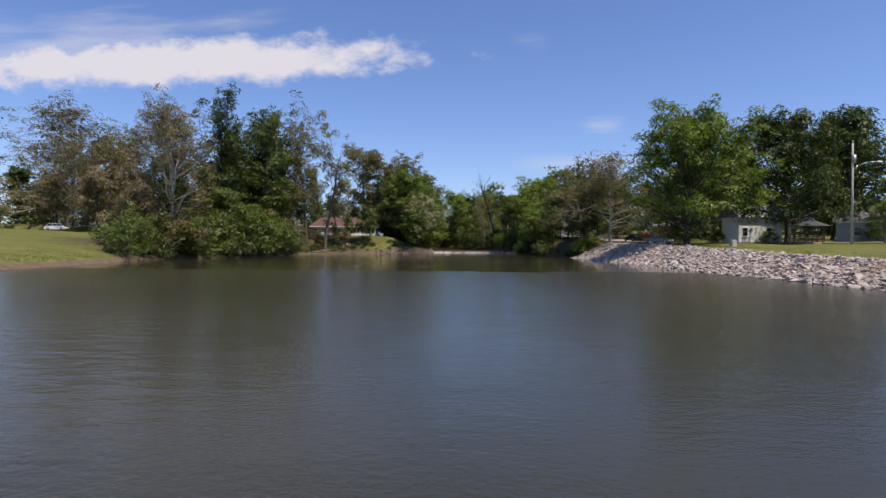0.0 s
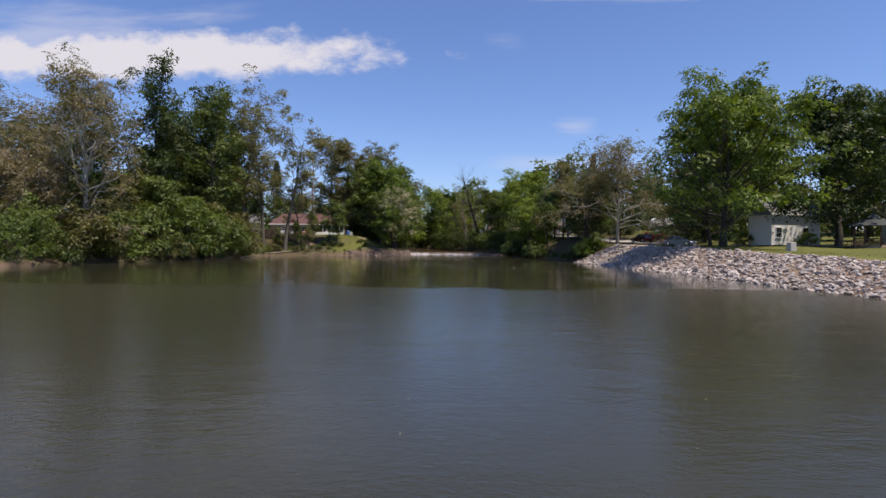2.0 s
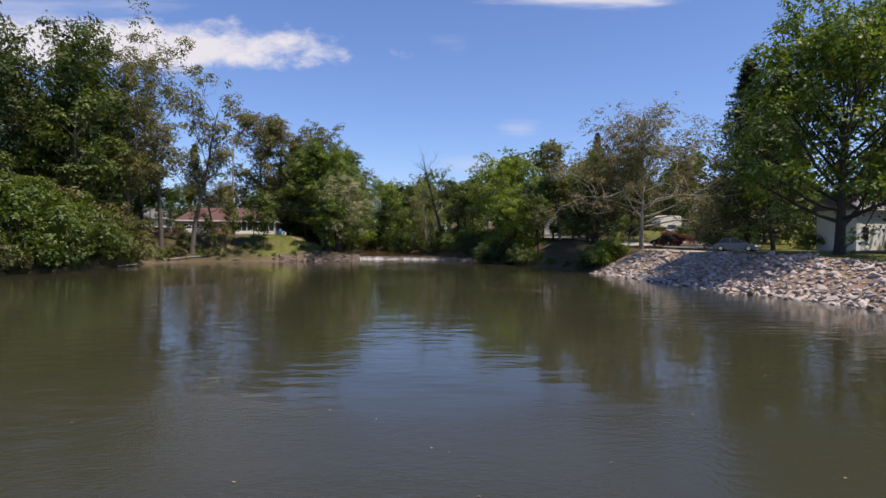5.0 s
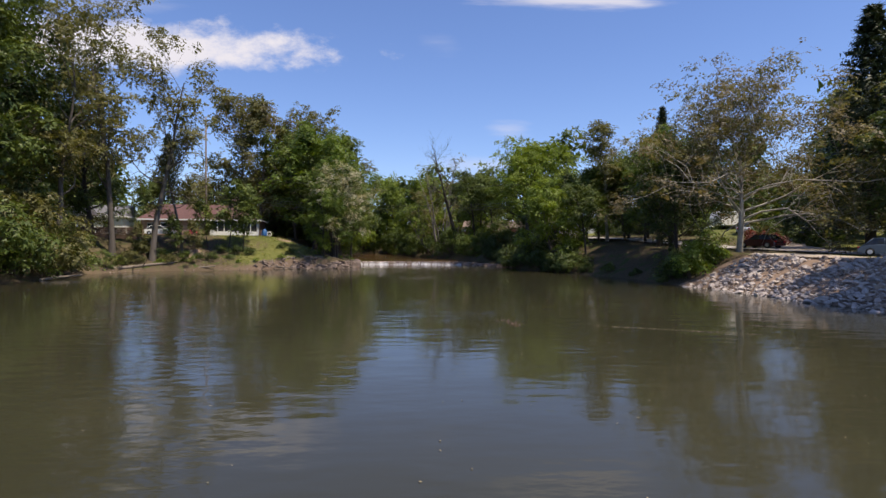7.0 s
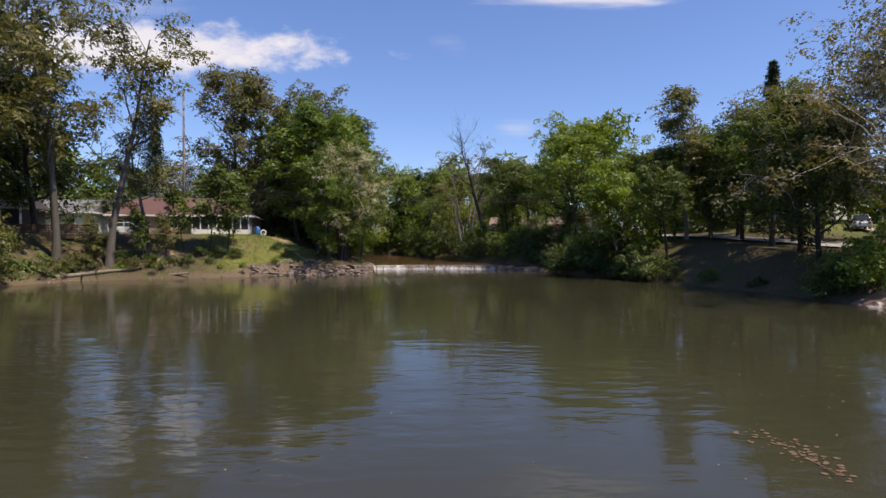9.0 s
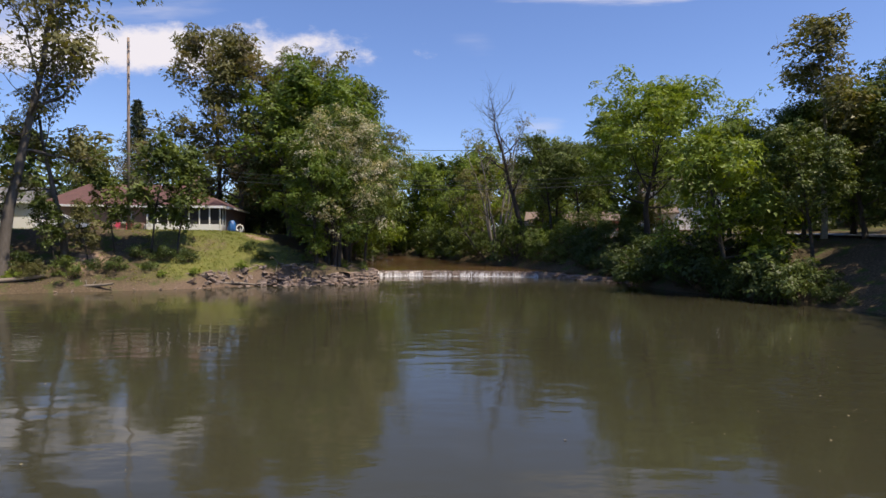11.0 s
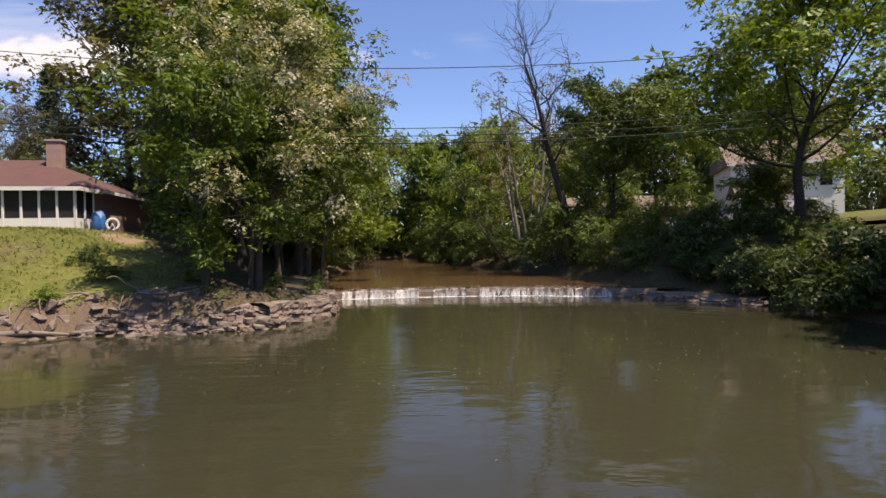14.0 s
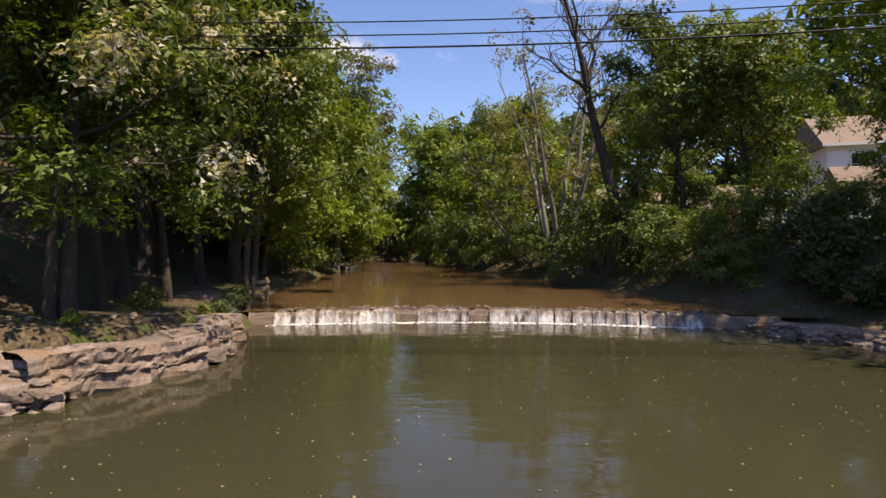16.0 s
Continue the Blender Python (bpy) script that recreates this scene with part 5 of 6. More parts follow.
# low growth about the house bank
# three dark shrubs among the saplings stand in for the crowns' cast shadows
for k, (x, y, s, who) in enumerate(((-36.4, 140.6, 0.22, BUSH_C), (-37.7, 141.6, 0.36, BUSH_C), (-35.9, 142.2, 0.38, BUSH_C), (-34.4, 143.0, 0.34, BUSH_C), (-41.6, 138.6, 0.3, BUSH_C), (-47.4, 133.6, 0.3, BUSH_B), (-31.0, 147.6, 0.28, BUSH_C), (-39.6, 139.0, 0.3, BUSH_C), (-43.6, 136.0, 0.3, BUSH_D), (-29.4, 146.2, 0.3, BUSH_C), (-20.7, 149.9, 0.30, BUSH_D), (-21.3, 151.8, 0.20, BUSH_B), (-21.7, 153.8, 0.26, BUSH_C), (-22.2, 156.4, 0.26, BUSH_C), (-22.2, 147.0, 0.16, BUSH_D), (-24.4, 145.4, 0.14, BUSH_D), (-25.6, 147.2, 0.2, BUSH_B), (-23.4, 152.2, 0.2, BUSH_B),
                                     (-30.2, 143.6, 0.3, BUSH_D), (-44.5, 152.6, 0.26, BUSH_B), (-46.5, 151.6, 0.26, BUSH_C), (-49, 150.6, 0.3, BUSH_B), (-46.4, 134.6, 0.42, BUSH_E), (-48.0, 131.4, 0.45, BUSH_B), (-44.0, 137.6, 0.4, BUSH_C), (-42.8, 136.6, 0.3, BUSH_E), (-40.8, 137.4, 0.34, BUSH_B), (-38.4, 139.4, 0.36, BUSH_C), (-46.8, 137.8, 0.5, BUSH_C), (-35.0, 139.8, 0.2, BUSH_D), (-33.0, 141.0, 0.22, BUSH_D))):
    plant("shrub", {BUSH_C: BUSH_S, BUSH_B: BUSH_T}.get(who, who), (x, y), k * 51, s, "low green shrub on the bank, some standing in for shadow", "shrub", "low shrubs", sink=0.05)
# the right bank's bushes
# BUSH_C's darker leaves put part of the bank's shade into their colour
for k, (x, y, s, who) in enumerate(((12.9, 113.5, 0.6, BUSH_C), (8.4, 131.4, 0.6, BUSH_B), (6.6, 135.6, 0.6, BUSH_C), (4.9, 140.6, 0.6, BUSH_C), (4.3, 144.8, 0.6, BUSH_C), (3.7, 148.8, 0.5, BUSH_C), (14.0, 112.3, 1.1, BUSH_D), (16.0, 113.6, 1.15, BUSH_D), (13.6, 114.8, 0.6, BUSH_B), (11.9, 120.4, 0.24, BUSH_C), (10.8, 125.6, 0.26, BUSH_B), (9.5, 129.4, 0.34, BUSH_C), (8.0, 132.8, 0.9, BUSH_C), (5.6, 138.5, 0.95, BUSH_C), (5.2, 143.0, 1.0, BUSH_C), (4.6, 147.2, 1.0, BUSH_C),
                                     (4.6, 151.6, 0.48, BUSH_B), (2.8, 154.4, 0.5, BUSH_C), (1.0, 157.0, 0.5, BUSH_C), (-0.9, 160.5, 0.52, BUSH_B), (-2.2, 164.5, 0.66, BUSH_A), (-4.4, 168.8, 0.95, BUSH_A), (2.2, 158.0, 0.80, BUSH_C), (3.8, 154.0, 0.55, BUSH_C), (0.6, 162.5, 0.62, BUSH_A), (6.2, 153.6, 0.36, BUSH_A), (4.8, 160.0, 0.62, BUSH_B), (7.0, 158.6, 0.58, BUSH_C), (9.8, 158.4, 0.5, BUSH_B), (6.4, 155.6, 0.55, BUSH_C), (7.6, 157.4, 0.3, BUSH_A), (3.6, 164.0, 0.72, BUSH_A), (2.9, 152.2, 0.62, BUSH_C), (1.2, 155.4, 0.5, BUSH_C), (4.6, 150.6, 0.6, BUSH_C), (-6.0, 175.8, 0.9, BUSH_B), (-8.2, 181, 0.9, BUSH_B), (-10.6, 187.5, 0.9, BUSH_A), (-13.6, 196.5, 0.95, BUSH_B), (-15.8, 206, 1.1, BUSH_A),
                                     (-18.6, 214, 1.2, BUSH_B), (-27, 226.5, 1.3, BUSH_A), (-26, 173, 0.9, BUSH_B), (-26.5, 182, 0.9, BUSH_C), (-27.5, 191, 1.0, BUSH_B), (-31.0, 203, 1.2, BUSH_A), (8.0, 141.5, 0.95, BUSH_C), (7.2, 150.2, 0.5, BUSH_C), (0.5, 168.5, 0.6, BUSH_A))):
    plant("bush", who, (x, y), k * 73, s, "shaded green bush on the creek bank", "bush", "bushes along the far bank")
plant("shrub", BUSH_R, (28.5, 127.5), 0, 1.2, "dark red-leaved shrub beside a drive", "shrub")
plant("shrub", BUSH_R, (30.8, 126.6), 80, 1.0, "dark red-leaved shrub beside a drive", "shrub")
for k, (x, y, s) in enumerate(((33.0, 131.5, 0.6), (35.0, 134.5, 0.6), (45, 104.5, 0.5), (38.5, 110.6, 0.5), (58, 90, 0.7), (60, 100, 0.9))):
    plant("shrub", BUSH_B, (x, y), k * 60, s, "trimmed green shrub beside a house", "shrub", "garden shrubs", sink=0.05)
plant("tree", HARD_C, (52.5, 86.5), 30, 0.45, "small round green tree beside a street")
plant("spruce", SPRUCE, (-70, 200), 0, 1.05, "tall dark spruce behind a house")

# the woods all round, beyond the houses
r = np.random.default_rng(77)
FAR = (FAR_A, FAR_B, FAR_C)
spots = [(x, 232 + 14 * math.sin(x * 0.05) + r.uniform(-7, 7)) for x in range(-150, 130, 11)]
spots += [(x + r.uniform(-3, 3), 196 + r.uniform(-8, 8)) for x in (-118, -106, -95, -84, -46, -38, -30, 16, 27, 38, 49, 60, 71, 82)]
spots += [(-132 + r.uniform(-5, 5), y) for y in range(90, 200, 16)] + [(-96 + r.uniform(-4, 4), y) for y in (140, 152, 164, 176)] + [(-72, 140), (-76, 152), (-66, 131)]
spots += [(x, y + r.uniform(-4, 4)) for x, y in ((64, 120), (74, 104), (84, 112), (72, 134), (58, 146), (46, 158), (64, 160), (80, 92), (94, 100), (88, 130), (40, 168), (70, 76), (84, 70), (98, 80), (96, 56), (112, 64), (44, 128), (52, 134))]
for k, (x, y) in enumerate(spots):
    if gz(x, y) < 0.4:
        continue
    plant("tree", FAR[int(r.integers(3))], (x, y), float(r.uniform(0, 360)), float(r.uniform(0.78, 1.12)), "leafy tree in the woods behind the houses", group="far woods")
HEDGE = bush_meshes(37, 9, 7.5, "mid", 1200, 1.2, 30)
HEDGE_B = bush_meshes(38, 10, 7.0, "dark", 1200, 1.2, 30)
belt = [(x, 216 + 8 * math.sin(x * 0.07)) for x in range(-170, -40, 11)] + [(x, 236 + 6 * math.sin(x * 0.09)) for x in range(-40, 130, 11)]
belt += [(-200 + k * 3, 176 - k * 9) for k in range(9)] + [(-150, 150), (-140, 163), (-128, 172), (-112, 182), (-88, 186), (-74, 182)]
belt += [(-50, 180), (-58, 182), (-80, 136), (-86, 148), (-78, 164), (66, 150), (56, 156), (78, 140), (90, 118), (104, 110), (112, 96), (120, 84), (100, 124), (72, 112)]
for k, (x, y) in enumerate(belt):
    plant("thicket", HEDGE if k % 3 else HEDGE_B, (x + r.uniform(-2, 2), y + r.uniform(-2, 2)), float(r.uniform(0, 360)), float(r.uniform(0.8, 1.15)), "dense green thicket closing the view", "thicket", "far thickets")
for k, (x, y, s) in enumerate(((-41.5, 172, 0.8), (-29.5, 172.5, 0.8), (-34, 184, 1.7), (-42, 184, 1.7), (-36, 175, 1.3), (24, 188, 1.8), (27, 141, 1.0), (24, 149, 1.2), (36, 127, 1.1), (41, 136, 1.3), (46, 141, 1.4), (19.5, 153, 1.1), (47, 122, 1.2), (33, 184, 1.8), (43, 176, 1.8), (50, 168, 1.8), (-30, 178, 1.2))):
    plant("bush", BUSH_C, (x, y), k * 50, s, "dense dark green bush among trees", "bush", "bushes in the wood")


# ---- roads ----
def ribbon(name, line, width, mat, label, lift=0.05, category="road"):
    pts = []
    for (a, b) in zip(line[:-1], line[1:]):
        for k in range(8):
            u = k / 8
            pts.append((a[0] * (1 - u) + b[0] * u, a[1] * (1 - u) + b[1] * u))
    pts.append(line[-1])
    P = np.array(pts, float)
    for k in range(4):
        P[1:-1] = (P[:-2] + 2 * P[1:-1] + P[2:]) / 4
    d = np.gradient(P, axis=0)
    d /= np.linalg.norm(d, axis=1, keepdims=True)
    n = np.stack([-d[:, 1], d[:, 0]], 1)
    rows = []
    for u in np.linspace(-0.5, 0.5, 7):
        q = P + n * u * width
        rows.append(np.stack([q[:, 0], q[:, 1], height(q[:, 0], q[:, 1]) + lift], 1))
    V = np.stack(rows, 1)
    V[:, :, 2] = V[:, :, 2].mean(1, keepdims=True) * 0.6 + V[:, :, 2] * 0.4 + 0.03
    m, w = V.shape[:2]
    i = (np.arange(m - 1)[:, None] * w + np.arange(w - 1)[None]).ravel()
    me = mesh_from(name, V.reshape(-1, 3), np.stack([i, i + 1, i + w + 1, i + w], 1), mat, True)
    tagged(new(name, me), label, category, kind="structure")


ribbon("road", [(-4, 232), (2, 205), (8, 180), (13, 160), (19.5, 140), (24.5, 122), (29.5, 106), (38, 93), (52, 84), (75, 76), (120, 66)], 5.5, MAT["asphalt"], "narrow pale asphalt road behind the bank")
ribbon("drive", [(27.5, 116), (33, 128), (38, 142)], 4.0, MAT["gravel"], "pale sandy drive leading to a house", 0.07, "drive")
ribbon("turnout", [(20.5, 112), (22.5, 104), (24.5, 97)], 4.2, MAT["gravel"], "worn sandy strip above the stone bank", 0.04, "drive")


# ---- buildings ----
def window_of(parent, c, w, h, face=-1, sill=True):
    """A window on a wall that faces -y (face -1) or along x (face 'x' with sign in c's wall)."""
    ob = one_box("window", (c[0], c[1] + 0.02, c[2]), (w + 0.16, 0.10, h + 0.16), MAT["trim"], parent, "white-framed window", 0.01)
    one_box("pane", (c[0], c[1] - 0.045, c[2] + h / 4), (w, 0.03, h / 2 - 0.05), MAT["glass"], ob)
    one_box("pane", (c[0], c[1] - 0.045, c[2] - h / 4), (w, 0.03, h / 2 - 0.05), MAT["glass"], ob)
    if sill:
        one_box("sill", (c[0], c[1] - 0.07, c[2] - h / 2 - 0.1), (w + 0.26, 0.12, 0.06), MAT["trim"], ob)
    return ob


def roof_mesh(L, D, z, rise, over, hip, thick=0.16):
    bm = bmesh.new()
    a, b = L / 2 + over, D / 2 + over
    ridge = max(0.2, a - (b if hip else 0)) if hip else a
    low = [bm.verts.new(c) for c in ((-a, -b, z), (a, -b, z), (a, b, z), (-a, b, z))]
    top = [bm.verts.new((-ridge, 0, z + rise)), bm.verts.new((ridge, 0, z + rise))]
    bm.faces.new((low[0], low[1], top[1], top[0]))
    bm.faces.new((low[2], low[3], top[0], top[1]))
    bm.faces.new((low[1], low[2], top[1]))
    bm.faces.new((low[3], low[0], top[0]))
    bm.faces.new(low[::-1])
    done = bmesh.ops.extrude_face_region(bm, geom=[f for f in bm.faces if len(f.verts) == 4 and all(abs(v.co.z - z) < 1e-6 for v in f.verts)])
    bmesh.ops.translate(bm, vec=(0, 0, -thick), verts=[g for g in done["geom"] if isinstance(g, bmesh.types.BMVert)])
    bmesh.ops.recalc_face_normals(bm, faces=bm.faces)
    return bm


def house(at, rz, L, D, tall, rise, wall, roof, label, hip=False, windows=(), chimney=None, z=None, name="house"):
    base = gz(*at) if z is None else z
    root = thing(name, (at[0], at[1], base - 0.1), rz, label, "house")
    bm = bmesh.new()
    box(bm, (0, 0, tall / 2 - 0.3), (L, D, tall + 0.6))
    if not hip:
        for s in (-1, 1):
            x = s * (L / 2 - 0.1)
            v = [bm.verts.new(c) for c in ((x - 0.1, -D / 2, tall), (x - 0.1, D / 2, tall), (x - 0.1, 0, tall + rise * 0.96), (x + 0.1, -D / 2, tall), (x + 0.1, D / 2, tall), (x + 0.1, 0, tall + rise * 0.96))]
            for f in ((0, 2, 1), (3, 4, 5), (0, 3, 5, 2), (1, 2, 5, 4)):
                bm.faces.new([v[i] for i in f])
    part("wall", bm, wall, root)
    part("roof", roof_mesh(L, D, tall + 0.17, rise, 0.45, hip), roof, root)
    one_box("fascia", (0, -D / 2 - 0.47, tall + 0.06), (L + 0.9, 0.05, 0.22), MAT["trim"], root, "white eave board")
    one_box("fascia", (L / 2 + 0.47, 0, tall + 0.06), (0.05, D + 0.9, 0.22), MAT["trim"], root, "white eave board")
    for (x, zc, w, h) in windows:
        window_of(root, (x, -D / 2 - 0.03, zc), w, h)
    if chimney:
        ch = one_box("chimney", (chimney[0], chimney[1], tall + rise * 0.75), (1.0, 0.7, rise * 1.5), MAT["pinkbrick"], root, "brick chimney", 0.02)
        one_box("cap", (chimney[0], chimney[1], tall + rise * 1.5 + 0.06), (1.16, 0.86, 0.12), MAT["concrete"], ch)
    return root


# the brick ranch house with its screened porch
RZ = 10
front = Matrix.Rotation(radians(RZ), 4, "Z")
corner = Vector((-37.15, 157.8, 0))
mid = corner + front @ Vector((-9.0, 5.75, 0))
HZ = 4.75
ranch = house((mid.x, mid.y), RZ, 18, 11.5, 2.55, 2.7, MAT["pinkbrick"], MAT["roof_maroon"], "low pink-brick house with a maroon hip roof", True, [(-5.6, 1.5, 0.9, 1.1), (-1.0, 1.5, 0.9, 1.1), (-7.6, 1.5, 0.8, 1.0)], (4.6, -1.2), HZ)
for child in ranch.children:
    if child.name.split(".")[0] == "roof":
        far_left = min(child.data.vertices, key=lambda v: v.co.x - 3 * v.co.z)
        far_left.co.x = -7.0
porch = thing("screened_porch", (corner.x, corner.y, HZ - 0.1), RZ, "white screened porch with dark screens and a low white wall", "porch")
PW, PD = 7.2, 2.6
one_box("floor", (-PW / 2, -PD / 2, -0.05), (PW, PD, 0.3), MAT["concrete"], porch)
one_box("low_wall", (-PW / 2, -PD + 0.06, 0.42), (PW, 0.10, 0.64), MAT["trim"], porch)
one_box("low_wall", (-0.06, -PD / 2, 0.42), (0.10, PD - 0.2, 0.64), MAT["trim"], porch)
one_box("roof", (-PW / 2, -PD / 2 + 0.1, 2.58), (PW + 0.7, PD + 0.7, 0.16), MAT["roof_maroon"], porch, "maroon porch roof", 0.03)
one_box("fascia", (-PW / 2, -PD - 0.28, 2.52), (PW + 0.74, 0.05, 0.24), MAT["trim"], porch)
one_box("fascia", (0.38, -PD / 2, 2.52), (0.05, PD + 0.7, 0.24), MAT["trim"], porch)
for k in range(8):
    one_box("post", (-PW + 0.08 + k * (PW - 0.16) / 7, -PD + 0.06, 1.35), (0.13, 0.13, 2.3), MAT["trim"], porch, bevel=0.01)
    if k < 7:
        one_box("screen", (-PW + 0.08 + (k + 0.5) * (PW - 0.16) / 7, -PD + 0.09, 1.58), ((PW - 0.16) / 7 - 0.13, 0.02, 1.66), MAT["screen"], porch, "dark insect screen")
for k in range(3):
    one_box("post", (-0.06, -PD + 0.06 + k * 1.24, 1.35), (0.13, 0.13, 2.3), MAT["trim"], porch, bevel=0.01)
    if k < 2:
        one_box("screen", (-0.09, -PD + 0.06 + (k + 0.5) * 1.24, 1.58), (0.02, 1.1, 1.66), MAT["screen"], porch, "dark insect screen")


def on_front(x, y, z=0.0):
    p = corner + front @ Vector((x, y, 0))
    return (p.x, p.y, HZ - 0.1 + z)


def lumpy(name, at, size, mat, label, category, seed, rz=0):
    r = np.random.default_rng(seed)
    bm = bmesh.new()
    bmesh.ops.create_icosphere(bm, subdivisions=3, radius=0.5)
    for v in bm.verts:
        fold = 1 + 0.10 * math.sin(math.atan2(v.co.y, v.co.x) * 7 + v.co.z * 3)
        v.co *= 1 + 0.30 * noise.noise(v.co * 3.1 + Vector((seed, 0, 0)))
        v.co.x, v.co.y = v.co.x * fold, v.co.y * fold
        v.co.z = max(v.co.z, -0.34)
    ob = new(name, as_mesh(name, bm, mat, True))
    ob.matrix_basis = pose(at[0], at[1], at[2] + 0.34 * size[2] - 0.03, 0, 0, rz) @ Matrix.Diagonal((*size, 1))
    return tagged(ob, label, category)


g = on_front(0.95, -1.8)
lumpy("tarp_cover", (g[0], g[1], gz(g[0], g[1])), (0.95, 0.8, 1.5), MAT["tarp"], "blue tarp draped over a stacked pile beside a porch", "tarp", 3)
g = on_front(1.75, -1.75)


def plastic_chair(at, rz, mat, label, group=""):
    root = thing("garden_chair", (at[0], at[1], gz(at[0], at[1])), rz, label, "chair", group)
    one_box("seat", (0, 0, 0.42), (0.5, 0.48, 0.04), mat, root, bevel=0.01)
    one_box("backrest", (0, 0.23, 0.68), (0.5, 0.04, 0.5), mat, root, bevel=0.01)
    for sx in (-1, 1):
        for sy in (-1, 1):
            one_tube("leg", (sx * 0.22, sy * 0.2, -0.04), (sx * 0.21, sy * 0.19, 0.42), 0.025, 0.025, mat, root)
        one_box("armrest", (sx * 0.26, 0, 0.62), (0.05, 0.46, 0.03), mat, root, bevel=0.008)
    return root


def hose_reel(at):
    root = thing("hose_reel", (at[0], at[1], gz(at[0], at[1])), 30, "white garden hose reel beside a porch", "hose reel")
    bm = bmesh.new()
    pts = [Vector((0.33 * math.cos(k * math.pi / 10), 0, 0.48 + 0.36 * math.sin(k * math.pi / 10))) for k in range(20)]
    for k in range(20):
        tube(bm, pts[k], pts[(k + 1) % 20], 0.08, 0.08, 6)
    part("coil", bm, MAT["plastic"], root, "white coiled hose", True)
    one_tube("axle", (0, -0.2, 0.48), (0, 0.2, 0.48), 0.06, 0.06, MAT["metal"], root)
    for s in (-1, 1):
        one_tube("leg", (-0.3, s * 0.2, -0.05), (0, s * 0.2, 0.48), 0.03, 0.03, MAT["metal"], root)
        one_tube("leg", (0.3, s * 0.2, -0.05), (0, s * 0.2, 0.48), 0.03, 0.03, MAT["metal"], root)


hose_reel(g)
g = on_front(-4.2, -3.6)
plastic_chair(g, 10, MAT["plastic"], "white plastic garden chair on a lawn", "garden chairs")
g = on_front(-6.8, -3.4)
plastic_chair(g, -20, MAT["plastic"], "white plastic garden chair on a lawn", "garden chairs")
g = on_front(-9.2, -1.6)
plastic_chair(g, 30, MAT["pink"], "pink garden chair before a brick wall")
g = on_front(-10.4, -1.5)
plastic_chair(g, 0, MAT["pink"], "pink garden chair before a brick wall")


# the screened pool room, and the timber wall under it
pool = thing("pool_enclosure", (-61.4, 143.6, gz(-61, 143) + 0.25), 8, "white-framed enclosure with dark screens and a grey roof", "enclosure")
one_box("slab", (0, 0, -0.35), (9.6, 6.4, 0.7), MAT["concrete"], pool, "pale concrete slab")
one_box("gable_wall", (-3.6, -2.6, 1.25), (1.1, 0.16, 2.5), MAT["trim"], pool)
for x in (-3.0, -0.2, 2.0, 4.0):
    one_box("post", (x, -2.6, 1.25), (0.16, 0.16, 2.5), MAT["trim"], pool)
one_box("screen", (0.5, -2.56, 1.2), (6.9, 0.03, 2.3), MAT["screen"], pool, "dark screen")
one_box("screen", (4.02, 0, 1.2), (0.03, 5.0, 2.3), MAT["screen"], pool, "dark screen")
one_box("beam", (0, -2.6, 2.55), (8.4, 0.2, 0.18), MAT["trim"], pool)
part("roof", roof_mesh(8.2, 5.4, 2.72, 0.8, 0.25, False), MAT["metal"], pool, "pale metal roof")
bm = bmesh.new()
r = np.random.default_rng(4)
for k in range(6):
    for j in range(8):
        box(bm, (-7 + j * 1.9 + r.uniform(-0.1, 0.1), 0, -0.2 + k * 0.25), (1.86, 0.22 + r.uniform(-0.02, 0.03), 0.235), 0, 0.015)
wall_root = thing("retaining_wall", (-54.5, 138.2, gz(-54.5, 138.2) - 0.25), 6, "dark brown timber retaining wall under a terrace", "wall", kind="structure")
part("timber", bm, MAT["retain"], wall_root)

house((-67, 164), 12, 11, 9, 3.0, 2.0, MAT["white"], MAT["roof_grey"], "low white house with a grey roof behind trees", False, [(-3, 1.6, 1, 1.3), (3, 1.6, 1, 1.3)])

# the white house by the road, and its neighbours
house((43.7, 108.8), 13, 8.2, 5.0, 4.6, 2.2, MAT["white"], MAT["roof_grey"], "white clapboard house with a grey roof beside the road", False, [(-2.9, 1.95, 0.85, 1.45), (1.6, 1.95, 0.85, 1.45)])
house((63, 103), -30, 14, 9, 3.2, 3.0, MAT["grey_wall"], MAT["roof_grey"], "pale grey house beyond a street", False, [(-4, 1.7, 1.0, 1.4), (0, 1.7, 1.0, 1.4), (4, 1.7, 1.0, 1.4)])
house((80, 84), -25, 14, 9, 3.0, 2.6, MAT["grey_wall"], MAT["roof_grey"], "grey house beyond a street", False, [(-4, 1.6, 1.0, 1.4), (2, 1.6, 1.0, 1.4)])
house((6.5, 190), -12, 13, 8, 2.6, 2.2, MAT["brick"], MAT["roof_brown"], "low red-brick house behind trees", False, [(-4, 1.5, 1.2, 1.2), (1.5, 1.5, 1.0, 1.2)])
house((-104, 172), 10, 13, 8, 2.8, 2.2, MAT["white"], MAT["roof_grey"], "low white house beyond a lawn", False, [(-3, 1.5, 1.2, 1.2), (3, 1.5, 1.0, 1.2)])
house((-118, 150), 35, 6, 4, 2.3, 1.3, MAT["white"], MAT["roof_grey"], "small white shed beyond a lawn", False, name="shed")


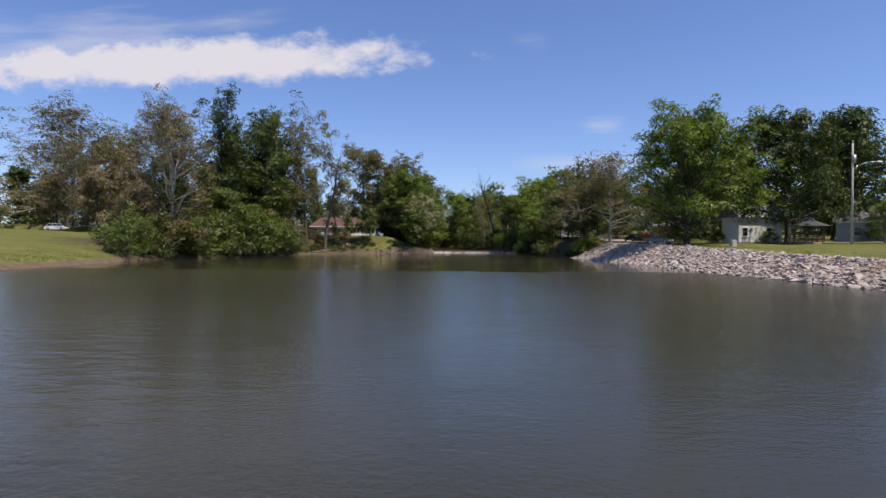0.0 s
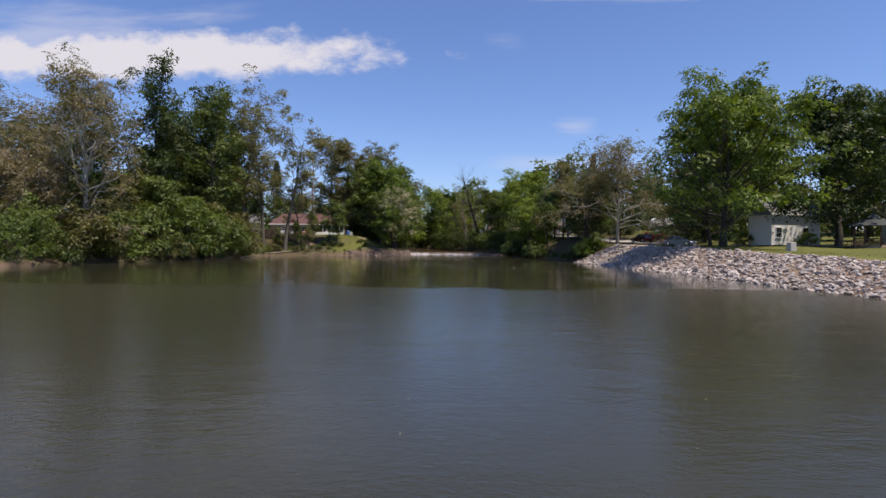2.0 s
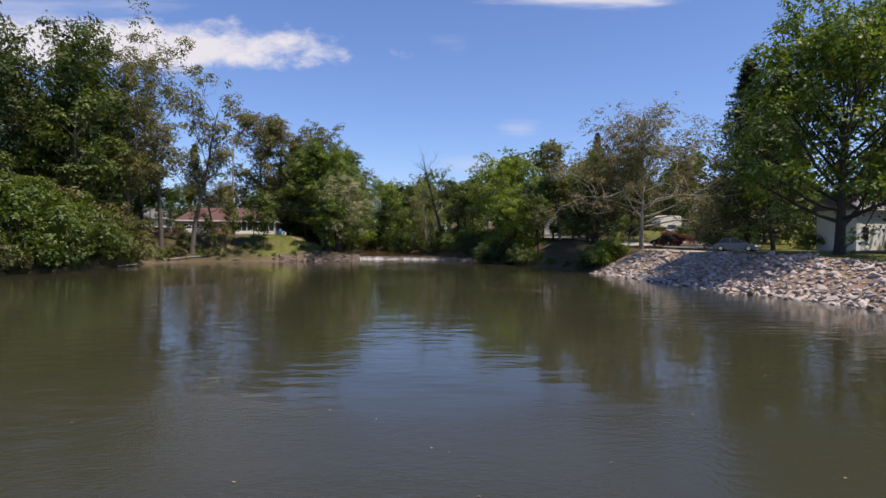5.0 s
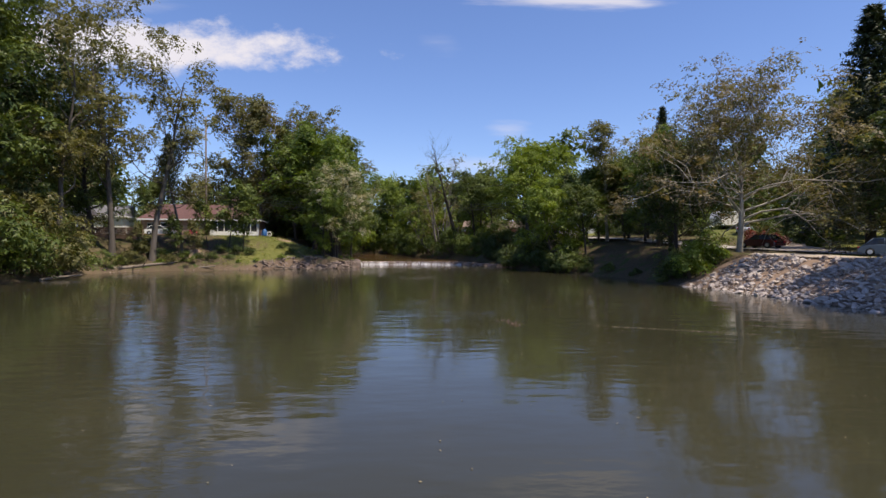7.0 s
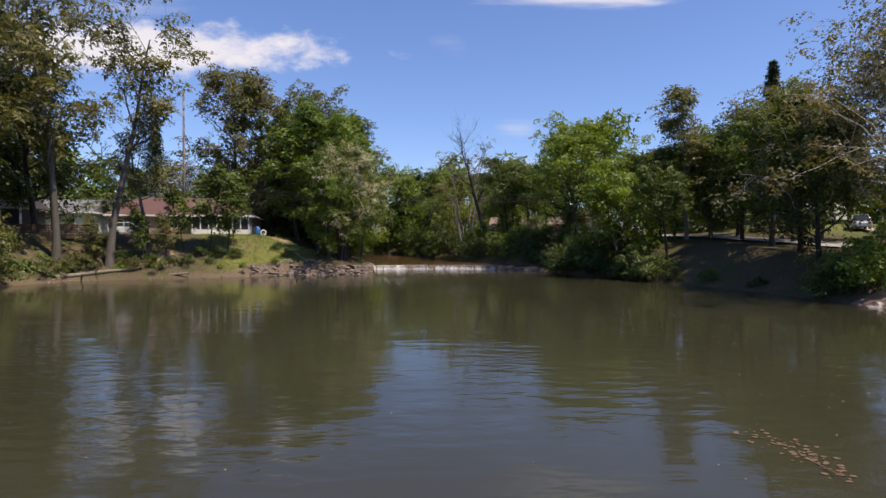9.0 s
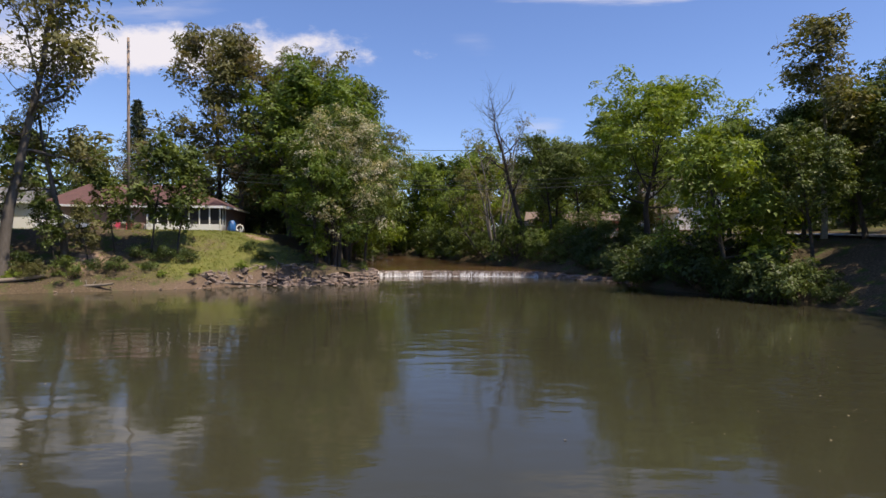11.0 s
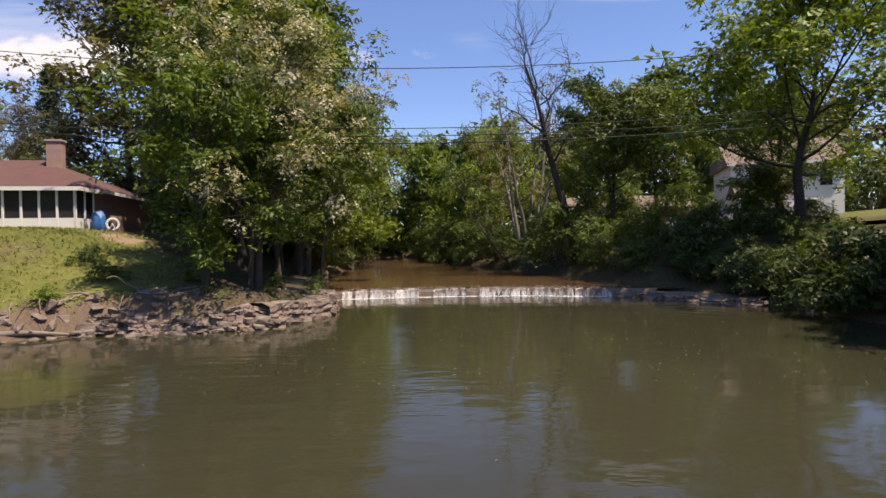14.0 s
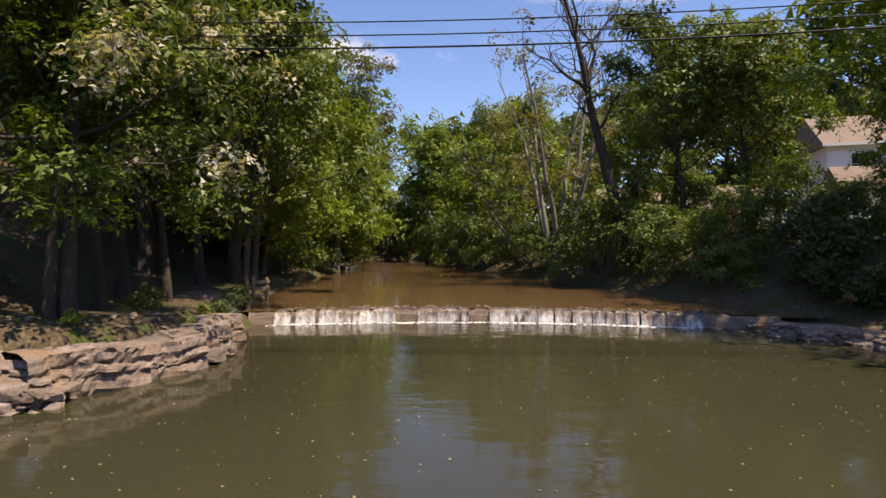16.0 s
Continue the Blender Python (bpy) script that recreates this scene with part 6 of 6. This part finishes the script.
def big_house():
    z = 5.0
    root = house((22.2, 184.6), -14, 10.5, 9.0, 6.2, 3.0, MAT["white"], MAT["roof_brown"], "white two-storey house with a porch and balcony rail", False, [(-3.0, 4.7, 1.1, 1.7), (0.6, 4.7, 1.1, 1.7), (3.6, 4.7, 1.1, 1.7), (2.0, 1.7, 1.4, 1.5)], None, z)
    one_box("basement", (0, -0.3, -0.9), (10.6, 9.4, 2.0), MAT["concrete"], root, "pale concrete basement wall")
    deck = one_box("deck", (-1.0, -5.9, 0.55), (9.0, 2.8, 0.18), MAT["wood"], root, "weathered porch deck")
    for k in range(6):
        one_box("post", (-5.2 + k * 1.7, -7.1, 1.15), (0.1, 0.1, 1.2), MAT["wood"], root)
        one_box("deck_leg", (-5.2 + k * 1.7, -7.1, -0.6), (0.12, 0.12, 2.4), MAT["wood"], root)
    for zz in (0.9, 1.2, 1.6):
        one_box("rail", (-1.0, -7.1, zz), (8.8, 0.06, 0.08), MAT["trim"], root)
    part("porch_roof", (lambda b: (bmesh.ops.translate(b, vec=(-3.2, -5.6, 0), verts=b.verts), b)[1])(roof_mesh(4.0, 3.0, 3.1, 1.3, 0.3, False)), MAT["roof_brown"], root, "small gabled porch roof")
    for x in (-5.0, -1.4):
        one_box("porch_post", (x, -6.9, 1.85), (0.16, 0.16, 2.5), MAT["trim"], root)
    dr = one_box("door", (-3.2, -4.54, 1.65), (1.0, 0.1, 2.05), MAT["brick"], root, "dark red door", 0.01)
    one_tube("knob", (-2.85, -4.66, 1.6), (-2.85, -4.58, 1.6), 0.04, 0.04, MAT["metal"], dr)
    return root


big_house()
house((9.9, 189.0), -14, 4.2, 5.0, 2.6, 1.4, MAT["grey_wall"], MAT["roof_grey"], "grey side building with tall windows behind trees", False, [(-1.4, 1.6, 0.8, 1.7), (1.0, 1.6, 0.8, 1.7)])
one = thing("brick_garage", (11.0, 184.4, gz(11.0, 184.4) - 0.1), -14, "small red-brick garage between two houses", "garage")
one_box("wall", (0, 0, 1.2), (3.6, 4.5, 3.0), MAT["brick"], one)
part("roof", roof_mesh(3.6, 4.5, 2.75, 1.0, 0.25, False), MAT["roof_brown"], one)


# ---- vehicles ----
def car(name, at, rz, paint, label, L=4.5, W=1.76, H=1.45, z=None, van=False):
    base = (gz(*at) + 0.09) if z is None else z
    root = thing(name, (at[0], at[1], base), rz, label, "car")
    bm = bmesh.new()
    side = [(-0.50, 0.30), (-0.49, 0.62), (-0.42, 0.86 if not van else 1.0), (-0.22, 0.93), (0.14, 0.93), (0.30, 0.84), (0.45, 0.70), (0.50, 0.52), (0.50, 0.28), (0.40, 0.20), (-0.42, 0.20)]
    rings = []
    for w in (-1, -0.9, 0.9, 1):
        k = 0.96 if abs(w) == 1 else 1.0
        rings.append([bm.verts.new((x * L * k, w * W / 2, 0.2 + (z - 0.2) * (0.97 if abs(w) == 1 else 1.0))) for x, z in side])
    for a, b in zip(rings[:-1], rings[1:]):
        for i in range(len(side)):
            bm.faces.new((a[i], a[(i + 1) % len(side)], b[(i + 1) % len(side)], b[i]))
    bm.faces.new(rings[0])
    bm.faces.new(rings[-1][::-1])
    bmesh.ops.recalc_face_normals(bm, faces=bm.faces)
    part("body", bm, paint, root, smooth=False)
    bm = bmesh.new()
    lo = [(-0.44 if van else -0.40, 0.90), (0.20, 0.90)]
    hi = [(-0.36 if van else -0.26, H - 0.04), (0.03, H - 0.04)]
    v = [bm.verts.new((x * L, s * W * (0.47 if z < 1 else 0.37), z)) for s in (-1, 1) for x, z in (lo[0], lo[1], hi[1], hi[0])]
    for f in ((0, 1, 2, 3), (7, 6, 5, 4), (0, 4, 5, 1), (1, 5, 6, 2), (2, 6, 7, 3), (3, 7, 4, 0)):
        bm.faces.new([v[i] for i in f])
    bmesh.ops.recalc_face_normals(bm, faces=bm.faces)
    part("glass", bm, MAT["glass"], root, "dark car windows")
    one_box("roof", ((hi[0][0] + hi[1][0]) / 2 * L, 0, H - 0.02), ((hi[1][0] - hi[0][0]) * L + 0.1, W * 0.76, 0.06), paint, root, bevel=0.02)
    for s in (-1, 1):
        for (x0, x1) in ((lo[1][0], hi[1][0]), (-0.10, -0.11), (lo[0][0], hi[0][0])):
            one_tube("pillar", (x0 * L, s * W * 0.468, 0.9), (x1 * L, s * W * 0.372, H - 0.03), 0.035, 0.035, paint, root, n=5)
    for x in (-0.31, 0.31):
        for s in (-1, 1):
            bm = bmesh.new()
            tube(bm, (x * L, s * (W / 2 - 0.2), 0.32), (x * L, s * (W / 2 + 0.01), 0.32), 0.32, 0.32, 18)
            wh = part("wheel", bm, MAT["rubber"], root, "black tyre", True)
            bm = bmesh.new()
            tube(bm, (x * L, s * (W / 2 - 0.02), 0.32), (x * L, s * (W / 2 + 0.025), 0.32), 0.2, 0.18, 14)
            part("rim", bm, MAT["rim"], wh, "bright wheel rim")
    for s in (-1, 1):
        one_box("headlight", (0.485 * L, s * W * 0.36, 0.62), (0.12, 0.36, 0.14), MAT["lamp_glass"], root, "clear headlight", 0.02)
        one_box("tail_light", (-0.487 * L, s * W * 0.38, 0.68), (0.08, 0.26, 0.16), MAT["tail"], root, "red tail light", 0.02)
    return root


car("sedan", (27.0, 105.8), -42, MAT["car_silver"], "slate-blue sedan parked beside the road")
car("hatchback", (25.6, 121.0), 110, MAT["car_red"], "dark red car parked beside a drive")
car("pickup", (35.0, 140.4), 60, MAT["car_grey"], "pale car parked before a house", 4.6, 1.8, 1.6)
car("van", (14.6, 176.2), 12, MAT["car_grey"], "pale grey minivan parked below a house", 4.7, 1.8, 1.6, van=True)
car("sedan", (9.4, 176.6), 12, MAT["car_grey"], "pale grey sedan parked below a house")
car("van", (-44.5, 178.0), 40, MAT["car_white"], "white van parked behind a house", 4.6, 1.8, 1.9, van=True)
car("sedan", (-50.2, 150.8), 20, MAT["car_white"], "white sedan parked beside a brick house")
car("sedan", (-96, 112), 10, MAT["car_white"], "white car parked beyond a lawn")
car("hatchback", (3.4, 186.0), -12, MAT["car_red"], "dark red car parked before a brick house")


def camper(at, rz):
    root = thing("camper_trailer", (at[0], at[1], gz(*at)), rz, "white camper trailer with a rounded front", "trailer")
    bm = bmesh.new()
    prof = [(-2.6, 0.55), (-2.6, 2.5), (-2.3, 2.8), (1.6, 2.8), (2.3, 2.5), (2.7, 1.7), (2.5, 0.6)]
    a = [bm.verts.new((x, -1.1, z)) for x, z in prof]
    b = [bm.verts.new((x, 1.1, z)) for x, z in prof]
    for i in range(len(prof)):
        j = (i + 1) % len(prof)
        bm.faces.new((a[i], a[j], b[j], b[i]))
    bm.faces.new(a[::-1])
    bm.faces.new(b)
    bmesh.ops.recalc_face_normals(bm, faces=bm.faces)
    bmesh.ops.bevel(bm, geom=list(bm.edges), offset=0.08, segments=2, affect="EDGES")
    part("body", bm, MAT["plastic"], root)
    one_box("window", (0.6, -1.12, 1.9), (1.2, 0.04, 0.6), MAT["glass"], root, "dark window", 0.01)
    one_box("door", (-1.4, -1.12, 1.45), (0.7, 0.04, 1.7), MAT["trim"], root, bevel=0.01)
    for s in (-1, 1):
        one_tube("wheel", (-0.3, s * 0.9, 0.32), (-0.3, s * 1.12, 0.32), 0.34, 0.34, MAT["rubber"], root, "black tyre", 16)
    one_tube("drawbar", (2.4, 0, 0.5), (3.8, 0, 0.45), 0.06, 0.06, MAT["metal"], root)
    one_tube("jack", (3.6, 0, -0.05), (3.6, 0, 0.6), 0.05, 0.05, MAT["metal"], root)


camper((38.1, 150.1), 200)


# ---- street furniture, poles and wires ----
def gazebo(at, rz):
    root = thing("gazebo", (at[0], at[1], gz(*at)), rz, "dark brown wooden gazebo with a grey hipped roof", "gazebo")
    one_tube("floor", (0, 0, -0.3), (0, 0, 0.25), 2.1, 2.1, MAT["wood"], root, n=8)
    bm = bmesh.new()
    bmesh.ops.create_cone(bm, cap_ends=True, segments=8, radius1=2.7, radius2=0.55, depth=0.9, matrix=Matrix.Translation((0, 0, 3.0)))
    part("roof", bm, MAT["roof_dark"], root)
    bm = bmesh.new()
    bmesh.ops.create_cone(bm, cap_ends=True, segments=8, radius1=0.8, radius2=0.02, depth=0.6, matrix=Matrix.Translation((0, 0, 3.75)))
    part("cupola", bm, MAT["roof_dark"], root)
    for k in range(8):
        a, b = k * math.pi / 4 + 0.39, (k + 1) * math.pi / 4 + 0.39
        p, q = Vector((1.95 * math.cos(a), 1.95 * math.sin(a), 0)), Vector((1.95 * math.cos(b), 1.95 * math.sin(b), 0))
        one_tube("post", p + Vector((0, 0, 0.1)), p + Vector((0, 0, 2.65)), 0.07, 0.07, MAT["retain"], root)
        if k != 6:
            for z in (0.45, 1.05):
                one_tube("rail", p + Vector((0, 0, z)), q + Vector((0, 0, z)), 0.04, 0.04, MAT["retain"], root, n=6)
            for j in range(1, 6):
                m = p.lerp(q, j / 6)
                one_tube("baluster", m + Vector((0, 0, 0.25)), m + Vector((0, 0, 1.05)), 0.03, 0.03, MAT["retain"], root, n=5)


gazebo((43.0, 87.5), 10)


def picnic_bench(at, rz):
    root = thing("picnic_table", (at[0], at[1], gz(*at)), rz, "dark wooden picnic table on the grass", "table")
    for k in range(4):
        one_box("plank", (0, -0.3 + k * 0.2, 0.75), (1.8, 0.18, 0.05), MAT["retain"], root, bevel=0.008)
    for s in (-1, 1):
        one_box("bench", (0, s * 0.72, 0.45), (1.8, 0.26, 0.05), MAT["retain"], root, bevel=0.008)
        for e in (-0.65, 0.65):
            one_tube("leg", (e, s * 0.6, -0.06), (e, s * 0.2, 0.74), 0.05, 0.05, MAT["retain"], root, n=6)
    for e in (-0.65, 0.65):
        one_box("brace", (e, 0, 0.42), (0.06, 1.5, 0.1), MAT["retain"], root)


picnic_bench((39.6, 85.5), 20)
blk = thing("concrete_block", (29.9, 80.1, gz(29.9, 80.1)), 12, "squat pale concrete block on the grass", "block")
one_box("body", (0, 0, 0.4), (0.75, 0.75, 1.0), MAT["concrete"], blk, bevel=0.05, taper=0.9)


def lamp_pole(at):
    root = thing("street_lamp", (at[0], at[1], gz(*at)), 0, "grey wooden pole with a transformer and a street lamp", "street lamp")
    one_tube("pole", (0, 0, -0.5), (0, 0, 13.2), 0.17, 0.11, MAT["pale_pole"], root, n=10)
    one_tube("transformer", (0.0, -0.32, 10.6), (0.0, -0.32, 11.6), 0.24, 0.24, MAT["metal"], root, "grey transformer can", 12)
    pts = [Vector((0, 0, 9.6)), Vector((0.6, -0.1, 10.3)), Vector((1.6, -0.25, 10.7)), Vector((2.7, -0.4, 10.75))]
    bm = bmesh.new()
    for a, b in zip(pts[:-1], pts[1:]):
        tube(bm, a, b, 0.045, 0.045, 8)
    part("arm", bm, MAT["metal"], root, "curved lamp arm", True)
    one_box("lamp_head", (3.0, -0.44, 10.72), (0.7, 0.3, 0.18), MAT["metal"], root, bevel=0.05)
    one_tube("insulator", (0, 0, 13.2), (0, 0, 13.5), 0.05, 0.03, MAT["metal"], root)


lamp_pole((44.6, 80.0))


def utility_pole(at, tall, arms, label):
    root = thing("utility_pole", (at[0], at[1], gz(*at)), 0, label, "utility pole")
    one_tube("pole", (0, 0, -0.5), (0, 0, tall), 0.16, 0.11, MAT["pole"], root, n=10)
    for z in arms:
        one_box("crossarm", (0, 0.02, z), (0.14, 2.2, 0.12), MAT["pole"], root, bevel=0.01)
        for s in (-0.95, -0.45, 0.45, 0.95):
            one_tube("insulator", (0, s, z + 0.05), (0, s, z + 0.22), 0.04, 0.03, MAT["plastic"], root)
    return root


utility_pole((-42.4, 148.4), 17.6, (), "tall weathered utility pole before a brick house")
utility_pole((30.0, 148.6), 13.5, (12.6,), "weathered utility pole beside a road")


def wire(a, b, sag, label, thick=0.022):
    a, b = Vector(a), Vector(b)
    pts = [tuple(a.lerp(b, k / 40) - Vector((0, 0, sag * 4 * (k / 40) * (1 - k / 40)))) for k in range(41)]
    tagged(new("power_line", tubes_mesh("power_line", [(pts, np.full(41, thick))], MAT["wire"], 5)), label, "cable", "power lines")


wire((-42.4, 148.4, 14.2), (30, 147.2, 16.4), 3.3, "thin black power line strung between poles")
wire((-42.4, 148.6, 10.9), (30, 149.6, 13.4), 2.75, "black cable strung between poles")
wire((-42.4, 148.5, 10.5), (30, 149.4, 12.9), 2.72, "black cable strung between poles")
wire((-42.4, 148.4, 10.1), (30, 149.2, 12.5), 2.7, "black cable strung between poles", 0.03)

# ---- small things by the water ----
rail = thing("wooden_rail", (-22.75, 160.6, gz(-22.75, 160.6)), 68, "short weathered wooden rail beside the weir", "rail")
for x in (-0.45, 0.45):
    one_box("post", (x, 0, 0.5), (0.13, 0.13, 1.5 if x < 0 else 1.25), MAT["wood"], rail, bevel=0.01)
for z in (0.3, 0.62, 0.94):
    one_box("board", (0, -0.085, z), (1.1, 0.04, 0.15), MAT["wood"], rail, bevel=0.005)


def log(at, rz, L, rad, seed, label, lift=0.0):
    r = np.random.default_rng(seed)
    root = thing("log", (at[0], at[1], max(0.0, gz(*at)) + lift), rz, label, "log", "driftwood")
    p = bend((-L / 2, 0, rad * 0.5), (1, 0, 0.02), L, 8, r, 0.06, 0.0)
    paths = [(p, rad * (1 - np.linspace(0, 1, 9) * 0.55))]
    for k in range(4):
        b = p[2 + k]
        paths.append((bend(b, (r.normal(0, 0.6), r.normal(0, 0.8), abs(r.normal(0.4, 0.4))), L * 0.18, 4, r, 0.15, 0), rad * 0.35 * (1 - np.linspace(0, 1, 5) * 0.7)))
    ob = new("wood", tubes_mesh("wood", paths, MAT["driftwood"], 8))
    ob.parent = root


log((-44.8, 134.0), 28, 8.2, 0.26, 1, "long grey fallen log at the water's edge")
log((-38.6, 136.9), -8, 3.0, 0.16, 2, "grey driftwood on a muddy bank")
log((-30.0, 142.6), 30, 2.4, 0.13, 3, "grey driftwood on a muddy bank")
log((-45.4, 118.6), 70, 4.0, 0.14, 4, "grey branch lying in the water")


def floating_bits():
    r = np.random.default_rng(91)
    pts = []
    for k in range(900):
        pts.append((r.uniform(-22, 0), r.uniform(134, 154)))
    for k in range(450):
        pts.append((r.normal(-1.5, 3.2), r.normal(96, 16)))
    for k in range(600):
        pts.append((r.uniform(-30, 12), r.uniform(20, 130)))
    for k in range(260):
        u = r.uniform()
        pts.append((-3.0 + 6 * u + r.normal(0, 0.12), 87.0 - 2.6 * u + r.normal(0, 0.12)))
    P = np.array(pts)
    d, _ = shore(P[:, 0], P[:, 1])
    P = P[d < -0.8]
    n = len(P)
    s = r.uniform(0.006, 0.020, n)
    a = r.uniform(0, 6.28, n)
    V = []
    for k in range(5):
        t = a + k * 1.2566
        q = s * (1.8 if k == 0 else 1.0)
        V.append(np.stack([P[:, 0] + np.cos(t) * q * 1.3, P[:, 1] + np.sin(t) * q, np.full(n, 0.008) + (0.012 if k % 2 else 0)], 1))
    V = np.stack(V, 1).reshape(-1, 3)
    i = np.arange(n)[:, None] * 5
    me = mesh_from("floating_leaves", V, i + np.arange(5)[None], MAT["deadleaf"])
    tagged(new("floating_leaves", me), "specks of pale leaf litter floating on the water", "leaf litter", kind="stuff")


floating_bits()


def grass_tufts():
    """Blades on the banks that the camera passes nearest."""
    r = np.random.default_rng(55)
    P = np.concatenate([np.stack([r.uniform(-50, -20, 16000), r.uniform(134, 160, 16000)], 1), np.stack([r.uniform(-62, -46, 5000), r.uniform(40, 80, 5000)], 1), np.stack([r.uniform(18, 34, 5000), r.uniform(36, 106, 5000)], 1)])
    d, v = shore(P[:, 0], P[:, 1])
    clump = waves(P[:, 0], P[:, 1], 0.7, 8) + 0.8 * waves(P[:, 0], P[:, 1], 2.5, 9)
    keep = (d > 0.6) & (clump > -0.15) & (r.uniform(0, 1, len(P)) > v[:, 3] * 1.05) & ((P[:, 0] < 0) | (d > 8.2)) & (d < 13)
    P = P[keep]
    n = len(P)
    z = height(P[:, 0], P[:, 1])
    base = np.repeat(np.stack([P[:, 0], P[:, 1], z - 0.02], 1), 4, 0)
    base[:, :2] += r.normal(0, 0.09, (4 * n, 2))
    a, tall = r.uniform(0, 6.28, 4 * n), r.uniform(0.05, 0.17, 4 * n)
    side = np.stack([np.cos(a), np.sin(a), np.zeros(4 * n)], 1) * 0.035
    tip = base + np.stack([r.normal(0, 0.10, 4 * n), r.normal(0, 0.10, 4 * n), tall], 1)
    V = np.stack([base - side, base + side, tip], 1).reshape(-1, 3)
    me = mesh_from("grass", V, np.arange(4 * n)[:, None] * 3 + np.array([[0, 1, 2]]), GRASS)
    tagged(new("grass", me), "uneven tufts of grass on the banks", "grass", kind="stuff")


GRASS = foliage("grass_blades", [(0.13, 0.165, 0.035), (0.19, 0.225, 0.055), (0.30, 0.28, 0.11)])
grass_tufts()


def exposed_roots():
    r = np.random.default_rng(71)
    root = thing("exposed_roots", (0, 0, 0), label="tangled grey roots hanging down an eroded bank", category="roots")
    for k in range(34):
        x = r.uniform(-31.5, -24.5)
        y = float(np.interp(x, (-31.5, -29, -27, -24.5), (142.6, 144.2, 145.0, 145.4))) + r.uniform(0.0, 0.8)
        p = bend((x, y, gz(x, y) + 0.06), (r.normal(0, 0.7), -0.8, -0.25), r.uniform(0.8, 1.9), 7, r, 0.28, -0.9)
        p[:, 2] = np.maximum(p[:, 2], np.maximum(height(p[:, 0], p[:, 1]) + 0.03, -0.05))
        w = r.uniform(0.025, 0.075)
        ob = new("root", tubes_mesh("root", [(p, w * (1 - np.linspace(0, 1, 8) * 0.7))], MAT["driftwood"], 6))
        ob.parent = root


exposed_roots()


def floating_streak():
    """A drift of brown leaves and twigs lying on the water."""
    r = np.random.default_rng(17)
    n = 95
    u = r.uniform(0, 1, n)
    x, y = -6.7 + 0.15 * u + r.normal(0, 0.26, n) * (1.3 - u), 89.1 - 2.3 * u + r.normal(0, 0.10, n)
    V, F = [], []
    for k in range(n):
        a, s = r.uniform(0, 6.28), r.uniform(0.015, 0.055)
        for c in range(5):
            q = a + c * 1.2566
            V.append((x[k] + math.cos(q) * s * (1.7 if c == 0 else 1.0), y[k] + math.sin(q) * s, 0.008 + 0.006 * (c % 2)))
        F.append([5 * k + c for c in range(5)])
    tagged(new("leaf_drift", mesh_from("leaf_drift", V, F, RUST)), "drift of rust-brown leaves floating on the water", "leaf litter", kind="stuff")
    root = thing("floating_twig", (-6.55, 87.4, 0.0), -86, "thin brown twig floating on the water", "twig")
    ob = new("wood", tubes_mesh("wood", [(bend((-0.6, 0, 0.0), (1, 0, 0), 1.2, 6, r, 0.1, 0), 0.018 * (1 - np.linspace(0, 1, 7) * 0.6))], RUST, 5))
    ob.parent = root


RUST = plain("rust_brown_leaf", (0.13, 0.078, 0.044), 0.7, vary=0.4, scale=3, fine=12, relief=0.0, coords="World")
floating_streak()
